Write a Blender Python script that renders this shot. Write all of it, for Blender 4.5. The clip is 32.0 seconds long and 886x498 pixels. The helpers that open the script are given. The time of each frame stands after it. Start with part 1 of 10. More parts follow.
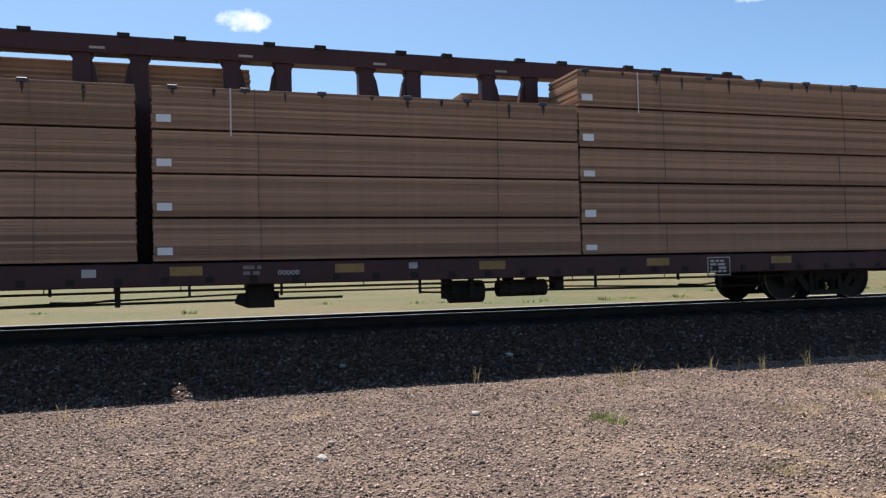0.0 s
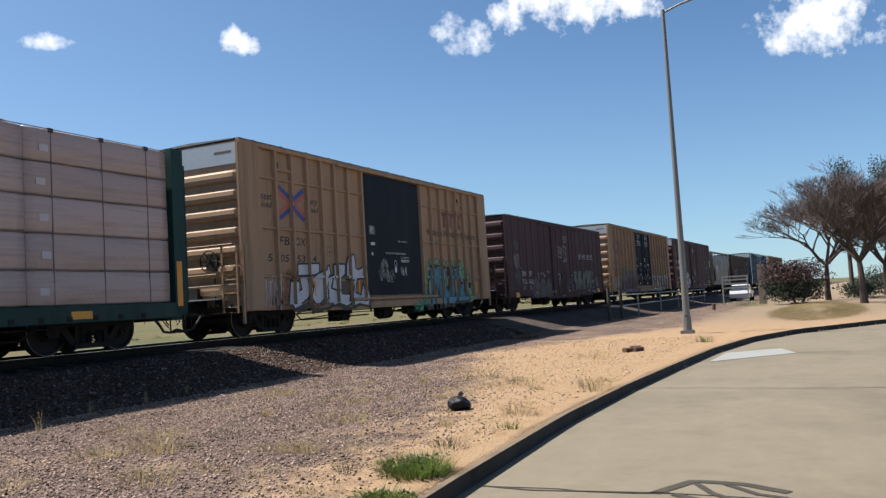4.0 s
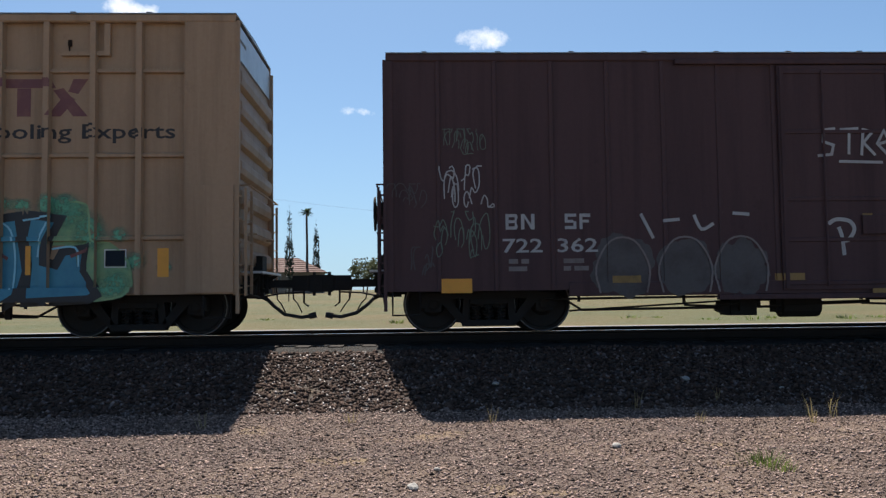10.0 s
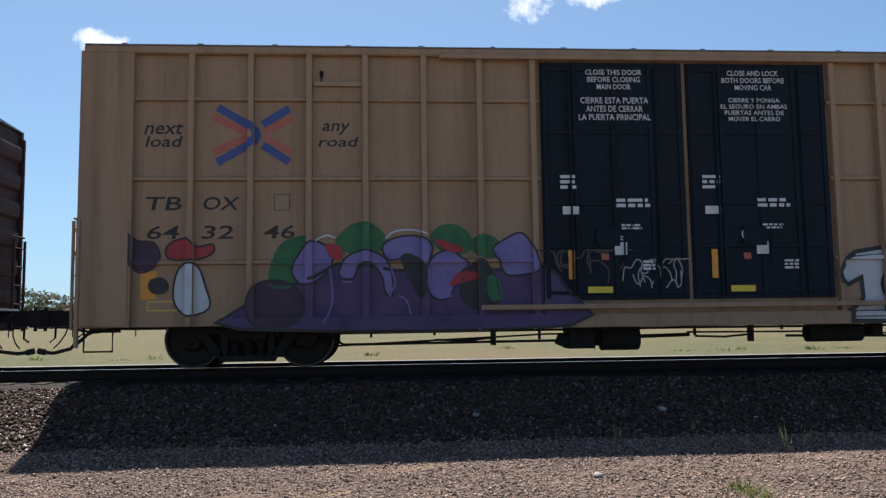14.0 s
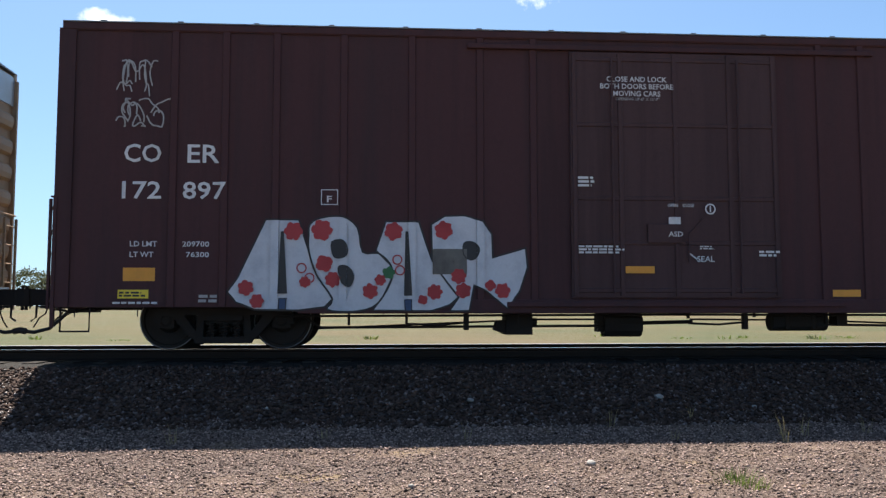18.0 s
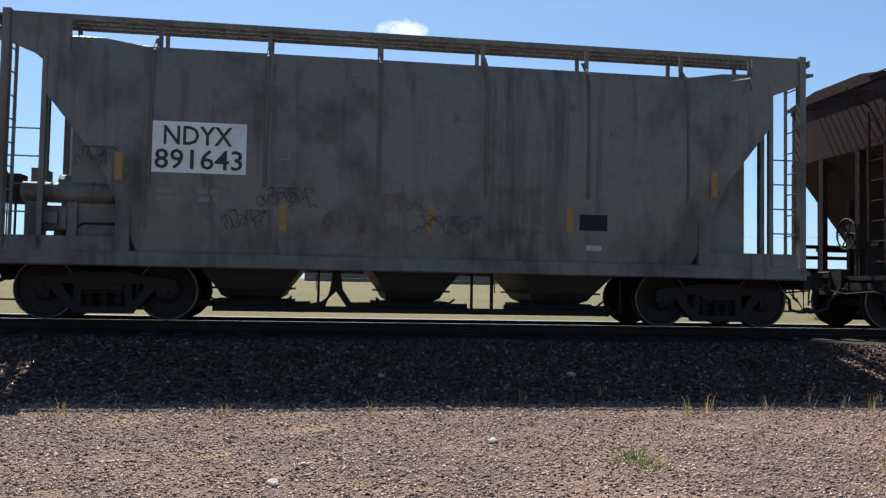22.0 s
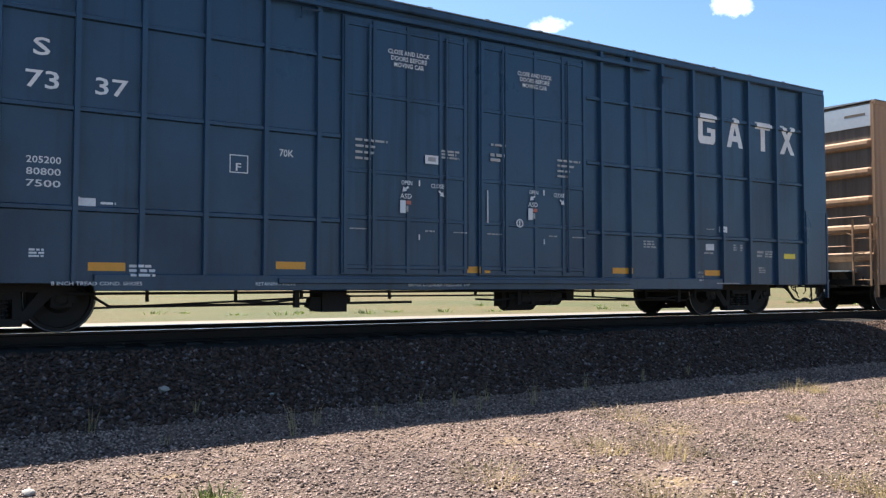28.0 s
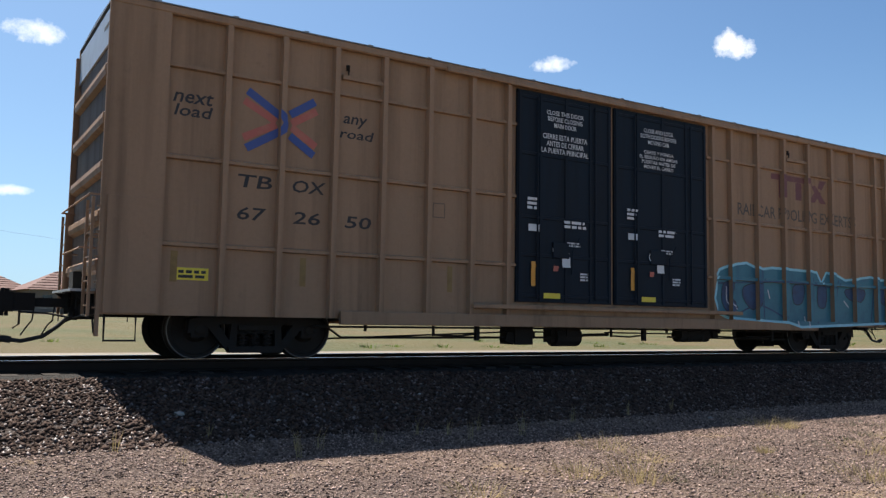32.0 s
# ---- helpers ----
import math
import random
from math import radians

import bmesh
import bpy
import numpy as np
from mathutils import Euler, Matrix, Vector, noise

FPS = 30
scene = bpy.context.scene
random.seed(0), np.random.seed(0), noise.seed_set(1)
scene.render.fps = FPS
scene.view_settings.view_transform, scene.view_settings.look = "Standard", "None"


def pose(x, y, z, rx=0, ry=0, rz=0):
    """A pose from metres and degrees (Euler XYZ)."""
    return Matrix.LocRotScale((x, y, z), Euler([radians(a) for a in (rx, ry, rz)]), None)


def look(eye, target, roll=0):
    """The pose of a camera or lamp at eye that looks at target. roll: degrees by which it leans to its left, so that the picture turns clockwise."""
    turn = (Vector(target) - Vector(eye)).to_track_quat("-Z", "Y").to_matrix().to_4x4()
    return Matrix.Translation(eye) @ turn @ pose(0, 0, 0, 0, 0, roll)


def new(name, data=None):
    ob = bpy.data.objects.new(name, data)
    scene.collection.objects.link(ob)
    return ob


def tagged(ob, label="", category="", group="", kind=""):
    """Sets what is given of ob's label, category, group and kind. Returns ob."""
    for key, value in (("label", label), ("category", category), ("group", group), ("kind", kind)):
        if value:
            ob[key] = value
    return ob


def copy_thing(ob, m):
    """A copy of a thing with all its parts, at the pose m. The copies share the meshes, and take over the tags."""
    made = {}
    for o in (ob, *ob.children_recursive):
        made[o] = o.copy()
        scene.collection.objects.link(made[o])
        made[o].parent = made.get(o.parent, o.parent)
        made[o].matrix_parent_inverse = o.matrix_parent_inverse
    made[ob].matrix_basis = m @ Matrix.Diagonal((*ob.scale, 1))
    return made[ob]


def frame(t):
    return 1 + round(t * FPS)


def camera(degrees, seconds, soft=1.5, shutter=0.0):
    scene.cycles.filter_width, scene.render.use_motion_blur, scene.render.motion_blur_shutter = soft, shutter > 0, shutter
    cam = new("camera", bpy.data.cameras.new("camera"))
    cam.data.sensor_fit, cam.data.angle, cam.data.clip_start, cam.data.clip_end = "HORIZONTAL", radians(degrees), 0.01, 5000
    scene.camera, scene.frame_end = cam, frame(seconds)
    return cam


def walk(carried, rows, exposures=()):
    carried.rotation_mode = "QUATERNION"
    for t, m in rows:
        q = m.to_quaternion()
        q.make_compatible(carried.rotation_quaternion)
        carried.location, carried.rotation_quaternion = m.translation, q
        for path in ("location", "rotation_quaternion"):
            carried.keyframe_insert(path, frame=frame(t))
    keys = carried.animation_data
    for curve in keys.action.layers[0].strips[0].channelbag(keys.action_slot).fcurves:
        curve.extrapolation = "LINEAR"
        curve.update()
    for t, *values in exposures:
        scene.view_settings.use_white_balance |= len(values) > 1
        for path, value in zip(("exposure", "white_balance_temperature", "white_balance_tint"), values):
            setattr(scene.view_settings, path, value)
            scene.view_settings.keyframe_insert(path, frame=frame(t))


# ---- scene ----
cam = camera(56.32, 32.0, soft=1.35, shutter=0.0)

# seconds, place of the hand-held camera, yaw, pitch, lean
PATH = [
    (0.0, -1.119, -0.590, 1.489, -18.50, 2.05, 1.44),
    (0.5, -1.255, -0.582, 1.487, -39.78, 2.76, 0.27),
    (1.0, -1.193, -0.650, 1.497, -52.22, 3.66, 0.42),
    (1.5, -1.038, -0.753, 1.486, -55.42, 3.54, 1.29),
    (2.0, -0.933, -0.733, 1.474, -57.22, 2.51, 2.45),
    (2.5, -0.810, -0.638, 1.461, -62.54, 1.93, 2.85),
    (4.5, 0.207, -0.418, 1.449, -65.15, 3.91, 3.50),
    (5.0, 0.354, -0.446, 1.460, -55.09, 3.48, 2.45),
    (5.5, 0.237, -0.342, 1.461, -43.92, 2.48, 2.38),
    (6.0, 0.222, -0.237, 1.462, -31.06, 2.57, 2.81),
    (6.5, 0.161, -0.222, 1.464, -17.30, 3.36, 1.43),
    (7.0, 0.172, -0.277, 1.464, -7.72, 3.55, 0.89),
    (7.5, 0.082, -0.219, 1.467, -5.52, 3.93, 0.53),
    (8.0, 0.120, -0.128, 1.472, -6.84, 3.54, 1.44),
    (8.5, 0.007, -0.039, 1.476, -8.80, 2.47, 1.98),
    (9.0, -0.000, -0.000, 1.477, -7.93, 1.66, 2.26),
    (9.5, 0.034, -0.069, 1.479, -4.62, 2.45, 1.53),
    (10.0, 0.091, -0.055, 1.479, -2.29, 3.16, 0.68),
    (10.5, 0.092, -0.104, 1.478, -0.54, 3.66, 0.17),
    (11.0, 0.006, -0.131, 1.476, 0.13, 4.44, -0.22),
    (11.5, -0.040, -0.100, 1.474, -2.51, 5.22, -0.48),
    (12.0, -0.094, -0.121, 1.474, -7.87, 5.52, -0.63),
    (12.5, -0.106, -0.183, 1.474, -10.39, 5.57, 0.08),
    (13.0, -0.079, -0.255, 1.475, -9.68, 5.73, 0.19),
    (13.5, -0.067, -0.217, 1.474, -5.55, 5.58, 0.18),
    (15.5, 0.052, -0.156, 1.472, -3.41, 5.07, 1.25),
    (16.0, -0.029, -0.098, 1.471, -5.78, 5.00, 1.16),
    (16.5, -0.122, -0.112, 1.467, -2.89, 4.75, 0.98),
    (17.0, -0.134, -0.071, 1.462, -1.01, 4.34, 0.34),
    (17.5, -0.052, -0.055, 1.462, -3.11, 3.92, 0.18),
    (18.0, 0.070, -0.028, 1.461, -4.05, 4.32, 0.05),
    (18.5, 0.074, -0.077, 1.461, -6.98, 4.46, -0.68),
    (19.0, 0.169, 0.028, 1.457, -10.06, 3.91, 0.01),
    (19.5, 0.134, 0.070, 1.456, -12.76, 3.37, 0.55),
    (20.0, 0.138, 0.120, 1.454, -14.29, 3.64, 0.76),
    (20.5, 0.161, 0.101, 1.453, -16.02, 2.52, -0.84),
    (21.0, 0.222, 0.117, 1.458, -17.63, 1.34, -1.49),
    (21.5, 0.325, 0.119, 1.461, -12.59, 1.78, -1.13),
    (22.0, 0.405, 0.178, 1.457, -8.33, 2.63, -1.08),
    (22.5, 0.423, 0.246, 1.450, -8.34, 3.69, -1.81),
    (23.0, 0.497, 0.365, 1.450, -10.79, 3.97, -1.25),
    (23.5, 0.637, 0.400, 1.453, -15.00, 4.22, -0.95),
    (24.0, 0.821, 0.562, 1.455, -24.72, 3.80, -0.59),
    (24.5, 0.823, 0.660, 1.465, -36.48, 3.91, 0.14),
    (25.0, 0.905, 0.822, 1.471, -41.70, 3.58, -0.52),
    (25.5, 1.080, 0.951, 1.478, -43.40, 3.23, -0.95),
    (27.5, 1.369, 1.285, 1.495, -32.55, 2.80, -0.90),
    (28.0, 1.331, 1.245, 1.495, -32.50, 2.56, -0.02),
    (28.5, 1.225, 1.232, 1.495, -38.92, 1.72, -0.04),
    (29.0, 1.117, 1.161, 1.490, -35.47, 0.80, -1.40),
    (29.5, 1.097, 1.051, 1.488, -21.66, 1.01, -1.55),
    (30.0, 0.965, 0.917, 1.488, -17.51, 3.92, 0.11),
    (30.5, 0.903, 0.698, 1.496, -25.66, 4.33, 3.72),
    (31.0, 0.917, 0.506, 1.505, -31.61, 4.01, 2.86),
    (31.5, 0.939, 0.414, 1.502, -32.58, 4.69, -0.46),
    (32.0, 0.942, 0.512, 1.505, -32.32, 5.01, -0.92),
]
# seconds, metres that the train has rolled towards -x (0 at 9 s)
ROLLED = [
    (0.0, -52.996),
    (1.0, -46.953),
    (2.0, -40.925),
    (2.5, -37.918),
    (4.5, -26.028),
    (5.0, -23.089),
    (6.0, -17.239),
    (7.0, -11.444),
    (8.0, -5.698),
    (9.0, 0.000),
    (10.0, 5.654),
    (11.0, 11.275),
    (12.0, 16.859),
    (13.0, 22.395),
    (13.5, 25.146),
    (15.5, 35.943),
    (16.0, 38.590),
    (17.0, 43.852),
    (18.0, 49.060),
    (19.0, 54.207),
    (20.0, 59.281),
    (21.0, 64.261),
    (22.0, 69.150),
    (23.0, 73.965),
    (24.0, 78.713),
    (25.0, 83.446),
    (25.5, 85.807),
    (27.5, 95.088),
    (28.0, 97.384),
    (29.0, 101.942),
    (30.0, 106.450),
    (31.0, 110.931),
    (32.0, 115.402),
]


def view(x, y, z, yaw, pitch, lean):
    return pose(x, y, z, 90 + pitch, 0, yaw) @ pose(0, 0, 0, 0, 0, -lean)


walk(cam, [(t, view(*r)) for t, *r in PATH], exposures=[(0.0, 1.28), (1.0, 1.18), (2.0, 1.08), (5.0, 1.13), (6.0, 1.23), (7.0, 1.28), (8.0, 1.58), (9.0, 1.58), (10.0, 1.03), (11.0, 1.13), (12.0, 1.13), (13.0, 1.03), (16.0, 1.36), (17.0, 0.93), (18.0, 1.43), (19.0, 1.73), (20.0, 1.33), (22.0, 1.23), (23.0, 1.18), (25.0, 1.18), (28.0, 1.83), (29.0, 1.83), (30.0, 1.92), (31.0, 1.31), (32.0, 1.18)])


# ---------- daylight ----------
SUN_TRAVEL = Vector((0.65, -3.7, -5.85)).normalized()
SUN_HIGH = math.asin(-SUN_TRAVEL.z)
world = bpy.data.worlds.new("sky")
world.use_nodes = True
scene.world = world
wn, wl = world.node_tree.nodes, world.node_tree.links
sky = wn.new("ShaderNodeTexSky")
sky.sky_type = 'NISHITA'
sky.sun_disc = False
sky.sun_elevation = SUN_HIGH
sky.sun_rotation = math.atan2(-SUN_TRAVEL.x, -SUN_TRAVEL.y)
sky.altitude = 1000
sky.air_density = 1.0
sky.dust_density = 0.25
sky.ozone_density = 3.0
background = wn["Background"]
background.inputs[1].default_value = 0.050


def w_math(op, a, b=None, clamp=False):
    n = wn.new("ShaderNodeMath")
    n.operation, n.use_clamp = op, clamp
    for i, v in enumerate((a, b)):
        if v is None:
            continue
        if isinstance(v, (int, float)):
            n.inputs[i].default_value = v
        else:
            wl.new(v, n.inputs[i])
    return n.outputs[0]


# fair-weather clouds in the sky: azimuth from +y towards +x, height, half width, half height (degrees), density
CLOUDS = [
    (75.5, 19.3, 7.0, 1.9, 1.0), (90.5, 16.2, 5.0, 2.4, 1.0), (67.6, 18.2, 2.1, 1.7, 0.8), (52.0, 18.2, 1.7, 1.0, 1.0),
    (39.8, 17.6, 1.5, 0.6, 0.7), (10.4, 21.3, 2.2, 1.6, 1.0), (15.7, 22.0, 2.6, 1.2, 1.0), (5.2, 17.4, 2.2, 0.8, 0.75),
    (-18.7, 18.3, 1.9, 0.85, 0.9), (-3.8, 12.6, 1.6, 0.4, 0.7), (4.4, 7.6, 1.6, 0.35, 0.6), (105.0, 15.0, 8.0, 3.0, 1.0),
    (-70.0, 16.0, 6.0, 2.0, 0.9), (-120.0, 25.0, 4.0, 2.0, 0.8)]
coord = wn.new("ShaderNodeTexCoord")
split = wn.new("ShaderNodeSeparateXYZ")
wl.new(coord.outputs["Generated"], split.inputs[0])
az = w_math('MULTIPLY', w_math('ARCTAN2', split.outputs[0], split.outputs[1]), 57.2958)
high = w_math('MULTIPLY', w_math('ARCSINE', split.outputs[2]), 57.2958)
puff = wn.new("ShaderNodeTexNoise")
puff.inputs["Scale"].default_value = 30.0
puff.inputs["Detail"].default_value = 7.0
puff.inputs["Roughness"].default_value = 0.62
wl.new(coord.outputs["Generated"], puff.inputs["Vector"])
wisp = w_math('MULTIPLY', w_math('SUBTRACT', puff.outputs[0], 0.5), 4.2)
cover = None
for a, h, wa, wh, dens in CLOUDS:
    d = w_math('SUBTRACT', az, a)
    d = w_math('SUBTRACT', d, w_math('MULTIPLY', w_math('ROUND', w_math('DIVIDE', d, 360.0)), 360.0))
    u = w_math('POWER', w_math('DIVIDE', d, wa), 2.0)
    v = w_math('POWER', w_math('DIVIDE', w_math('SUBTRACT', high, h), wh), 2.0)
    m = w_math('SUBTRACT', 0.75, w_math('ADD', u, v))
    m = w_math('MULTIPLY', w_math('ADD', w_math('MULTIPLY', m, 1.0), wisp), dens, clamp=True)
    m = w_math('MULTIPLY', m, w_math('SUBTRACT', 2.6, w_math('ADD', u, v), clamp=True))
    cover = m if cover is None else w_math('MAXIMUM', cover, m)
tint = wn.new("ShaderNodeMix")
tint.data_type = 'RGBA'
tint.blend_type = 'MIX'
tint.inputs["B"].default_value = (12.5, 12.6, 12.9, 1)
wl.new(cover, tint.inputs["Factor"])
haze = wn.new("ShaderNodeMix")
haze.data_type = 'RGBA'
haze.inputs["B"].default_value = (4.3, 6.2, 8.0, 1)
sunward = w_math('ADD', w_math('MULTIPLY', split.outputs[1], 0.5), 0.5)  # forward scatter: the glow lies on the sun's side
low_sky = w_math('POWER', w_math('SUBTRACT', 1.0, w_math('DIVIDE', high, 26.0), clamp=True), 2.0)
wl.new(w_math('MULTIPLY', w_math('MULTIPLY', low_sky, sunward), 0.82), haze.inputs["Factor"])
blue = wn.new("ShaderNodeMix")
blue.data_type, blue.blend_type = 'RGBA', 'MULTIPLY'
blue.inputs["Factor"].default_value = 1.0
blue.inputs["B"].default_value = (0.80, 1.02, 1.16, 1)
wl.new(sky.outputs[0], blue.inputs["A"])
wl.new(blue.outputs["Result"], haze.inputs["A"])
# forward scatter: the blue pales towards the sun
facing = wn.new("ShaderNodeVectorMath")
facing.operation = 'DOT_PRODUCT'
facing.inputs[1].default_value = -SUN_TRAVEL
wl.new(coord.outputs["Generated"], facing.inputs[0])
glow = wn.new("ShaderNodeMix")
glow.data_type = 'RGBA'
glow.inputs["B"].default_value = (5.8, 7.6, 9.6, 1)
wl.new(w_math('MULTIPLY', w_math('POWER', w_math('MAXIMUM', facing.outputs["Value"], 0.0), 3.0), 0.55), glow.inputs["Factor"])
wl.new(haze.outputs["Result"], glow.inputs["A"])
wl.new(glow.outputs["Result"], tint.inputs["A"])
wl.new(tint.outputs["Result"], background.inputs[0])
sun = new("sun", bpy.data.lights.new("sun", 'SUN'))
sun.data.energy = 5.0
sun.data.angle = radians(0.53)
sun.data.color = (1.0, 0.95, 0.88)
sun.matrix_world = look((0, 0, 60), Vector((0, 0, 60)) + SUN_TRAVEL)


# ---------- materials ----------
def mix_rgb(nt, fac, a, b, blend='MIX'):
    n = nt.nodes.new("ShaderNodeMix")
    n.data_type, n.blend_type = 'RGBA', blend
    for key, v in (("Factor", fac), ("A", a), ("B", b)):
        if isinstance(v, (int, float)):
            n.inputs[key].default_value = v
        elif isinstance(v, tuple):
            n.inputs[key].default_value = (*v[:3], 1)
        else:
            nt.links.new(v, n.inputs[key])
    return n.outputs["Result"]


def noise_out(nt, vec, scale, detail=4.0, rough=0.6, stretch=(1, 1, 1)):
    mp = nt.nodes.new("ShaderNodeMapping")
    mp.inputs["Scale"].default_value = stretch
    nt.links.new(vec, mp.inputs[0])
    n = nt.nodes.new("ShaderNodeTexNoise")
    n.inputs["Scale"].default_value, n.inputs["Detail"].default_value, n.inputs["Roughness"].default_value = scale, detail, rough
    nt.links.new(mp.outputs[0], n.inputs["Vector"])
    return n.outputs[0]


def ramp(nt, fac, a, b, lo=0.0, hi=1.0):
    n = nt.nodes.new("ShaderNodeMapRange")
    n.inputs["From Min"].default_value, n.inputs["From Max"].default_value = a, b
    n.inputs["To Min"].default_value, n.inputs["To Max"].default_value = lo, hi
    nt.links.new(fac, n.inputs[0])
    return n.outputs[0]


def math_out(nt, op, a, b=0.0, clamp=False):
    n = nt.nodes.new("ShaderNodeMath")
    n.operation, n.use_clamp = op, clamp
    for i, v in enumerate((a, b)):
        if isinstance(v, (int, float)):
            n.inputs[i].default_value = v
        else:
            nt.links.new(v, n.inputs[i])
    return n.outputs[0]


def material(name, color, rough=0.6, metal=0.0, stain=None, amount=0.5, grain=0.12, scale=1.5, streak=(1, 1, 1), bump=0.0, bump_scale=40.0,
             island=0.0, objrand=0.0, spec=0.5, drip=0.0):
    """A surface with a base colour, broad stains, fine grain, and fine relief."""
    m = bpy.data.materials.new(name)
    m.use_nodes = True
    nt = m.node_tree
    b = nt.nodes["Principled BSDF"]
    tc = nt.nodes.new("ShaderNodeTexCoord").outputs["Object"]
    col = color
    if stain is None:
        stain = tuple(c * 0.55 for c in color)
    broad = noise_out(nt, tc, scale, 5.0, 0.65, streak)
    col = mix_rgb(nt, ramp(nt, broad, 0.48, 0.74, 0.0, amount), color, stain)
    fine = noise_out(nt, tc, scale * 14, 3.0, 0.7)
    col = mix_rgb(nt, ramp(nt, fine, 0.3, 0.7, 0.0, grain), col, tuple(c * 0.4 for c in color))
    if drip:
        run = noise_out(nt, tc, 2.2, 4.0, 0.6, (2.0, 2.0, 0.10))
        col = mix_rgb(nt, ramp(nt, run, 0.52, 0.72, 0.0, drip), col, tuple(c * 0.5 for c in stain))
        spot = noise_out(nt, tc, 3.0, 6.0, 0.75)
        col = mix_rgb(nt, ramp(nt, spot, 0.60, 0.72, 0.0, drip * 0.8), col, tuple(c * 0.6 for c in stain))
    if island or objrand:
        src = nt.nodes.new("ShaderNodeNewGeometry").outputs["Random Per Island"] if island else nt.nodes.new("ShaderNodeObjectInfo").outputs["Random"]
        k = island or objrand
        v = ramp(nt, src, 0.0, 1.0, 1.0 - k, 1.0 + k)
        hs = nt.nodes.new("ShaderNodeHueSaturation")
        nt.links.new(v, hs.inputs["Value"])
        nt.links.new(col, hs.inputs["Color"])
        col = hs.outputs[0]
    nt.links.new(col, b.inputs["Base Color"])
    b.inputs["Metallic"].default_value = metal
    b.inputs["Specular IOR Level"].default_value = spec
    nt.links.new(ramp(nt, broad, 0.3, 0.8, max(rough - 0.08, 0.02), min(rough + 0.12, 1.0)), b.inputs["Roughness"])
    if bump:
        bp = nt.nodes.new("ShaderNodeBump")
        bp.inputs["Strength"].default_value = bump
        bp.inputs["Distance"].default_value = 0.02
        nt.links.new(noise_out(nt, tc, bump_scale, 4.0, 0.6), bp.inputs["Height"])
        nt.links.new(bp.outputs[0], b.inputs["Normal"])
    return m


VERT = (2.2, 2.2, 0.16)  # streaks that run down a wall
M = {}
M["tan"] = material("tan_car_paint", (0.375, 0.248, 0.155), 0.58, 0, (0.21, 0.135, 0.085), 0.6, 0.14, 1.1, VERT, 0.06, spec=0.16, drip=0.28)
M["tan_two"] = material("faded_tan_car_paint", (0.33, 0.205, 0.125), 0.58, 0, (0.17, 0.105, 0.066), 0.6, 0.14, 1.0, VERT, 0.06, spec=0.16, drip=0.28)
M["oxide"] = material("dark_oxide_paint", (0.081, 0.048, 0.049), 0.62, 0, (0.060, 0.038, 0.040), 0.8, 0.15, 1.2, VERT, 0.06, spec=0.10, drip=0.40)
M["maroon"] = material("faded_maroon_paint", (0.074, 0.036, 0.038), 0.6, 0, (0.048, 0.034, 0.037), 0.85, 0.15, 0.9, VERT, 0.06, spec=0.10, drip=0.3)
M["hopper_brown"] = material("brown_hopper_paint", (0.042, 0.021, 0.019), 0.65, 0, (0.028, 0.016, 0.015), 0.7, 0.15, 1.0, VERT, 0.06, spec=0.12, drip=0.40)
M["grey"] = material("weathered_grey_paint", (0.150, 0.139, 0.124), 0.50, 0, (0.032, 0.028, 0.025), 1.0, 0.25, 0.75, (1.2, 1.2, 0.9), 0.08, spec=0.36, drip=0.6)
M["end_dirt"] = material("dusty_grey_brown_end_steel", (0.17, 0.135, 0.11), 0.7, 0, (0.10, 0.08, 0.068), 0.7, 0.2, 1.5, VERT, 0.06, spec=0.14, drip=0.4)
M["grey_seam"] = material("grimy_grey_seam", (0.115, 0.106, 0.095), 0.7, 0, (0.06, 0.054, 0.048), 0.7, 0.2, 2.0, (1.2, 1.2, 0.7), 0.08, spec=0.2)
M["blue"] = material("blue_car_paint", (0.019, 0.050, 0.094), 0.34, 0, (0.009, 0.025, 0.050), 0.85, 0.10, 0.55, (1, 1, 0.6), 0.04, spec=0.40, drip=0.6)
M["door_black"] = material("black_door_paint", (0.012, 0.019, 0.029), 0.6, 0, (0.022, 0.022, 0.024), 0.5, 0.1, 1.3, VERT, 0.05, spec=0.12, drip=0.40)
M["green"] = material("dark_green_paint", (0.008, 0.038, 0.032), 0.5, 0, (0.007, 0.022, 0.019), 0.5, 0.1, 1.3, VERT, 0.04, spec=0.25)
M["wine"] = material("wine_red_frame_paint", (0.050, 0.020, 0.022), 0.55, 0, (0.03, 0.014, 0.014), 0.6, 0.15, 1.3, VERT, 0.05, spec=0.26)
M["film_green"] = material("film_covered_green_steel", (0.19, 0.215, 0.20), 0.4, 0, (0.11, 0.14, 0.125), 0.7, 0.15, 1.5, VERT, 0.1)
M["bay_grey"] = material("dark_bay_steel", (0.050, 0.047, 0.044), 0.7, 0, (0.025, 0.022, 0.02), 0.6, 0.3, 2.0, (1, 1, 1), 0.1, spec=0.2)
M["frame"] = material("black_underframe", (0.019, 0.018, 0.016), 0.8, 0, (0.035, 0.026, 0.020), 0.5, 0.3, 3.0, (1, 1, 1), 0.15, spec=0.26)
M["truck"] = material("grimy_cast_steel", (0.021, 0.019, 0.018), 0.85, 0.0, (0.035, 0.027, 0.021), 0.5, 0.3, 5.0, (1, 1, 1), 0.2, spec=0.26)
M["wheel"] = material("brown_wheel_steel", (0.020, 0.017, 0.015), 0.75, 0.1, (0.034, 0.025, 0.020), 0.4, 0.3, 6.0, spec=0.26)
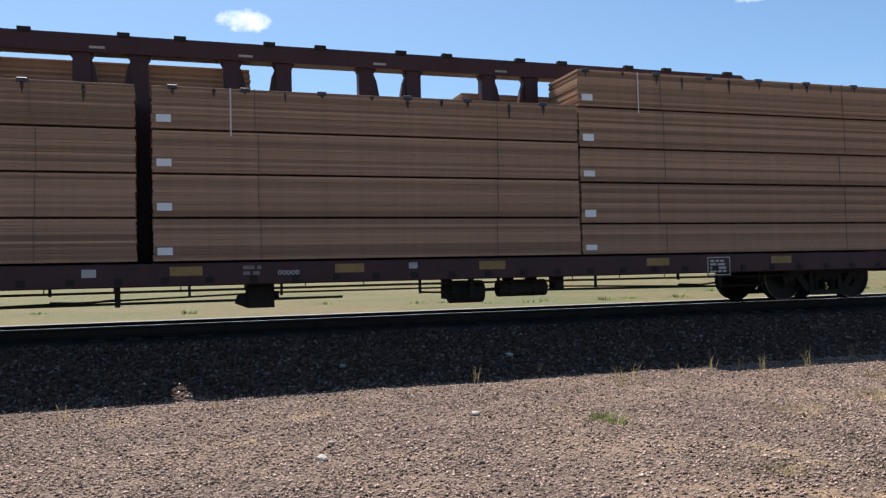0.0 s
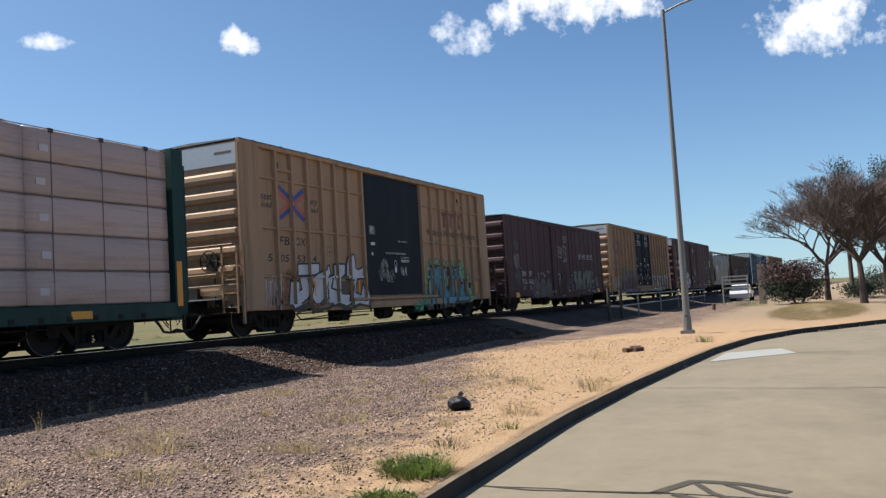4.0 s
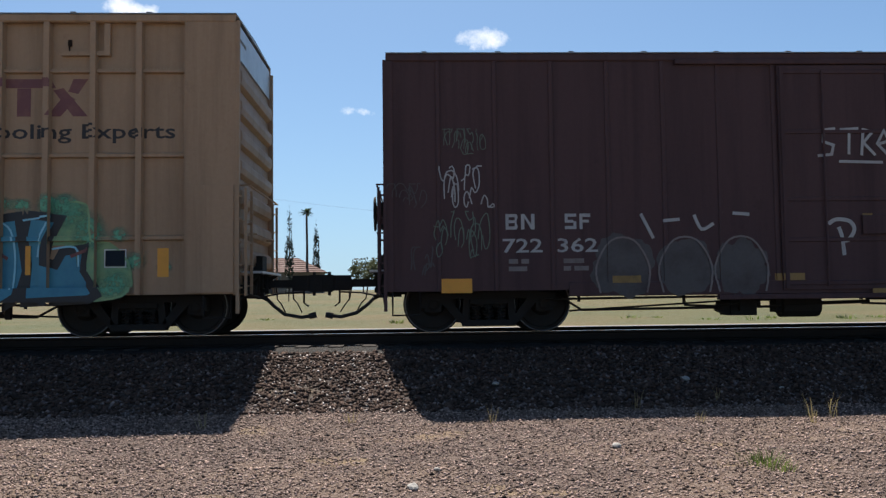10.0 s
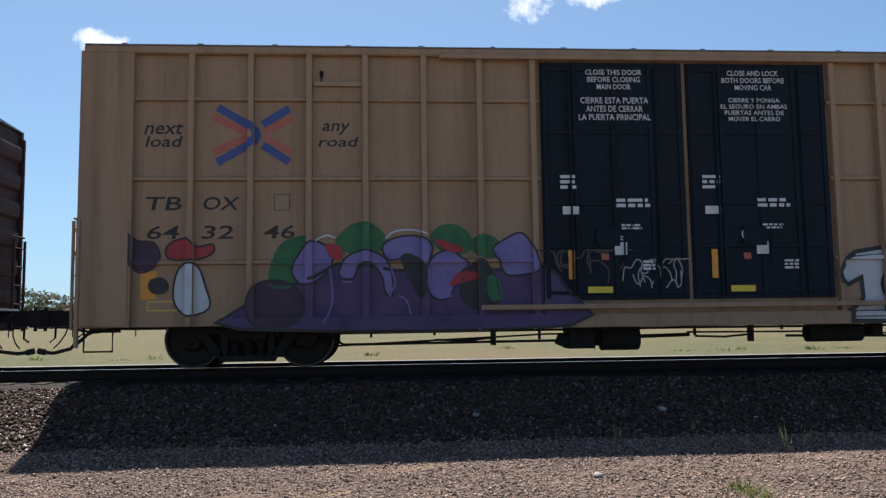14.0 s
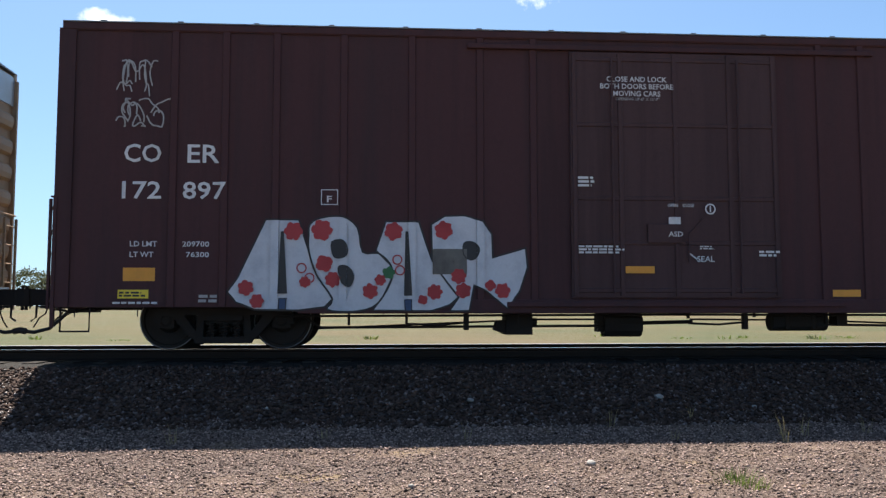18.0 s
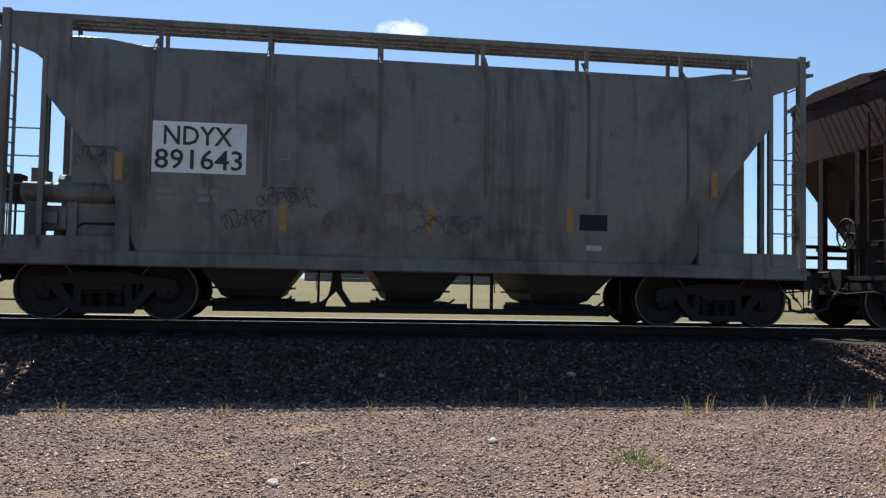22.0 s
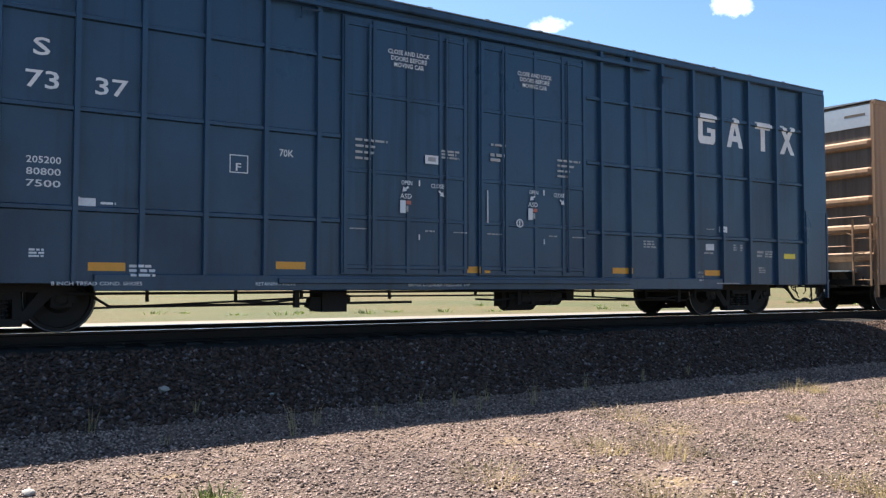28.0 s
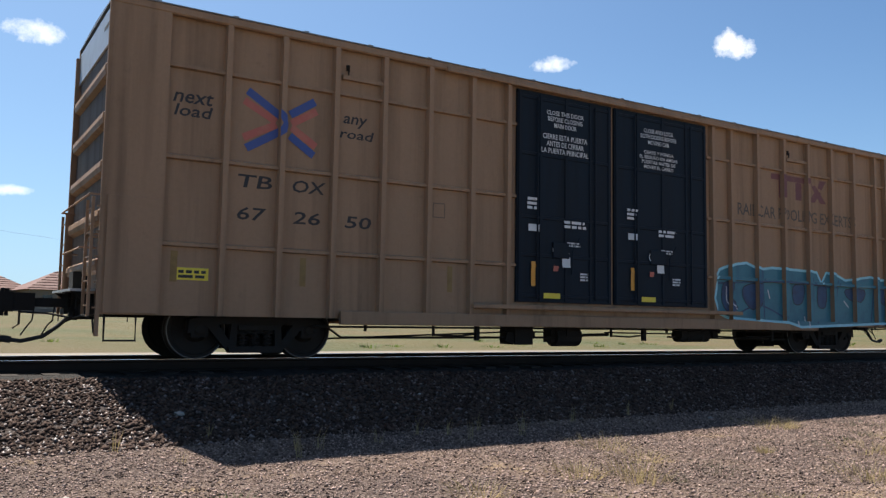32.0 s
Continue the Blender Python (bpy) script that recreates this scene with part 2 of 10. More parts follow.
M["tread"] = material("polished_wheel_rim", (0.16, 0.155, 0.15), 0.4, 0.8, (0.2, 0.19, 0.18), 0.4, 0.1, 8.0)
M["galvanised"] = material("galvanised_sheet", (0.425, 0.442, 0.459), 0.45, 0.35, (0.306, 0.315, 0.332), 0.5, 0.1, 2.0, (1, 1, 1), 0.03)
M["roof"] = material("dusty_roof_steel", (0.230, 0.230, 0.230), 0.5, 0.3, (0.126, 0.098, 0.069), 0.6, 0.2, 1.5, (1, 1, 1), 0.05)
M["white"] = material("white_stencil_paint", (0.68, 0.68, 0.68), 0.6, 0, (0.45, 0.44, 0.43), 0.6, 0.25, 3.0)
M["dim_white"] = material("worn_white_stencil", (0.40, 0.39, 0.38), 0.65, 0, (0.2, 0.19, 0.18), 0.7, 0.35, 4.0)
M["faint"] = material("faint_old_stencil", (0.20, 0.17, 0.16), 0.7, 0, (0.1, 0.07, 0.06), 0.7, 0.35, 4.0)
M["black"] = material("black_stencil_paint", (0.020, 0.018, 0.018), 0.6, 0, (0.07, 0.05, 0.035), 0.5, 0.2, 3.0)
M["faint_black"] = material("worn_black_stencil", (0.10, 0.075, 0.055), 0.65, 0, (0.2, 0.14, 0.08), 0.5, 0.2, 3.0)
M["logo_red"] = material("sun_faded_red", (0.46, 0.12, 0.085), 0.6, 0, (0.45, 0.22, 0.14), 0.6, 0.15, 4.0)
M["logo_blue"] = material("royal_blue_paint", (0.05, 0.085, 0.27), 0.6, 0, (0.09, 0.11, 0.24), 0.6, 0.15, 4.0)
M["logo_wine"] = material("faded_wine_paint", (0.16, 0.055, 0.055), 0.6, 0, (0.26, 0.13, 0.09), 0.6, 0.15, 4.0)
M["reflector"] = material("amber_reflective_strip", (0.72, 0.30, 0.02), 0.4, 0, (0.5, 0.22, 0.03), 0.4, 0.15, 4.0)
M["dull_reflector"] = material("dirty_amber_strip", (0.26, 0.15, 0.035), 0.5, 0, (0.11, 0.065, 0.025), 0.7, 0.25, 4.0)
M["notice"] = material("yellow_notice", (0.75, 0.56, 0.03), 0.4, 0, (0.5, 0.36, 0.03), 0.4, 0.1, 4.0)
M["spray_white"] = material("white_spray_paint", (0.55, 0.575, 0.62), 0.5, 0, (0.36, 0.385, 0.44), 0.75, 0.15, 2.5)
M["spray_black"] = material("black_spray_paint", (0.015, 0.015, 0.018), 0.5, 0, (0.03, 0.03, 0.03), 0.5, 0.1, 3.0)
M["spray_blue"] = material("turquoise_spray_paint", (0.045, 0.235, 0.33), 0.5, 0, (0.03, 0.16, 0.26), 0.8, 0.1, 2.0)
M["spray_sky"] = material("light_blue_spray_paint", (0.28, 0.58, 0.68), 0.5, 0, (0.15, 0.45, 0.55), 0.8, 0.1, 2.0)
M["spray_mint"] = material("mint_spray_paint", (0.160, 0.440, 0.260), 0.6, 0, (0.300, 0.440, 0.260), 0.8, 0.3, 3.0)


def thin_spray(m, scale, low, high):
    """Thins the paint to a patchy mist, so that the paint below shows through."""
    nt = m.node_tree
    tc = nt.nodes.new("ShaderNodeTexCoord").outputs["Object"]
    nt.links.new(ramp(nt, noise_out(nt, tc, scale, 4.0, 0.7), 0.34, 0.62, low, high), nt.nodes["Principled BSDF"].inputs["Alpha"])


thin_spray(M["spray_mint"], 7.0, 0.3, 1.0)
M["spray_plum"] = material("dark_plum_spray_paint", (0.055, 0.024, 0.055), 0.6, 0, (0.035, 0.018, 0.04), 0.8, 0.2, 2.0)
M["spray_olive"] = material("brownish_olive_spray_paint", (0.13, 0.10, 0.045), 0.6, 0, (0.05, 0.05, 0.03), 0.9, 0.3, 3.0)
M["spray_teal"] = material("pale_teal_spray_paint", (0.13, 0.27, 0.29), 0.6, 0, (0.07, 0.15, 0.17), 0.8, 0.3, 3.0)
M["spray_lime"] = material("yellowish_green_spray_paint", (0.25, 0.36, 0.17), 0.6, 0, (0.13, 0.30, 0.17), 0.9, 0.2, 3.0)
M["spray_deep"] = material("deep_turquoise_spray_paint", (0.03, 0.165, 0.22), 0.5, 0, (0.03, 0.10, 0.17), 0.9, 0.15, 2.5)
M["spray_navy"] = material("dark_blue_spray_paint", (0.03, 0.075, 0.16), 0.6, 0, (0.05, 0.04, 0.07), 0.8, 0.2, 3.0)


def mist_material(name, color, density):
    """Spray mist: full in the middle, gone at the rim, grainy between."""
    m = material(name, color, 0.6, 0, tuple(c * 0.7 for c in color), 0.6, 0.2, 3.0)
    nt = m.node_tree
    mp = nt.nodes.new("ShaderNodeMapping")
    mp.inputs["Location"].default_value, mp.inputs["Scale"].default_value = (-1.0, 0.0, -1.0), (2.0, 0.0, 2.0)
    tc = nt.nodes.new("ShaderNodeTexCoord")
    nt.links.new(tc.outputs["Generated"], mp.inputs[0])
    far = nt.nodes.new("ShaderNodeVectorMath")
    far.operation = 'LENGTH'
    nt.links.new(mp.outputs[0], far.inputs[0])
    fade = math_out(nt, 'MULTIPLY', ramp(nt, far.outputs["Value"], 0.35, 1.0, density, 0.0), ramp(nt, noise_out(nt, tc.outputs["Object"], 9.0, 4.0, 0.7), 0.36, 0.56, 0.35, 1.15), True)
    nt.links.new(fade, nt.nodes["Principled BSDF"].inputs["Alpha"])
    return m


M["mist_mint"] = mist_material("mint_spray_mist", (0.14, 0.40, 0.24), 0.85)
M["mist_rust"] = mist_material("orange_brown_spray_mist", (0.24, 0.085, 0.04), 0.6)
M["spray_green"] = material("green_spray_paint", (0.035, 0.15, 0.055), 0.6, 0, (0.02, 0.10, 0.05), 0.8, 0.2, 3.0)
M["spray_sage"] = material("pale_green_spray_paint", (0.125, 0.165, 0.125), 0.6, 0, (0.06, 0.085, 0.07), 0.8, 0.3, 2.0)
M["spray_purple"] = material("purple_spray_paint", (0.085, 0.045, 0.13), 0.6, 0, (0.05, 0.03, 0.09), 0.8, 0.2, 2.0)
M["spray_lilac"] = material("lilac_spray_paint", (0.21, 0.17, 0.40), 0.6, 0, (0.12, 0.08, 0.25), 0.8, 0.2, 2.0)
M["spray_red"] = material("red_spray_paint", (0.40, 0.035, 0.04), 0.6, 0, (0.25, 0.03, 0.03), 0.6, 0.2, 3.0)
M["spray_grey"] = material("thin_grey_spray_paint", (0.07, 0.062, 0.062), 0.6, 0, (0.045, 0.03, 0.03), 0.8, 0.3, 2.0)
M["lumber"] = material("sawn_lumber", (0.315, 0.196, 0.129), 0.7, 0, (0.225, 0.135, 0.086), 0.35, 0.25, 0.5, (0.3, 1, 30), 0.1, 60, objrand=0.34, spec=0.12)
M["wrap"] = material("pinkish_white_lumber_wrap", (0.46, 0.345, 0.30), 0.42, 0, (0.30, 0.215, 0.185), 0.9, 0.18, 1.4, (0.25, 1, 7.0), 0.6, 7.0, objrand=0.12)
M["film"] = material("clear_plastic_film", (0.55, 0.56, 0.60), 0.25, 0, (0.40, 0.41, 0.45), 0.6, 0.1, 2.0, (1, 1, 0.4), 0.4, 7.0)
def veil_material():
    """Milky plastic film that lets half of the light straight through."""
    m = bpy.data.materials.new("milky_plastic_film")
    m.use_nodes = True
    nt = m.node_tree
    out = nt.nodes["Material Output"]
    nt.nodes.remove(nt.nodes["Principled BSDF"])
    clear, milk, blend = nt.nodes.new("ShaderNodeBsdfTransparent"), nt.nodes.new("ShaderNodeBsdfTranslucent"), nt.nodes.new("ShaderNodeMixShader")
    milk.inputs["Color"].default_value = (0.75, 0.76, 0.80, 1)
    tc = nt.nodes.new("ShaderNodeTexCoord").outputs["Object"]
    nt.links.new(ramp(nt, noise_out(nt, tc, 1.6, 5, 0.6), 0.35, 0.65, 0.2, 0.6), blend.inputs[0])
    nt.links.new(clear.outputs[0], blend.inputs[1])
    nt.links.new(milk.outputs[0], blend.inputs[2])
    nt.links.new(blend.outputs[0], out.inputs[0])
    return m


M["veil"] = veil_material()
M["wet_stain"] = mist_material("water_darkened_wood", (0.035, 0.022, 0.016), 0.9)
M["strap"] = material("black_strap", (0.03, 0.03, 0.045), 0.5)
M["blue_strap"] = material("grey_strap_web", (0.19, 0.15, 0.155), 0.6)
M["brown_strap"] = material("dull_brown_strap", (0.13, 0.08, 0.055), 0.6)
M["faded_paper"] = material("faded_paper_tag", (0.56, 0.50, 0.50), 0.7, 0, (0.5, 0.42, 0.4), 0.4, 0.1, 5)
M["paper"] = material("white_paper_tag", (0.72, 0.72, 0.72), 0.7, 0, (0.6, 0.6, 0.6), 0.4, 0.1, 5)
M["rail_top"] = material("polished_rail_steel", (0.72, 0.70, 0.68), 0.20, 1.0, (0.5, 0.48, 0.46), 0.4, 0.1, 3.0)
M["rail_side"] = material("rusty_rail_web", (0.028, 0.020, 0.016), 0.85, 0.0, (0.018, 0.014, 0.012), 0.5, 0.3, 3.0, (1, 1, 1), 0.2, spec=0.12)
M["tie"] = material("weathered_timber_tie", (0.040, 0.033, 0.028), 0.9, 0, (0.022, 0.018, 0.016), 0.6, 0.3, 3.0, (4, 0.5, 1), 0.4, 30, objrand=0.25, spec=0.12)
M["stone"] = material("crushed_ballast_stone", (0.070, 0.046, 0.036), 0.85, 0, (0.029, 0.020, 0.016), 0.6, 0.3, 4.0, (1, 1, 1), 0.2, 60, island=0.55, spec=0.06)
M["pale_ballast"] = material("pale_crushed_stone", (0.142, 0.104, 0.092), 0.55, 0, (0.075, 0.055, 0.048), 0.6, 0.3, 4.0, (1, 1, 1), 0.2, 60, island=0.6, spec=0.4)
M["pebble"] = material("reddish_gravel_stone", (0.250, 0.178, 0.147), 0.85, 0, (0.136, 0.094, 0.079), 0.6, 0.3, 4.0, (1, 1, 1), 0.2, 60, island=0.95, spec=0.12)
M["white_stone"] = material("pale_quartz_stone", (0.288, 0.265, 0.236), 0.8, 0, (0.207, 0.190, 0.173), 0.5, 0.2, 12.0)
M["concrete"] = material("tan_concrete_paving", (0.157, 0.129, 0.086), 0.8, 0, (0.081, 0.065, 0.043), 0.9, 0.3, 0.28, (1, 1, 1), 0.15, 90)
# kerb face turned from the sun: its shade is mixed into this colour
M["kerb"] = material("stained_shade_toned_kerb", (0.027, 0.022, 0.018), 0.9, 0, (0.015, 0.012, 0.009), 0.7, 0.3, 2.5, (1, 1, 1), 0.3, 60)
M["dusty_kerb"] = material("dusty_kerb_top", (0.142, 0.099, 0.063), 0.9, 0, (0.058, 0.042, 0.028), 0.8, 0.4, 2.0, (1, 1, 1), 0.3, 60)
# shadow tone for the strips painted on the road
M["branch_shade"] = material("painted_branch_shadow", (0.043, 0.038, 0.032), 0.85, 0, (0.075, 0.067, 0.052), 0.7, 0.3, 5.0, (1, 1, 1), 0.2, 60, spec=0.2)
M["patch"] = material("pale_concrete_patch", (0.221, 0.225, 0.212), 0.8, 0, (0.183, 0.183, 0.173), 0.6, 0.2, 2.0, (1, 1, 1), 0.1, 90)
M["pole"] = material("grey_painted_steel_pole", (0.173, 0.173, 0.169), 0.5, 0.3, (0.120, 0.115, 0.105), 0.6, 0.15, 2.0, (2, 2, 0.3))
M["white_rail"] = material("white_painted_pipe", (0.265, 0.265, 0.256), 0.5, 0.0, (0.183, 0.169, 0.149), 0.6, 0.15, 3.0)
M["dark_post"] = material("weathered_dark_post", (0.052, 0.043, 0.034), 0.8, 0, (0.029, 0.023, 0.020), 0.6, 0.3, 4.0)
M["bag"] = material("black_plastic_bag", (0.010, 0.010, 0.012), 0.5, 0, (0.014, 0.014, 0.015), 0.5, 0.1, 3.0, (1, 1, 1), 0.9, 8.0, spec=0.15)
M["bark"] = material("grey_brown_bark", (0.068, 0.051, 0.041), 0.9, 0, (0.038, 0.028, 0.024), 0.6, 0.3, 6.0, (3, 3, 0.6), 0.5, 30)
M["twig"] = material("grey_winter_twig", (0.112, 0.083, 0.073), 0.9, 0, (0.073, 0.053, 0.046), 0.6, 0.2, 3.0)
M["leaf"] = material("dull_green_leaf", (0.024, 0.041, 0.012), 0.7, 0, (0.015, 0.024, 0.009), 0.6, 0.2, 2.0, island=0.5)
M["pale_leaf"] = material("pale_grey_green_leaf", (0.072, 0.079, 0.041), 0.75, 0, (0.048, 0.048, 0.028), 0.6, 0.2, 2.0, island=0.4)
M["dark_leaf"] = material("cypress_leaf", (0.011, 0.022, 0.009), 0.8, 0, (0.006, 0.013, 0.006), 0.6, 0.2, 2.0, island=0.4)
M["red_leaf"] = material("reddish_bush_leaf", (0.033, 0.008, 0.007), 0.65, 0, (0.014, 0.007, 0.005), 0.7, 0.2, 1.2, island=0.5)
M["fresh_grass"] = material("fresh_green_grass", (0.089, 0.128, 0.028), 0.7, 0, (0.144, 0.139, 0.044), 0.6, 0.2, 4.0, island=0.45)
M["dry_grass"] = material("dry_straw_grass", (0.311, 0.245, 0.119), 0.8, 0, (0.229, 0.155, 0.083), 0.6, 0.2, 4.0, island=0.4)
M["stucco"] = material("beige_stucco", (0.202, 0.164, 0.129), 0.9, 0, (0.164, 0.129, 0.101), 0.5, 0.2, 0.8, (1, 1, 1), 0.2, 20)
M["tile"] = material("red_clay_roof_tile", (0.129, 0.055, 0.041), 0.85, 0, (0.092, 0.041, 0.032), 0.6, 0.25, 0.8, (1, 1, 1), 0.3, 8, objrand=0.15)
M["glass"] = material("dark_window_glass", (0.03, 0.035, 0.045), 0.12, 0, (0.03, 0.03, 0.03), 0.2, 0.05, 1.0)
M["car_white"] = material("white_car_paint", (0.518, 0.534, 0.551), 0.25, 0, (0.417, 0.417, 0.417), 0.3, 0.05, 1.0)
M["tyre"] = material("black_tyre_rubber", (0.02, 0.02, 0.02), 0.85)
M["dirt_road"] = material("pale_dirt_road", (0.176, 0.144, 0.108), 0.9, 0, (0.138, 0.111, 0.085), 0.6, 0.2, 0.4, (1, 1, 1), 0.2, 30)
M["wood"] = material("rusty_brown_timber", (0.086, 0.043, 0.026), 0.85, 0, (0.046, 0.026, 0.018), 0.6, 0.3, 4.0, (0.5, 3, 3), 0.3)


def thin_leaf(m, share):
    """Thin blades let part of the light through."""
    nt = m.node_tree
    b, out = nt.nodes["Principled BSDF"], nt.nodes["Material Output"]
    through_light, blend = nt.nodes.new("ShaderNodeBsdfTranslucent"), nt.nodes.new("ShaderNodeMixShader")
    nt.links.new(b.inputs["Base Color"].links[0].from_socket, through_light.inputs["Color"])
    blend.inputs[0].default_value = share
    nt.links.new(b.outputs[0], blend.inputs[1])
    nt.links.new(through_light.outputs[0], blend.inputs[2])
    nt.links.new(blend.outputs[0], out.inputs[0])


for leaf_key in ("fresh_grass", "dry_grass", "pale_leaf", "leaf"):
    thin_leaf(M[leaf_key], 0.5)


def ground_material():
    """Gravel by the track, sandy soil by the kerb, dry grass beyond the track."""
    m = bpy.data.materials.new("soil_gravel_and_dry_field")
    m.use_nodes = True
    nt = m.node_tree
    b = nt.nodes["Principled BSDF"]
    tc = nt.nodes.new("ShaderNodeTexCoord").outputs["Object"]
    sp = nt.nodes.new("ShaderNodeSeparateXYZ")
    nt.links.new(tc, sp.inputs[0])
    x, y = sp.outputs[0], sp.outputs[1]
    n1, n2, n3 = noise_out(nt, tc, 0.55, 5), noise_out(nt, tc, 3.2, 5, 0.65), noise_out(nt, tc, 42, 4, 0.7)
    vor = nt.nodes.new("ShaderNodeTexVoronoi")
    vor.inputs["Scale"].default_value = 44.0
    nt.links.new(tc, vor.inputs["Vector"])
    gravel = mix_rgb(nt, ramp(nt, vor.outputs["Distance"], 0.05, 0.65), (0.159, 0.107, 0.084), (0.037, 0.023, 0.019))
    gravel = mix_rgb(nt, ramp(nt, n1, 0.45, 0.7, 0, 0.5), gravel, (0.228, 0.152, 0.103))
    tone = nt.nodes.new("ShaderNodeSeparateXYZ")
    nt.links.new(vor.outputs["Color"], tone.inputs[0])
    gravel = mix_rgb(nt, ramp(nt, tone.outputs[0], 0.5, 0.95, 0.0, 0.6), gravel, (0.243, 0.188, 0.159))
    sand = mix_rgb(nt, ramp(nt, n2, 0.35, 0.7), (0.317, 0.197, 0.104), (0.346, 0.250, 0.159))
    sand = mix_rgb(nt, ramp(nt, n3, 0.42, 0.72, 0, 0.55), sand, (0.144, 0.087, 0.048))
    sand = mix_rgb(nt, ramp(nt, x, 27.0, 42.0, 0.0, 0.75), sand, (0.173, 0.137, 0.101))
    edge = math_out(nt, 'ADD', math_out(nt, 'ADD', math_out(nt, 'ADD', ramp(nt, x, 2.0, 11.0, 3.3, 4.6), ramp(nt, x, 11.0, 21.0, 0.0, 4.0)), ramp(nt, x, 22.0, 32.0, 0.0, -3.6)), math_out(nt, 'MULTIPLY', math_out(nt, 'SUBTRACT', n1, 0.5), 3.4))
    edge = math_out(nt, 'ADD', edge, math_out(nt, 'MULTIPLY', math_out(nt, 'SUBTRACT', n2, 0.5), 4.0))
    near = math_out(nt, 'MULTIPLY', ramp(nt, math_out(nt, 'SUBTRACT', edge, y), -0.6, 0.7), 1.0, True)
    col = mix_rgb(nt, near, gravel, sand)
    spot = ramp(nt, noise_out(nt, tc, 0.9, 4, 0.6), 0.60, 0.70, 0.0, 0.65)
    col = mix_rgb(nt, spot, col, (0.276, 0.194, 0.104))
    dry = mix_rgb(nt, ramp(nt, noise_out(nt, tc, 0.12, 4), 0.42, 0.62), (0.106, 0.085, 0.037), (0.075, 0.078, 0.032))
    dry = mix_rgb(nt, ramp(nt, noise_out(nt, tc, 0.5, 4, 0.6, (0.3, 1, 1)), 0.4, 0.7, 0, 0.5), dry, (0.059, 0.065, 0.023))
    dry = mix_rgb(nt, ramp(nt, noise_out(nt, tc, 0.05, 3), 0.5, 0.6, 0, 0.5), dry, (0.126, 0.085, 0.043))
    past = math_out(nt, 'MAXIMUM', math_out(nt, 'SUBTRACT', x, -2.7), 0.0)
    y = math_out(nt, 'ADD', y, math_out(nt, 'MULTIPLY', math_out(nt, 'MULTIPLY', past, past), 0.00019))
    col = mix_rgb(nt, ramp(nt, y, 16.8, 18.2), col, dry)
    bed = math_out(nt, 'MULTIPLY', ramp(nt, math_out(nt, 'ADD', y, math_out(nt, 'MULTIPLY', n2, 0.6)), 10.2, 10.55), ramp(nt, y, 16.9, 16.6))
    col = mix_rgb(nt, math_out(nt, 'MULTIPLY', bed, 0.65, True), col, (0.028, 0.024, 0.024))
    # strip under the cars: their shade is put into the ground colour
    car_shade = math_out(nt, 'MULTIPLY', ramp(nt, y, 11.95, 12.3), ramp(nt, y, 16.2, 15.9))
    col = mix_rgb(nt, math_out(nt, 'MULTIPLY', car_shade, 0.9, True), col, (0.017, 0.015, 0.013))
    nt.links.new(col, b.inputs["Base Color"])
    b.inputs["Roughness"].default_value = 0.92
    b.inputs["Specular IOR Level"].default_value = 0.2
    bp = nt.nodes.new("ShaderNodeBump")
    bp.inputs["Strength"].default_value = 0.8
    bp.inputs["Distance"].default_value = 0.03
    nt.links.new(math_out(nt, 'ADD', math_out(nt, 'MULTIPLY', vor.outputs["Distance"], -0.7), n3), bp.inputs["Height"])
    nt.links.new(bp.outputs[0], b.inputs["Normal"])
    return m


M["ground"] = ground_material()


# ---------- building helpers ----------
RAIL_Z, SIDE_Y, TRACK_Y = 0.87, 12.63, 14.2
HALF = TRACK_Y - SIDE_Y  # half a car's width at its ribs
WHEEL_R = 0.457


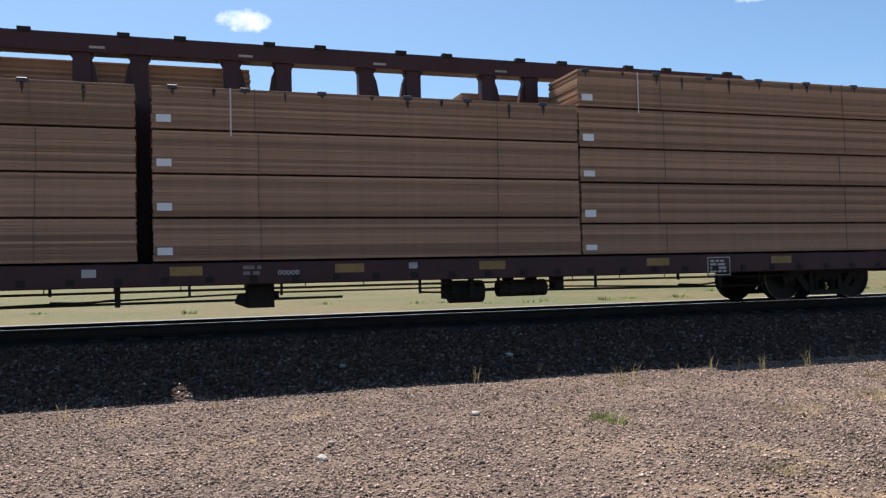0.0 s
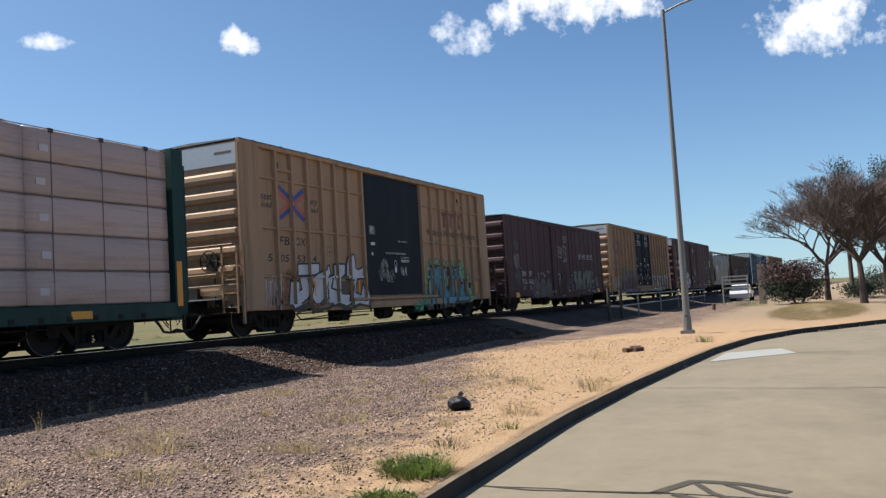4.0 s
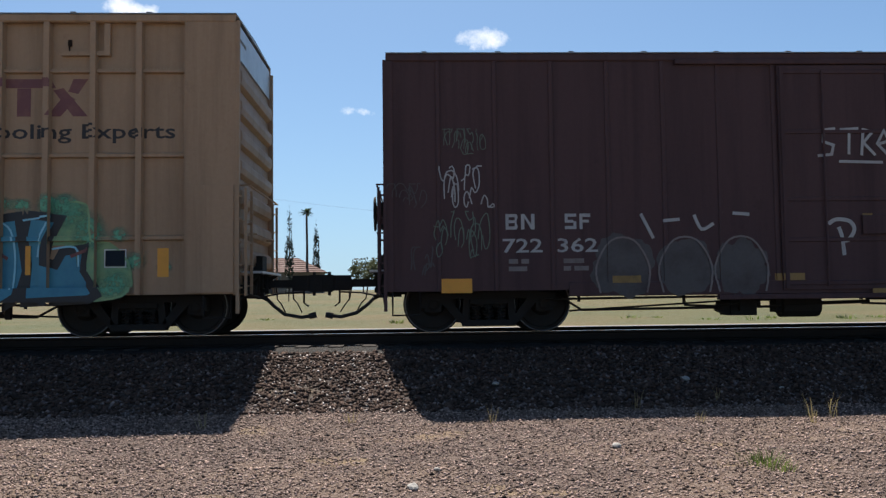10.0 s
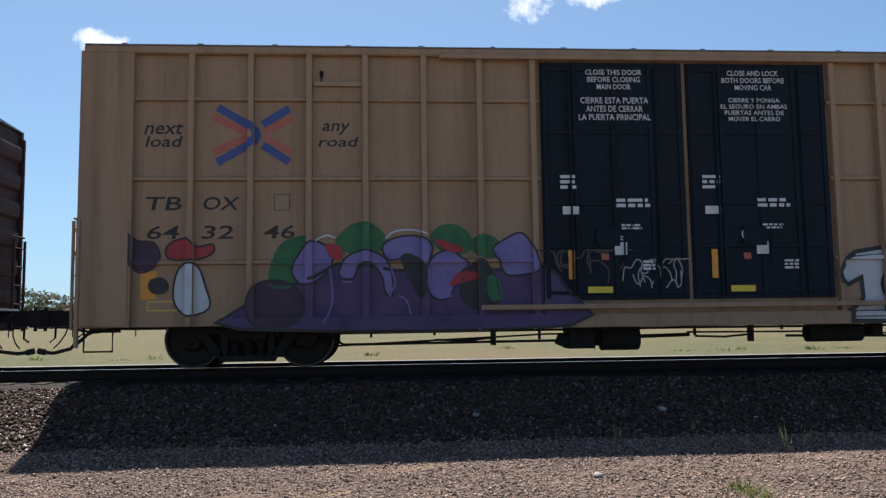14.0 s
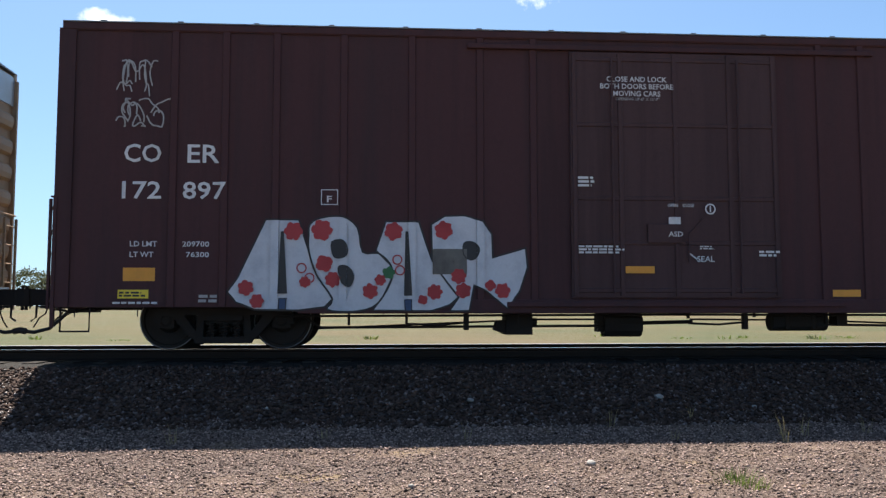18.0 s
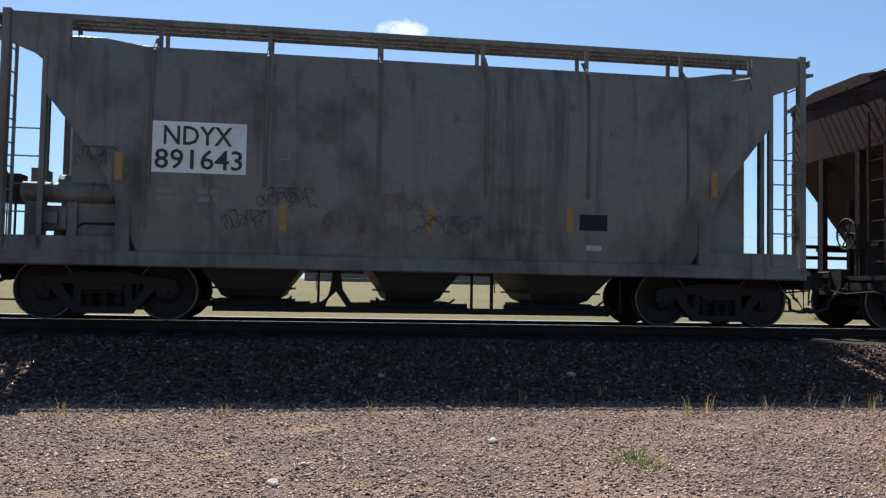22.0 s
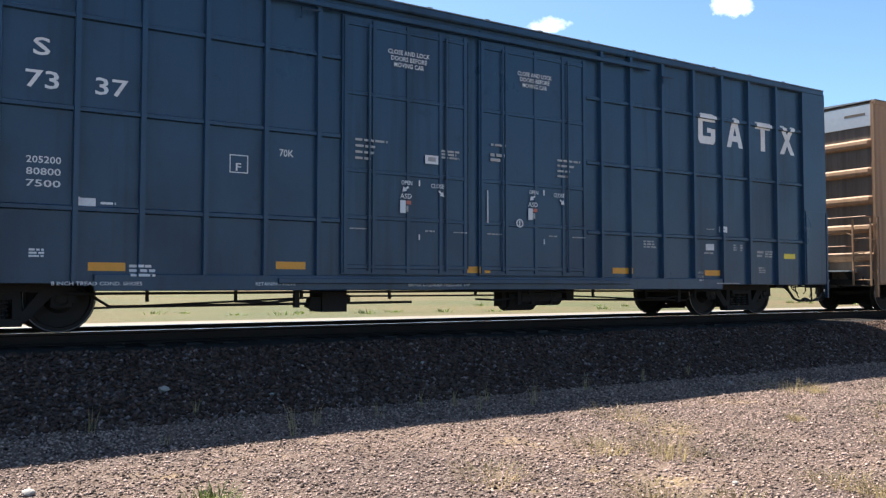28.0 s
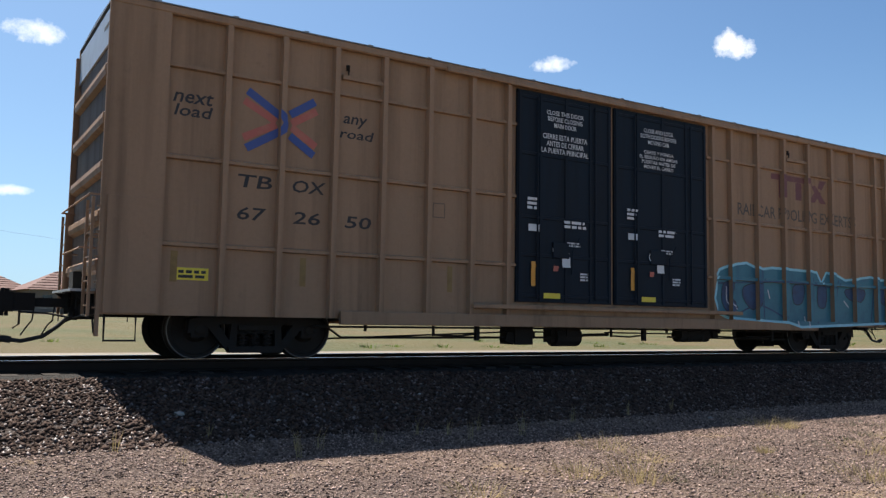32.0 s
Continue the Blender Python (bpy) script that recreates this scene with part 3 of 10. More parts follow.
class Geo:
    """Gathers vertices and faces of one mesh."""

    def __init__(self):
        self.v, self.f, self.mi = [], [], []

    def add(self, verts, faces, mi=0):
        k = len(self.v)
        self.v += [tuple(p) for p in verts]
        self.f += [tuple(i + k for i in q) for q in faces]
        self.mi += [mi] * len(faces)
        return self

    def box(self, x0, x1, y0, y1, z0, z1, mi=0):
        c = [(x, y, z) for x in (x0, x1) for y in (y0, y1) for z in (z0, z1)]
        return self.add(c, [(0, 1, 3, 2), (4, 6, 7, 5), (0, 4, 5, 1), (2, 3, 7, 6), (0, 2, 6, 4), (1, 5, 7, 3)], mi)

    def cbox(self, x0, x1, y0, y1, z0, z1, c=0.01, mi=0):
        """A box with its long edges cut along x."""
        poly = [(y0 + c, z0), (y1 - c, z0), (y1, z0 + c), (y1, z1 - c), (y1 - c, z1), (y0 + c, z1), (y0, z1 - c), (y0, z0 + c)]
        return self.prism_x(poly, x0, x1, mi)

    def prism_x(self, poly, x0, x1, mi=0):
        n = len(poly)
        v = [(x0, *p) for p in poly] + [(x1, *p) for p in poly]
        f = [(i, (i + 1) % n, n + (i + 1) % n, n + i) for i in range(n)]
        return self.add(v, f + [tuple(range(n - 1, -1, -1)), tuple(range(n, 2 * n))], mi)

    def prism_y(self, poly, y0, y1, mi=0):
        n = len(poly)
        v = [(p[0], y0, p[1]) for p in poly] + [(p[0], y1, p[1]) for p in poly]
        f = [(i, n + i, n + (i + 1) % n, (i + 1) % n) for i in range(n)]
        return self.add(v, f + [tuple(range(n)), tuple(range(2 * n - 1, n - 1, -1))], mi)

    def prism_z(self, poly, z0, z1, mi=0):
        n = len(poly)
        v = [(p[0], p[1], z0) for p in poly] + [(p[0], p[1], z1) for p in poly]
        f = [(i, (i + 1) % n, n + (i + 1) % n, n + i) for i in range(n)]
        return self.add(v, f + [tuple(range(n - 1, -1, -1)), tuple(range(n, 2 * n))], mi)

    def tube(self, pts, r, n=6, mi=0, r1=None):
        pts = [Vector(p) for p in pts]
        rings = []
        for i, p in enumerate(pts):
            d = (pts[min(i + 1, len(pts) - 1)] - pts[max(i - 1, 0)]).normalized()
            s = d.cross(Vector((0, 0, 1)) if abs(d.z) < 0.9 else Vector((1, 0, 0))).normalized()
            u = s.cross(d)
            rr = r if r1 is None else r + (r1 - r) * i / (len(pts) - 1)
            rings.append([p + (s * math.cos(a) + u * math.sin(a)) * rr for a in (2 * math.pi * k / n for k in range(n))])
        v = [p for ring in rings for p in ring]
        f = [(i * n + k, i * n + (k + 1) % n, (i + 1) * n + (k + 1) % n, (i + 1) * n + k) for i in range(len(pts) - 1) for k in range(n)]
        m = (len(pts) - 1) * n
        return self.add(v, f + [tuple(range(n - 1, -1, -1)), tuple(range(m, m + n))], mi)

    def lathe_y(self, prof, x=0, z=0, n=24, mi=0):
        """prof: (radius, y) pairs; closed on itself."""
        v, f, k = [], [], len(prof)
        for i in range(n):
            a = 2 * math.pi * i / n
            v += [(x + r * math.cos(a), y, z + r * math.sin(a)) for r, y in prof]
        for i in range(n):
            j = (i + 1) % n
            f += [(i * k + q, j * k + q, j * k + (q + 1) % k, i * k + (q + 1) % k) for q in range(k)]
        return self.add(v, f, mi)

    def mesh(self, name, *mats, smooth=False):
        me = bpy.data.meshes.new(name)
        me.from_pydata(self.v, [], self.f)
        for m in mats:
            me.materials.append(m)
        if len(mats) > 1:
            me.polygons.foreach_set("material_index", self.mi)
        if smooth:
            me.polygons.foreach_set("use_smooth", [True] * len(self.f))
        me.update()
        return me


def part(name, geo, material, parent=None, label="", smooth=False, at=(0, 0, 0)):
    """One mesh object, as a part under its thing, or at top level."""
    if isinstance(geo, Geo):
        mats = material if isinstance(material, tuple) else (material,)
        geo = geo.mesh(name, *mats, smooth=smooth)
    ob = new(name, geo)
    ob.location = at
    ob.parent = parent
    return tagged(ob, label)


def thing(name, label, category, group="", at=(0, 0, 0)):
    ob = new(name)
    ob.location = at
    ob.empty_display_size = 0.2
    return tagged(ob, label, category, group)


def stones(name, pts, sizes, material, seed, z_of):
    """Many small angular stones as one mesh."""
    rng = np.random.default_rng(seed)
    base = np.array([(1, 0, 0), (-1, 0, 0), (0, 1, 0), (0, -1, 0), (0, 0, 1), (0, 0, -0.6)], float)
    tri = np.array([(0, 2, 4), (2, 1, 4), (1, 3, 4), (3, 0, 4), (2, 0, 5), (1, 2, 5), (3, 1, 5), (0, 3, 5)])
    n = len(pts)
    v = base[None] * rng.uniform(0.6, 1.25, (n, 6, 1)) + rng.uniform(-0.25, 0.25, (n, 6, 3))
    a = rng.uniform(0, 6.283, n)
    c, s = np.cos(a)[:, None], np.sin(a)[:, None]
    v = np.stack([v[..., 0] * c - v[..., 1] * s, v[..., 0] * s + v[..., 1] * c, v[..., 2] * 0.75], -1)
    v = v * np.asarray(sizes)[:, None, None] * 0.5
    v[..., 0] += pts[:, 0:1]
    v[..., 1] += pts[:, 1:2]
    v[..., 2] += z_of(pts)[:, None] + (np.asarray(sizes) * 0.1)[:, None]
    f = (tri[None] + (np.arange(n) * 6)[:, None, None]).reshape(-1, 3)
    me = bpy.data.meshes.new(name)
    me.vertices.add(n * 6)
    me.vertices.foreach_set("co", v.reshape(-1))
    me.loops.add(len(f) * 3)
    me.loops.foreach_set("vertex_index", f.reshape(-1).astype(np.int32))
    me.polygons.add(len(f))
    me.polygons.foreach_set("loop_start", np.arange(0, len(f) * 3, 3, dtype=np.int32))
    me.materials.append(material)
    me.update(calc_edges=True)
    me.validate()
    return new(name, me)


# ---------- ground, kerb, road, track ----------
BEND_X, BEND_K = -2.7, 0.00019  # the track bends gently towards -y past here


def bend(x):
    """Sideways shift of the track at x."""
    return -BEND_K * max(0.0, x - BEND_X) ** 2


KERB = [(-70.0, 2.3), (3.0, 2.32), (4.6, 2.35), (6.3, 2.46), (9.8, 2.6), (13.0, 2.55), (16.6, 2.38), (20.5, 2.15), (24.4, 1.6), (27.5, 0.6), (31.6, -1.9), (36.0, -5.4), (48, -16), (75, -40)]


def kerb_y(x):
    return float(np.interp(x, [p[0] for p in KERB], [p[1] for p in KERB]))


def land_z(x, y):
    """Height of the soil: level by the kerb, a bed of ballast, a field that rises slowly."""
    ys = [-400, 8.6, 10.2, 12.30, 12.60, 15.65, 16.1, 18.0, 26, 160, 1500]
    zs = [0.0, 0.0, 0.10, 0.66, 0.68, 0.68, 0.62, 0.35, 0.45, 2.2, 12.0]
    return float(np.interp(y - bend(x) * min(1.0, max(0.0, (25.0 - y) / 8.0)), ys, zs))


GROUND_X = sorted(set([-1500, -700, -300, -150, -100] + list(np.arange(-80, 121, 1.0)) + list(np.arange(-3.5, 22, 1.0)) + list(np.arange(22, 40, 0.2)) + [150, 200, 300, 700, 1500]))
GROUND_Y = sorted(set([-800, -300, -100, -60] + list(np.arange(-45, -6, 3.0)) + [round(q, 2) for q in np.arange(-6, 3.05, 0.1)] + [round(q, 2) for q in np.arange(3.2, 18.1, 0.4)] + [19, 21, 24, 28, 34, 45, 60, 80, 110, 160, 300, 700, 1500]))
GROUND_Z = np.zeros((len(GROUND_X), len(GROUND_Y)))


def soil_z(p):
    """Height of the ground sheet under many points."""
    gx, gy = np.array(GROUND_X, float), np.array(GROUND_Y, float)
    i = np.clip(np.searchsorted(gx, p[:, 0]) - 1, 0, len(gx) - 2)
    j = np.clip(np.searchsorted(gy, p[:, 1]) - 1, 0, len(gy) - 2)
    a, b = (p[:, 0] - gx[i]) / (gx[i + 1] - gx[i]), (p[:, 1] - gy[j]) / (gy[j + 1] - gy[j])
    z = GROUND_Z
    return (z[i, j] * (1 - a) + z[i + 1, j] * a) * (1 - b) + (z[i, j + 1] * (1 - a) + z[i + 1, j + 1] * a) * b


def build_ground():
    xs, ys = GROUND_X, GROUND_Y
    v = []
    for i, x in enumerate(xs):
        k = kerb_y(x)
        for j, y in enumerate(ys):
            z = land_z(x, y)
            if y < k + 0.07:
                z = -0.17
            elif y < 17 and -70 < x < 110:
                z += 0.03 * noise.noise(Vector((x * 0.5, y * 0.5, 3))) + 0.02 * noise.noise(Vector((x * 1.9, y * 1.9, 7)))
            GROUND_Z[i, j] = z
            v.append((x, y, z))
    n = len(ys)
    f = [(i * n + j, (i + 1) * n + j, (i + 1) * n + j + 1, i * n + j + 1) for i in range(len(xs) - 1) for j in range(n - 1)]
    me = bpy.data.meshes.new("ground")
    me.from_pydata(v, [], f)
    me.materials.append(M["ground"])
    me.polygons.foreach_set("use_smooth", [True] * len(f))
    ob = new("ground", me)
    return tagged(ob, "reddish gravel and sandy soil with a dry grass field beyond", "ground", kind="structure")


build_ground()


def offset_line(pts, d):
    out = []
    for i, p in enumerate(pts):
        a, b = Vector(pts[max(i - 1, 0)]), Vector(pts[min(i + 1, len(pts) - 1)])
        t = (b - a).normalized()
        out.append((p[0] - t.y * d, p[1] + t.x * d))
    return out


def curve_line(pts, k):
    """A slightly wavering line through a few points."""
    out = []
    for (xa, ya), (xb, yb) in zip(pts, pts[1:]):
        for j in range(k):
            t = j / k
            x, y = xa + (xb - xa) * t, ya + (yb - ya) * t
            out.append((x + 0.03 * noise.noise(Vector((x * 3, y * 3, 0))), y + 0.03 * noise.noise(Vector((x * 3, y * 3, 5)))))
    return out + [pts[-1]]


# branch shadow painted on the road as dark strips, beside a crack
BRANCH_SHADOW = [([(6.55, 2.37), (6.48, 1.92), (6.53, 1.32), (6.57, 0.81)], 0.03), ([(6.53, 0.9), (6.98, 0.68), (6.92, 0.33), (6.71, -0.01)], 0.1), ([(6.51, 0.82), (6.28, 0.47), (6.26, -0.05)], 0.09), ([(6.94, 0.7), (6.63, 0.53), (6.3, 0.25)], 0.06), ([(6.92, 0.47), (6.63, 0.2), (6.55, -0.02)], 0.06)]


def build_kerb_and_road():
    fine = [(x, kerb_y(x)) for x in list(np.arange(-20, 36.1, 0.75))] + [(48, -16), (75, -40)]
    inner = offset_line(fine, 0.075)
    # kerb stones of about three metres, with joints
    step = 4
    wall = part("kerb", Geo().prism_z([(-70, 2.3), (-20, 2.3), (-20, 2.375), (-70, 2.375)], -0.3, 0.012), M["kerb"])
    tagged(wall, "stained concrete kerb along the road, shade painted into its dark face", "kerb", kind="structure")
    for i in range(0, len(fine) - 1, step):
        a = fine[i:i + step + 1]
        b = inner[i:i + step + 1]
        g = Geo()
        k = len(a)
        prof = [(-0.3, 0.0), (-0.02, 0.0), (0.012, 0.05), (0.012, 1.0), (-0.3, 1.0)]
        v = []
        for p, q in zip(a, b):
            for z, s in prof:
                v.append((p[0] + (q[0] - p[0]) * s, p[1] + (q[1] - p[1]) * s, z))
        m = len(prof)
        f = [(j * m + r, j * m + r + 1, (j + 1) * m + r + 1, (j + 1) * m + r) for j in range(k - 1) for r in range(m - 1)]
        f += [tuple(range(m)), tuple(range((k - 1) * m + m - 1, (k - 1) * m - 1, -1))]
        g.add(v, f)
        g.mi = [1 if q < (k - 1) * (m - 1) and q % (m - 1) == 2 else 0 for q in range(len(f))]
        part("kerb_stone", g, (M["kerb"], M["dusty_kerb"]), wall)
    road = Geo()
    edge = [(-70, 2.3)] + fine
    v = [(x, y, -0.13) for x, y in edge] + [(x, -60, -0.13) for x, y in edge]
    k = len(edge)
    road.add(v, [(i, k + i, k + i + 1, i + 1) for i in range(k - 1)])
    rd = part("road", road, M["concrete"])
    tagged(rd, "worn tan concrete road with cracks and joints", "road", kind="structure")
    rng = random.Random(3)
    for x0, y0, x1, y1 in ((6.57, 2.4, 6.35, -6.0), (13.6, 2.5, 13.0, -6.0), (20.2, 2.1, 19.8, -7.0), (-1, -2.4, 30, -3.2)):
        g = Geo()
        n = 26
        pts = [(x0 + (x1 - x0) * i / n + rng.uniform(-0.04, 0.04), y0 + (y1 - y0) * i / n + rng.uniform(-0.03, 0.03)) for i in range(n + 1)]
        off = offset_line(pts, 0.02)
        v = [(*p, -0.126) for p in pts] + [(*p, -0.126) for p in off]
        g.add(v, [(i, i + 1, n + 2 + i, n + 1 + i) for i in range(n)])
        part("joint", g, M["frame"], rd, "dark open joint")
    for line, wd in (BRANCH_SHADOW):
        pts = [tuple(p) for p in curve_line(line, 5)]
        off = offset_line(pts, wd)
        n = len(pts) - 1
        g = Geo().add([(*p, -0.1245) for p in pts] + [(*p, -0.1245) for p in off], [(i, i + 1, n + 2 + i, n + 1 + i) for i in range(n)])
        part("tar_seal", g, M["branch_shade"], rd, "painted shadow of a branch beside a crack")
    part("patch", Geo().prism_z([(18.3, 2.0), (20.1, 0.35), (21.6, 0.75), (20.6, 1.9)], -0.13, -0.122), M["patch"], rd, "pale square of newer concrete")


build_kerb_and_road()


def swept(poly):
    """A bar of constant section that follows the bend of the track."""
    xs = [-300.0] + [BEND_X + 6.0 * k for k in range(43)]
    g, n = Geo(), len(poly)
    v = [(x, y + bend(x), z) for x in xs for y, z in poly]
    f = [(i * n + k, i * n + (k + 1) % n, (i + 1) * n + (k + 1) % n, (i + 1) * n + k) for i in range(len(xs) - 1) for k in range(n)]
    m = (len(xs) - 1) * n
    return g.add(v, f + [tuple(range(n - 1, -1, -1)), tuple(range(m, m + n))])


def build_track():
    for s, nm in ((-1, "rail"), (1, "rail")):
        y = TRACK_Y + s * 0.755
        prof = [(-0.076, 0.0), (0.076, 0.0), (0.076, 0.012), (0.012, 0.03), (0.012, 0.125), (0.036, 0.14), (0.036, 0.17), (-0.036, 0.17), (-0.036, 0.14), (-0.012, 0.125), (-0.012, 0.03), (-0.076, 0.012)]
        web = part(nm, swept([(y + a, 0.698 + b) for a, b in prof]), M["rail_side"])
        tagged(web, "rusty steel rail with a polished running top", "rail", "rails of the track", "structure")
        part("running_surface", swept([(y - 0.031, 0.8675), (y + 0.031, 0.8675), (y + 0.031, 0.8715), (y - 0.031, 0.8715)]), M["rail_top"], web, "bright polished rail top")
    base = part("track_bed", swept([(TRACK_Y - 1.25, 0.3), (TRACK_Y + 1.25, 0.3), (TRACK_Y + 1.25, 0.640), (TRACK_Y - 1.25, 0.640)]), M["tie"])
    tagged(base, "bed of timber ties under the rails", "track bed", kind="structure")
    me = Geo().cbox(-0.11, 0.11, -1.3, 1.3, -0.17, 0.0, 0.012).mesh("tie", M["tie"])
    for i in range(150):
        t = new("tie", me)
        t.location = (-25 + i * 0.52, TRACK_Y + bend(-25 + i * 0.52), 0.698)
        t.parent = base


build_track()


def build_stones():
    rng = np.random.default_rng(11)

    n = 48000
    x = rng.uniform(-9, 30, n)
    y = 9.95 + rng.uniform(0, 1, n) ** 0.9 * 2.4 - BEND_K * np.maximum(0, x - BEND_X) ** 2
    p = np.stack([x, y], 1)
    ob = stones("ballast", p, rng.uniform(0.035, 0.10, n), M["stone"], 1, soil_z)
    tagged(ob, "purplish grey crushed ballast stones on the track shoulder", "ballast", kind="stuff")
    n = 9000
    x = rng.uniform(-9, 30, n)
    y = 9.9 + rng.uniform(0, 1, n) * 2.4 - BEND_K * np.maximum(0, x - BEND_X) ** 2
    ob = stones("pale_ballast", np.stack([x, y], 1), rng.uniform(0.035, 0.085, n), M["pale_ballast"], 5, soil_z)
    tagged(ob, "paler pinkish grey stones among the ballast", "ballast", kind="stuff")
    n = 230000
    r = rng.uniform(0, 1, n)
    x = -8 + 34 * r ** 1.35
    y = rng.uniform(2.9, 10.3, n)
    edge = np.interp(x, [2, 11, 21], [3.3, 4.6, 9.0]) + rng.normal(0, 0.7, n)
    keep = (y > edge) | (rng.uniform(0, 1, n) < 0.10)
    p = np.stack([x, y], 1)[keep]
    ob = stones("gravel", p, rng.uniform(0.011, 0.030, len(p)) * rng.choice([1, 1, 1, 1.6], len(p)), M["pebble"], 2, soil_z)
    tagged(ob, "small reddish brown gravel stones scattered on soil", "gravel", kind="stuff")
    for px, py, s in ((2.05, 7.9, 0.11), (0.1, 6.35, 0.12), (0.3, 7.0, 0.07), (3.75, 10.95, 0.16), (11.6, 9.4, 0.10), (12.4, 11.5, 0.14), (4.9, 10.6, 0.09), (1.2, 10.9, 0.12), (-1.4, 10.7, 0.10), (7.4, 11.3, 0.1), (6.6, 5.4, 0.06)):
        bm = bmesh.new()
        bmesh.ops.create_icosphere(bm, subdivisions=2, radius=s * 0.5)
        for vert in bm.verts:
            vert.co *= 0.8 + 0.35 * noise.noise(vert.co * 14 + Vector((px, py, 0)))
            vert.co.z *= 0.6
        me = bpy.data.meshes.new("pale_stone")
        bm.to_mesh(me)
        bm.free()
        me.materials.append(M["white_stone"])
        o = new("stone", me)
        o.location = (px, py, land_z(px, py) + s * 0.12)
        tagged(o, "pale stone lying loose on the reddish gravel", "stone", "pale stones on the gravel")


build_stones()


# ---------- the train ----------
CARS = []      # (root, place of its left end when nothing has rolled)
WHEELSETS = []  # (wheelset, place along its truck)
RELIEF = {}
LETTERS = []


def wheelset_mesh():
    g = Geo()
    for s in (-1, 1):
        def w(prof, mi):
            g.lathe_y([(r, s * y) for r, y in (prof if s > 0 else prof[::-1])], 0, 0, 30, mi)
        w([(0.03, 0.70), (0.17, 0.70), (0.20, 0.72), (0.36, 0.73), (0.385, 0.68), (0.482, 0.685), (0.478, 0.715), (0.458, 0.73), (0.457, 0.815), (0.395, 0.82), (0.38, 0.79), (0.20, 0.785), (0.15, 0.84), (0.03, 0.84)], 0)
        w([(0.440, 0.8185), (0.452, 0.8175), (0.4585, 0.812), (0.452, 0.8195), (0.446, 0.8205)], 1)
        w([(0.0, 0.85), (0.085, 0.85), (0.11, 0.90), (0.11, 1.02), (0.06, 1.05), (0.0, 1.05)], 0)
        for k in range(3):
            a = 2 * math.pi * k / 3
            g.tube([(0.06 * math.cos(a), s * 1.045, 0.06 * math.sin(a)), (0.06 * math.cos(a), s * 1.065, 0.06 * math.sin(a))], 0.014, 6)
    g.tube([(0, -0.72, 0), (0, 0.72, 0)], 0.08, 10)
    me = g.mesh("wheelset", M["wheel"], M["tread"], smooth=False)
    return me


def sideframe_mesh():
    g = Geo()
    top = [(-1.08, 0.40), (-1.06, 0.60), (-0.92, 0.64), (-0.55, 0.66), (-0.35, 0.72), (0.35, 0.72), (0.55, 0.66), (0.92, 0.64), (1.06, 0.60), (1.08, 0.40), (0.98, 0.40), (0.95, 0.52), (0.80, 0.52), (0.50, 0.54), (-0.50, 0.54), (-0.80, 0.52), (-0.95, 0.52), (-0.98, 0.40)]
    g.prism_y(top, -0.08, 0.08)
    for s in (-1, 1):
        g.prism_y([(s * 0.80, 0.52), (s * 0.62, 0.55), (s * 0.36, 0.20), (s * 0.40, 0.12), (s * 0.50, 0.18)][::s], -0.07, 0.07)
        g.prism_y([(s * 0.32, 0.18), (s * 0.44, 0.18), (s * 0.40, 0.56), (s * 0.30, 0.56)][::s], -0.07, 0.07)
        g.box(s * 0.889 - 0.13, s * 0.889 + 0.13, -0.06, 0.06, 0.34, 0.54)
    g.prism_y([(-0.42, 0.10), (0.42, 0.10), (0.46, 0.20), (-0.46, 0.20)], -0.10, 0.10)
    return g.mesh("sideframe", M["truck"])


def spring_mesh():
    g = Geo()
    for x in (-0.20, 0.0, 0.20):
        pts = [(x + 0.07 * math.cos(a), 0.07 * math.sin(a), 0.20 + 0.26 * a / (2 * math.pi * 5)) for a in [2 * math.pi * k / 8 for k in range(41)]]
        g.tube(pts, 0.014, 4)
        g.tube([(x, 0, 0.20), (x, 0, 0.46)], 0.045, 6)
    g.box(-0.30, 0.30, -0.13, 0.13, 0.455, 0.53)
    return g.mesh("truck_spring", M["truck"])


WHEEL_MESH, SIDE_MESH, SPRING_MESH = wheelset_mesh(), sideframe_mesh(), spring_mesh()
BOLSTER_MESH = Geo().box(-0.30, 0.30, -0.98, 0.98, 0.40, 0.66).box(-0.42, 0.42, -0.55, 0.55, 0.16, 0.50).box(-0.10, 0.10, -0.9, 0.9, 0.28, 0.36).mesh("truck", M["truck"])
SHOE_MESH = Geo().prism_y([(-0.03, 0.26), (0.05, 0.24), (0.07, 0.42), (0.02, 0.62), (-0.05, 0.62), (-0.02, 0.42)], 0.70, 0.80).prism_y([(-0.03, 0.26), (0.05, 0.24), (0.07, 0.42), (0.02, 0.62), (-0.05, 0.62), (-0.02, 0.42)], -0.80, -0.70).box(-0.02, 0.06, -0.78, 0.78, 0.34, 0.42).mesh("brake_beam", M["truck"])


def truck(car, x):
    t = part("truck", BOLSTER_MESH, None, car, "grimy black two-axle truck", at=(x, 0, 0))
    for s in (-1, 1):
        part("sideframe", SIDE_MESH, None, t, at=(0, s * 0.965, 0))
        part("truck_spring", SPRING_MESH, None, t, at=(0, s * 0.965, 0))
        part("brake_beam", SHOE_MESH, None, t, at=(s * 0.37, 0, 0))
        w = part("wheelset", WHEEL_MESH, None, t, "steel wheelset with a worn bright rim")
        WHEELSETS.append((w, s * 0.889))


CAR_ENDS = [-61.6, -39.0, -37.35, -14.6, -12.63, 3.10, 5.4, 21.1, 23.3, 42.22, 44.25, 63.32, 64.9, 77.4, 78.9, 95.3, 97.05, 116.36, 118.46, 138.41]


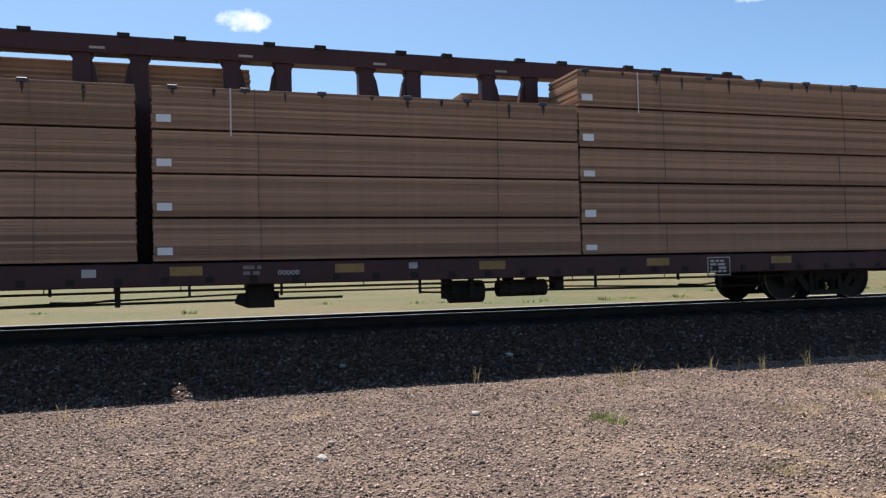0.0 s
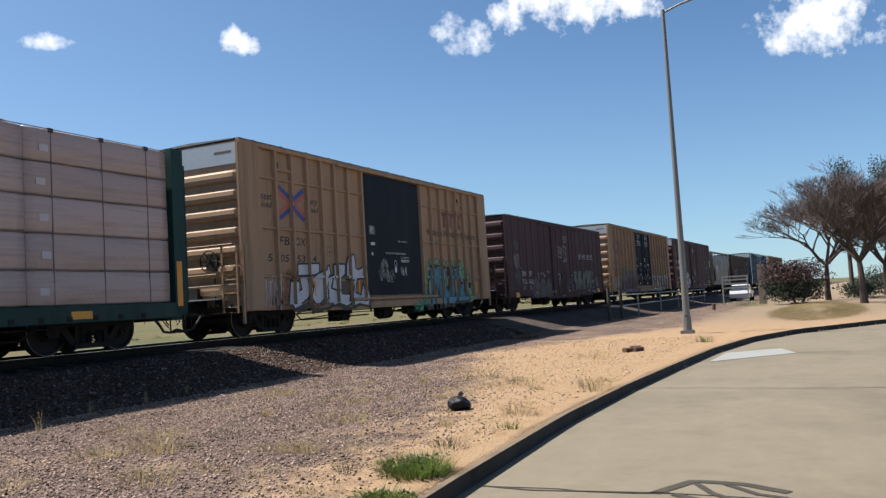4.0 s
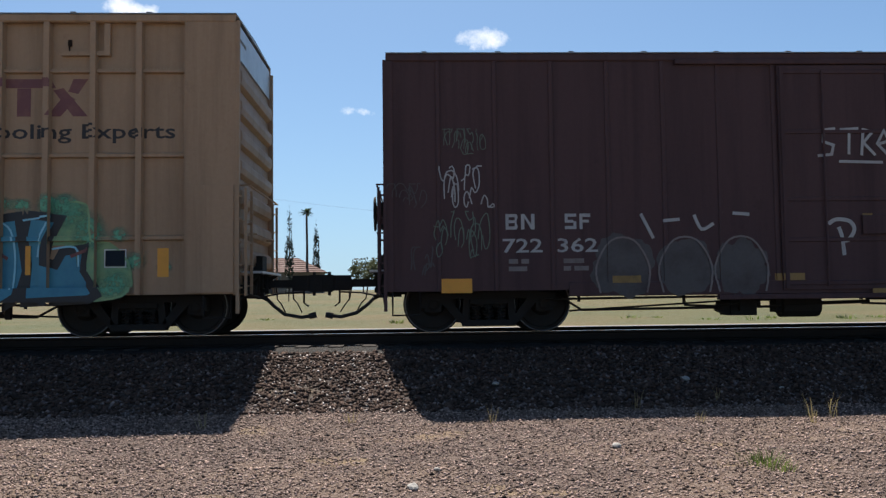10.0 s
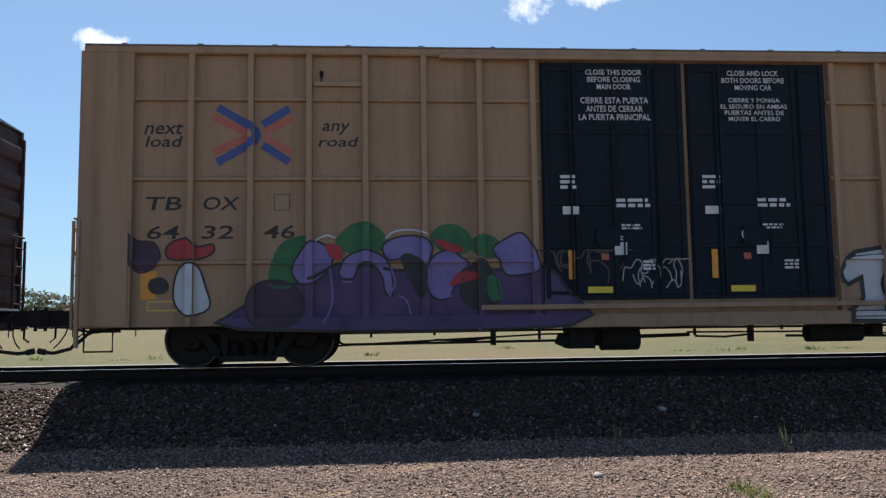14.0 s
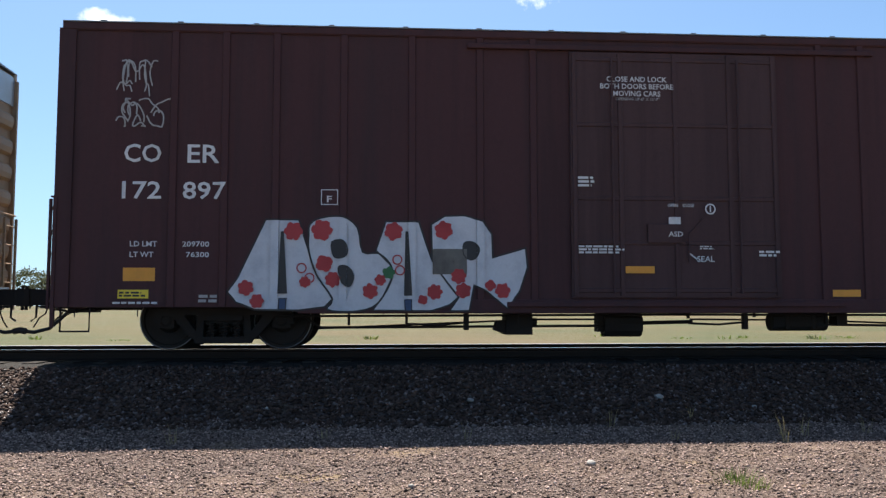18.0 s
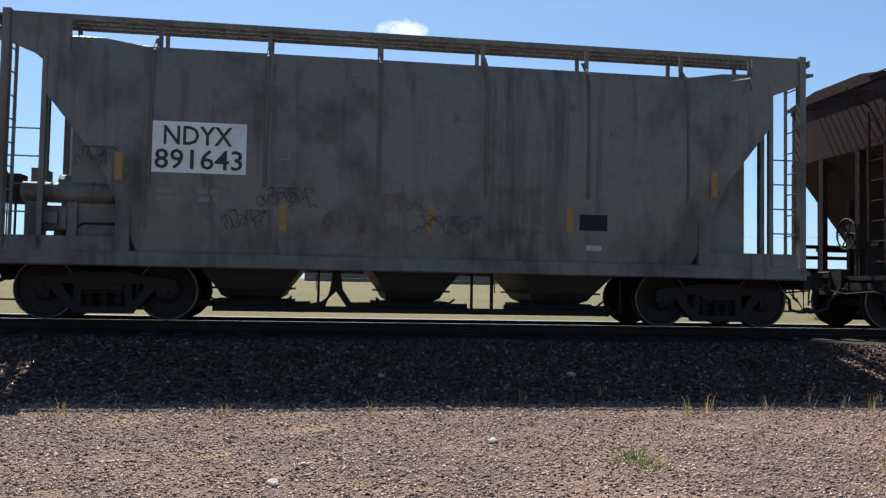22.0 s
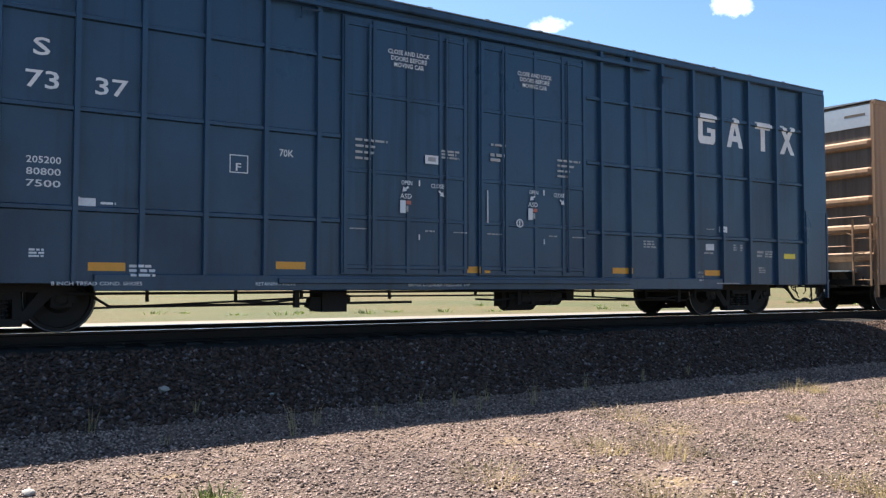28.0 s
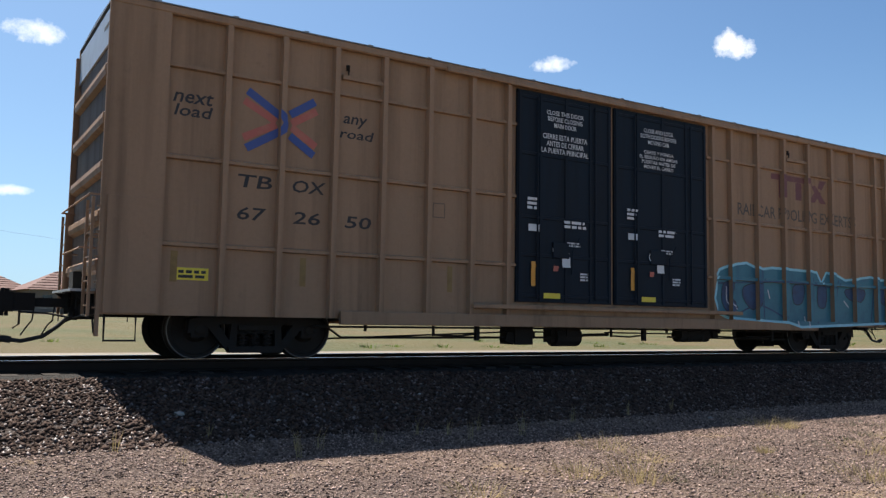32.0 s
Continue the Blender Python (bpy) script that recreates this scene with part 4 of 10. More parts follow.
def coupler(car, x, d, seed):
    """Draft gear, knuckle, hoses, cut lever and steps at one end; d: which way it points. The knuckles of two cars meet half way."""
    rng = random.Random(seed)
    gap = min([abs(e - x - car.location.x) for e in CAR_ENDS if (e - x - car.location.x) * d > 0.5] + [2.1])
    r = gap / 2 if gap < 2.6 else 1.05

    def X(u):
        return x + d * u

    def block(g, a, b, *rest):
        return g.box(min(X(a), X(b)), max(X(a), X(b)), *rest)
    g = block(Geo(), -0.2, r - 0.34, -0.075, 0.075, 0.76, 0.89)
    g.prism_z([(X(r - 0.40), -0.15), (X(r - 0.14), -0.21), (X(r + 0.02), -0.16), (X(r - 0.04), -0.02), (X(r + 0.06), 0.10), (X(r - 0.08), 0.19), (X(r - 0.36), 0.14)][::d], 0.70, 0.96)
    g.prism_z([(X(r - 0.10), -0.23), (X(r + 0.10), -0.20), (X(r + 0.12), -0.10), (X(r - 0.02), -0.10)][::d], 0.68, 0.97)
    g.tube([(X(r - 0.03), -0.16, 0.62), (X(r - 0.03), -0.16, 1.02)], 0.028, 8)
    part("coupler", g, M["truck"], car, "rusty knuckle coupler")
    k = block(block(Geo(), -0.05, 0.12, -0.34, 0.34, 0.58, 1.02), 0.12, 0.26, -0.20, 0.20, 0.66, 0.74)
    k.tube([(X(0.22), -0.17, 0.70), (X(0.22), -0.17, 0.98), (X(0.22), 0.17, 0.98), (X(0.22), 0.17, 0.70)], 0.03, 6)
    part("striker", k, M["frame"], car)
    h = Geo().tube([(X(-0.2), -0.36, 0.62), (X(0.16), -0.36, 0.62), (X(0.26), -0.36, 0.57)], 0.038, 8)
    h.tube([(X(0.26), -0.36, 0.57), (X(0.36), -0.36, 0.47), (X(r * 0.52), -0.34, 0.33 - 0.04 * rng.random()), (X(r * 0.78), -0.31, 0.26), (X(r), -0.29, 0.29)], 0.030, 8)
    h.tube([(X(r - 0.10), -0.30, 0.275), (X(r + 0.02), -0.29, 0.30)], 0.05, 8)
    part("air_hose", h, M["tyre"], car, "black rubber air hose")
    c = block(Geo(), 0.10, 0.22, -0.43, -0.30, 0.57, 0.68).tube([(X(0.16), -0.43, 0.66), (X(0.16), -0.56, 0.72)], 0.014, 5)
    part("angle_cock", c, M["truck"], car)
    v = Geo().tube([(X(0.04), -1.46, 0.40), (X(0.06), -1.44, 0.60), (X(0.16), -1.30, 0.64), (X(0.18), -0.55, 0.60), (X(r * 0.45), -0.28, 0.66), (X(r - 0.2), -0.16, 0.68)], 0.016, 6)
    v.tube([(X(r - 0.2), -0.16, 0.72), (X(r - 0.2), -0.18, 0.50), (X(r - 0.12), -0.18, 0.44)], 0.018, 6)
    v.tube([(X(0.12), -1.25, 0.66), (X(0.12), -1.25, 0.86)], 0.02, 5).tube([(X(0.14), -0.60, 0.62), (X(0.14), -0.60, 0.86)], 0.02, 5)
    part("cut_lever", v, M["truck"], car)
    for q in (0.36, 0.62):
        part("chain", Geo().tube([(X(r * q), -0.10, 0.76), (X(r * q + 0.03), -0.2, 0.56), (X(r * q + 0.10), -0.26, 0.42 + 0.08 * rng.random()), (X(r * q + 0.18), -0.28, 0.34)], 0.012, 5), M["truck"], car)
    part("sill_step", Geo().tube([(X(-0.08), -HALF + 0.06, 0.66), (X(-0.08), -HALF + 0.05, 0.30), (X(-0.50), -HALF + 0.05, 0.30), (X(-0.50), -HALF + 0.06, 0.66)], 0.018, 5), M["truck"], car)
    b = block(Geo(), -0.04, 0.10, -1.45, 1.45, 0.66, 0.80)
    part("end_beam", b, M["frame"], car)


def brake_wheel(car, x, d, y=-0.62, z=1.95, material="frame"):
    g = Geo()
    n = 20
    ring = [(x, y + 0.27 * math.cos(2 * math.pi * i / n), z + 0.27 * math.sin(2 * math.pi * i / n)) for i in range(n + 1)]
    g.tube(ring, 0.018, 5)
    for i in range(6):
        a = 2 * math.pi * i / 6
        g.tube([(x - d * 0.04, y, z), (x, y + 0.27 * math.cos(a), z + 0.27 * math.sin(a))], 0.012, 5)
    g.tube([(x - d * 0.30, y, z), (x + d * 0.02, y, z)], 0.035, 8)
    w = part("hand_brake_wheel", g, M[material], car, "spoked hand brake wheel")
    b = Geo().box(min(x - d * 0.30, x - d * 0.10), max(x - d * 0.30, x - d * 0.10), y - 0.17, y + 0.17, z - 0.26, z + 0.18)
    b.tube([(x - d * 0.2, y, z - 0.25), (x - d * 0.2, y, 0.8)], 0.02, 5)
    part("brake_housing", b, M[material], car)


def rungs(car, name, x0, x1, y, zs, material, along="x", stiles=True):
    g = Geo()
    for z in zs:
        if along == "x":
            g.tube([(x0, y, z), (x1, y, z)], 0.012, 5)
        else:
            g.tube([(y, x0, z), (y, x1, z)], 0.012, 5)
    if stiles:
        for e in (x0, x1):
            p = ((e, y) if along == "x" else (y, e))
            g.box(p[0] - 0.02, p[0] + 0.02, p[1] - 0.02, p[1] + 0.02, zs[0] - 0.15, zs[-1] + 0.15)
    return part(name, g, material, car)


def underframe(car, L, t0, t1, seed, plain=False):
    rng = random.Random(seed)
    if plain:
        for a, b in ((0.1, t0 + 0.9), (t1 - 0.9, L - 0.1)):
            part("centre_sill", Geo().box(a, b, -0.32, 0.32, 0.62, 0.92), M["frame"], car)
        truck(car, t0)
        truck(car, t1)
        coupler(car, 0.0, -1, seed)
        coupler(car, L, 1, seed + 1)
        return
    g = Geo().box(0.15, L - 0.15, -0.32, 0.32, 0.62, 0.98)
    for k in range(7):
        x = t0 + 1.6 + (t1 - t0 - 3.2) * k / 6
        g.prism_x([(-1.3, 0.78), (-0.32, 0.60), (0.32, 0.60), (1.3, 0.78), (1.3, 0.95), (-1.3, 0.95)], x - 0.05, x + 0.05)
    part("centre_sill", g, M["frame"], car)
    mid = (t0 + t1) / 2
    b = Geo()
    xa = mid + rng.uniform(-1.6, 1.2)
    b.tube([(xa, -0.85, 0.38), (xa + 0.12, -0.85, 0.38), (xa + 0.62, -0.85, 0.38)], 0.20, 12)
    b.tube([(xa + 0.55, -0.85, 0.40), (xa + 1.5, -0.85, 0.42)], 0.035, 6)
    b.box(xa - 0.10, xa + 0.03, -0.95, -0.7, 0.26, 0.75)
    part("brake_cylinder", b, M["truck"], car)
    r = Geo()
    xr = mid + rng.uniform(1.0, 2.2)
    r.tube([(xr, -0.95, 0.42), (xr + 0.08, -0.95, 0.42), (xr + 0.85, -0.95, 0.42), (xr + 0.93, -0.95, 0.42)], 0.15, 12)
    r.box(xr + 1.12, xr + 1.30, -1.0, -0.75, 0.36, 0.66)
    r.box(xr + 0.2, xr + 0.26, -1.1, -0.7, 0.3, 0.75)
    r.box(xr + 0.65, xr + 0.71, -1.1, -0.7, 0.3, 0.75)
    part("air_reservoir", r, M["truck"], car)
    v = Geo()
    xv = mid - rng.uniform(1.8, 2.8)
    v.box(xv, xv + 0.42, -1.05, -0.55, 0.22, 0.66)
    v.prism_y([(xv - 0.2, 0.30), (xv, 0.22), (xv, 0.45), (xv - 0.15, 0.45)], -1.0, -0.8)
    v.tube([(xv + 0.1, -0.95, 0.42), (xv + 0.5, -0.95, 0.42)], 0.07, 8)
    part("control_valve", v, M["truck"], car)
    k = Geo()
    k.tube([(t0 + 1.0, -0.6, 0.30), (mid - 2.2, -0.7, 0.46), (xa, -0.75, 0.46)], 0.016, 5)
    k.tube([(t1 - 1.0, -0.6, 0.30), (mid + 2.6, -0.7, 0.44), (xa + 1.5, -0.75, 0.46)], 0.016, 5)
    k.tube([(t0 + 0.9, -1.15, 0.52), (mid, -1.2, 0.54), (t1 - 0.9, -1.15, 0.52)], 0.020, 5)
    for q in range(9):
        x = t0 + 1.7 + (t1 - t0 - 3.4) * q / 8 + rng.uniform(-0.3, 0.3)
        k.box(x - 0.02, x + 0.02, -1.22, -1.18, rng.uniform(0.36, 0.50), 0.66)
        if q % 3 == 1:
            k.tube([(x, -1.2, 0.40), (x + 0.5, -1.2, 0.38), (x + 0.95, -1.18, 0.42)], 0.018, 5)
            k.box(x + 0.9, x + 0.98, -1.22, -1.14, 0.30, 0.66)
    k.tube([(t0 + 1.1, -0.95, 0.60), (t0 + 1.5, -0.95, 0.34), (mid - 1.0, -0.95, 0.36)], 0.022, 5)
    k.tube([(t1 - 1.1, -0.95, 0.60), (t1 - 1.6, -0.95, 0.33), (mid + 1.8, -0.95, 0.38)], 0.022, 5)
    part("brake_rigging", k, M["truck"], car)
    truck(car, t0)
    truck(car, t1)
    coupler(car, 0.0, -1, seed)
    coupler(car, L, 1, seed + 1)


def ends(car, L, H, paint, n=7, z0=1.0, ladder="tan", top=None, profile=0.10):
    """End walls with horizontal corrugations between corner posts, ladders, grab bars and a brake step."""
    for x, d in ((0.06, -1), (L - 0.06, 1)):
        def X(u):
            return x + d * u

        def block(g, a, b, *rest):
            return g.box(min(X(a), X(b)), max(X(a), X(b)), *rest)
        e = part("end_wall", block(Geo(), 0, 0.02, -HALF + 0.06, HALF - 0.06, 0.64, H - 0.05), M["end_dirt"] if n <= 5 and paint != "blue" else M[paint], car)
        if top:
            part("end_top_panel", block(Geo(), 0, 0.05, -HALF + 0.05, HALF - 0.05, H - 0.62, H - 0.08), M[top], car, "pale galvanised upper end panel")
        if top and paint.startswith("tan"):
            part("end_stencil", Geo().box(min(X(0.051), X(0.053)), max(X(0.051), X(0.053)), -HALF + 0.25, -HALF + 0.80, H - 0.34, H - 0.28), M["faint_black"], car)
        for y in (-HALF + 0.035, HALF - 0.035):
            part("end_corner_post", block(Geo(), 0, 0.11, y - 0.03, y + 0.03, 0.66, H - (0.10 if y < 0 else 0.14)), M[paint], car)
        hi = H - (0.70 if top else 0.18)
        pitch = (hi - z0) / n
        for k in range(n):
            zc = z0 + pitch * (k + 0.5)
            hgt = pitch * (0.34 if n > 5 else 0.17)
            prof = [(0.0, zc - hgt), (profile * 0.8, zc - hgt * 0.7), (profile, zc - hgt * 0.1), (profile * 0.92, zc + hgt * 0.55), (profile * 0.5, zc + hgt * 0.85), (0.0, zc + hgt)]
            n2 = len(prof)
            ys = (-HALF + 0.07, -HALF + 0.18, HALF - 0.18, HALF - 0.07)
            sc = (0.25, 1, 1, 0.25)
            v = [(X(0.018 + q * s), y, z) for y, s in zip(ys, sc) for q, z in prof]
            f = [(a * n2 + b, (a + 1) * n2 + b, (a + 1) * n2 + b + 1, a * n2 + b + 1) for a in range(3) for b in range(n2 - 1)]
            part("end_rib", Geo().add(v, f), M[paint], e)
        for ya, yb in ((-HALF + 0.10, -HALF + 0.56), (HALF - 0.56, HALF - 0.10)):
            rungs(car, "end_ladder", ya, yb, X(0.19), [0.78, 1.12, 1.46, 1.80, 2.14], M[ladder], "y")
        for z in (0.95, 1.75):
            for y in (-HALF + 0.09, -HALF + 0.54):
                part("ladder_bracket", block(Geo(), 0, 0.19, y, y + 0.03, z, z + 0.03), M[ladder], car)
        part("grab_bar", Geo().tube([(X(0), -HALF + 0.2, 2.34), (X(0.22), -HALF + 0.2, 2.34), (X(0.22), HALF - 0.2, 2.34), (X(0), HALF - 0.2, 2.34)], 0.016, 6), M[paint], car)
        part("grab_bar", Geo().tube([(X(0), -0.85, 1.62), (X(0.24), -0.85, 1.62), (X(0.24), 0.85, 1.62), (X(0), 0.85, 1.62)], 0.014, 6), M[paint], car)
        part("crossover_platform", block(Geo(), 0, 0.36, -1.0, 0.9, 0.985, 1.02), M["galvanised"], car, "worn steel brake step")
        for y in (-0.85, -0.1, 0.75):
            part("platform_bracket", Geo().prism_y([(X(0.0), 0.72), (X(0.34), 0.985), (X(0.0), 0.985)][::d], y - 0.015, y + 0.015), M["frame"], car)
        part("draft_bracket", block(Geo(), 0, 0.22, -0.2, 0.2, 0.7, 1.3), M["frame"], car)
        part("retainer_pipe", Geo().tube([(X(0.10), -0.95, 0.9), (X(0.10), -0.95, 1.9), (X(0.10), -0.7, 2.0)], 0.013, 5), M[paint], car)


def side_post(z0, z1, width, proud, paint):
    g = Geo()
    c = min(0.012, proud * 0.4)
    poly = [(-width / 2, 0), (width / 2, 0), (width / 2 - c, -proud), (-width / 2 + c, -proud)]
    g.prism_z(poly, z0, z1)
    return g.mesh("side_post", M[paint])


def boxcar(key, label, x0, L, H, paint, posts, rows, proud, width, corners, doors, door_paint, t0, t1, row_proud=None, bot=0.66,
           end_paint=None, end_top=None, n_end=7, group="cars of the freight train", door_style="smooth"):
    car = thing(key, label, "boxcar", group, (x0, TRACK_Y, RAIL_Z))
    CARS.append((car, x0))
    y = -HALF + proud
    body = part("body", Geo().box(0.06, L - 0.06, y, -y, bot, H - 0.03), M[paint], car)
    rel = RELIEF[car.name] = dict(y=y, v=[], h=[])
    rp = proud * 0.6 if row_proud is None else row_proud
    me = side_post(bot, H - 0.04, width, proud, paint)
    for x in posts:
        part("side_post", me, None, body, at=(x, y, 0))
        rel["v"].append((x - width / 2, x + width / 2, proud))
    for xa, xb in corners:
        g = Geo().cbox(xa, xb, -HALF, y + 0.004, bot, H - 0.04, 0.006)
        part("corner_post", g, M[paint], car)
        rel["v"].append((xa, xb, proud))
    spans, last = [], corners[0][1]
    for xa, xb, *_ in doors:
        spans.append((last, xa))
        last = xb
    spans.append((last, corners[1][0]))
    for z in rows:
        for xa, xb in spans:
            if xb - xa > 0.8:
                part("stringer", Geo().prism_x([(y + 0.004, z - 0.045), (y - rp, z - 0.03), (y - rp, z + 0.02), (y + 0.004, z + 0.04)][::-1], xa, xb), M[paint], body)
        rel["h"].append((z - 0.04, z + 0.03, rp))
    rel["h"].append((bot - 0.10, bot + 0.12, proud + 0.006))
    # far side, plain but for its posts
    for x in posts[::2]:
        part("side_post", me, None, body, at=(x, -y + proud, 0))
    part("top_chord", Geo().cbox(0.0, L, -HALF - 0.012, -HALF + 0.09, H - 0.13, H, 0.02), M[paint], car)
    part("top_chord", Geo().cbox(0.0, L, HALF - 0.09, HALF + 0.012, H - 0.13, H, 0.02), M[paint], car)
    part("side_sill", Geo().cbox(t0 + 1.2, t1 - 1.2, -HALF - 0.004, -HALF + 0.07, bot - 0.10, bot + 0.12, 0.012), M[paint], car)
    part("side_sill", Geo().cbox(t0 + 1.2, t1 - 1.2, HALF - 0.07, HALF + 0.004, bot - 0.10, bot + 0.12, 0.012), M[paint], car)
    roof = Geo().prism_x([(-HALF - 0.02, H - 0.005), (HALF + 0.02, H - 0.005), (HALF + 0.02, H + 0.01), (0.0, H + 0.06), (-HALF - 0.02, H + 0.01)], 0.0, L)
    rf = part("roof", roof, M["roof"], car, "dusty ribbed steel roof")
    for k in range(int(L / 1.15)):
        x = 0.6 + k * 1.15
        part("roof_rib", Geo().prism_x([(-HALF - 0.01, H + 0.008), (0.0, H + 0.058), (HALF + 0.01, H + 0.008), (HALF + 0.01, H + 0.03), (0.0, H + 0.085), (-HALF - 0.01, H + 0.03)][::-1], x - 0.04, x + 0.04), M["roof"], rf)
    for i, d in enumerate(doors):
        xa, xb, dz0, dz1, kind = d
        dm = Geo().cbox(xa + 0.02, xb - 0.02, y - 0.055, y + 0.004, dz0, dz1, 0.006)
        door = part("door", dm, M[door_paint], car, "closed sliding plug door")
        rel["v"].append((xa + 0.02, xb - 0.02, 0.055))
        w = xb - xa
        if kind:
            vs = [xa + 0.08, xa + w * 0.24, xa + w * 0.5, xa + w * 0.76, xb - 0.08] if kind != "wide" else [xa + 0.08, xa + w * 0.5, xb - 0.08]
            for x in vs:
                part("door_rib", Geo().prism_z([(x - 0.04, y - 0.054), (x + 0.04, y - 0.054), (x + 0.03, y - 0.08), (x - 0.03, y - 0.08)], dz0 + 0.03, dz1 - 0.03), M[door_paint], door)
            for z in [dz0 + (dz1 - dz0) * f for f in (0.03, 0.22, 0.40, 0.70, 0.97)]:
                part("door_rib", Geo().prism_x([(y - 0.054, z - 0.035), (y - 0.072, z - 0.025), (y - 0.072, z + 0.025), (y - 0.054, z + 0.035)][::-1], xa + 0.05, xb - 0.05), M[door_paint], door)
            for x in (xa + w * 0.20, xb - w * 0.20):
                part("lock_rod", Geo().tube([(x, y - 0.095, dz0 + 0.06), (x, y - 0.095, dz1 - 0.1)], 0.017, 6), M[door_paint], door)
            if door_paint == "blue":
                continue
            part("door_handle", Geo().tube([(xa + w * 0.55, y - 0.10, dz0 + 0.55), (xa + w * 0.55, y - 0.12, dz0 + 1.0), (xa + w * 0.62, y - 0.12, dz0 + 1.25)], 0.014, 6), M[door_paint], door)
            part("gear_box", Geo().cbox(xa + w * 0.36, xa + w * 0.52, y - 0.10, y - 0.05, dz0 + 0.85, dz0 + 1.15, 0.01), M[door_paint], door)
    if doors:
        xa, xb = doors[0][0], doors[-1][1]
        z = doors[0][2]
        tr = part("door_track", Geo().cbox(xa - 1.0, xb + 1.0, -HALF - 0.06, -HALF + 0.06, z - 0.14, z - 0.06, 0.01), M[paint], car)
        part("door_track", Geo().cbox(xa - 1.6, xb + 1.6, -HALF - 0.05, -HALF + 0.02, doors[0][3] + 0.02, doors[0][3] + 0.10, 0.01), M[paint], car)
    ends(car, L, H, end_paint or paint, n_end, ladder=end_paint or paint, top=end_top)
    for xa, xb in corners:
        if xb - xa > 0.5:
            part("corner_plate", Geo().cbox(xa + 0.04, xb - 0.04, -HALF - 0.022, -HALF + 0.002, bot + 0.02, 2.32, 0.004), M[paint], car)
        e = xa if xa < 1 else xb
        d = -1 if xa < 1 else 1
        step = Geo().box(min(e, e + d * 0.05), max(e, e + d * 0.05), -HALF - 0.02, -HALF + 0.05, bot - 0.30, 2.30)
        for z in (0.75, 1.1, 1.45, 1.8, 2.15):
            step.box(min(e, e + d * 0.09), max(e, e + d * 0.09), -HALF - 0.025, -HALF + 0.03, z - 0.012, z + 0.012)
        part("corner_stile", step, M[paint], car)
    underframe(car, L, t0, t1, sum(ord(c) for c in key))
    return car


# ---------- lettering, stencils and spray paint ----------
def depth_at(rel, x, z):
    d = 0.0
    for a, b, p in rel["v"]:
        if a < x < b:
            d = max(d, p)
    for a, b, p in rel["h"]:
        if a < z < b:
            d = max(d, p)
    return d


def lay(car, bm, lift, name, material, label="", curve=None):
    """Lays a flat figure (x, z) on the side of a car, over its ribs."""
    rel = RELIEF[car.name]
    xs = [v.co.x for v in bm.verts]
    zs = [v.co.z for v in bm.verts]
    for cuts, axis, lo, hi in ((rel["v"], 0, min(xs), max(xs)), (rel["h"], 2, min(zs), max(zs))):
        for a, b, _ in cuts:
            for q in (a, b):
                if lo + 1e-4 < q < hi - 1e-4:
                    no = (1, 0, 0) if axis == 0 else (0, 0, 1)
                    bmesh.ops.bisect_plane(bm, geom=bm.verts[:] + bm.edges[:] + bm.faces[:], plane_co=(q if axis == 0 else 0, 0, q if axis == 2 else 0), plane_no=no)
    g = Geo()
    for f in bm.faces:
        c = f.calc_center_median()
        d = depth_at(rel, c.x, c.z)
        pts = [(v.co.x, (curve(v.co.z) if curve else rel["y"]) - d - lift + v.co.y, v.co.z) for v in f.verts]
        nrm = (Vector(pts[1]) - Vector(pts[0])).cross(Vector(pts[2]) - Vector(pts[1]))
        if nrm.y > 0:
            pts.reverse()
        g.add(pts, [tuple(range(len(pts)))])
    bm.free()
    return part(name, g, material, car, label)


def flat(polys):
    bm = bmesh.new()
    for i, poly in enumerate(polys):
        vs = [bm.verts.new((p[0], -0.0003 * i, p[1])) for p in poly]
        try:
            bm.faces.new(vs)
        except ValueError:
            pass
    return bm


def ribbon(pts, w):
    """Quads of a stroke of width w along a polyline, with mitred corners; w may taper."""
    pts = [Vector(p) for p in pts]
    n = len(pts)
    left, right = [], []
    for i, p in enumerate(pts):
        d0 = (p - pts[i - 1]).normalized() if i else (pts[1] - p).normalized()
        d1 = (pts[i + 1] - p).normalized() if i < n - 1 else d0
        t = (d0 + d1)
        t = t.normalized() if t.length > 0.2 else d0
        nrm = Vector((-t.y, t.x))
        k = 1.0 / max(0.55, abs(nrm.dot(Vector((-d0.y, d0.x)))))
        h = nrm * (w / 2 * k)
        left.append(p + h)
        right.append(p - h)
    return [[left[i], left[i + 1], right[i + 1], right[i]] for i in range(n - 1)]


def disc(x, z, r, n=14, sq=1.0):
    return [[(x + r * math.cos(2 * math.pi * k / n), z + r * sq * math.sin(2 * math.pi * k / n)) for k in range(n)]]


def curve_pts(pts, k=4):
    """Rounds a polyline (Catmull-Rom)."""
    p = [Vector(q) for q in pts]
    if len(p) < 3:
        return p
    out = []
    for i in range(len(p) - 1):
        a, b, c, d = p[max(i - 1, 0)], p[i], p[i + 1], p[min(i + 2, len(p) - 1)]
        for j in range(k):
            t = j / k
            out.append(0.5 * ((2 * b) + (c - a) * t + (2 * a - 5 * b + 4 * c - d) * t * t + (3 * b - a - 3 * c + d) * t ** 3))
    out.append(p[-1])
    return out


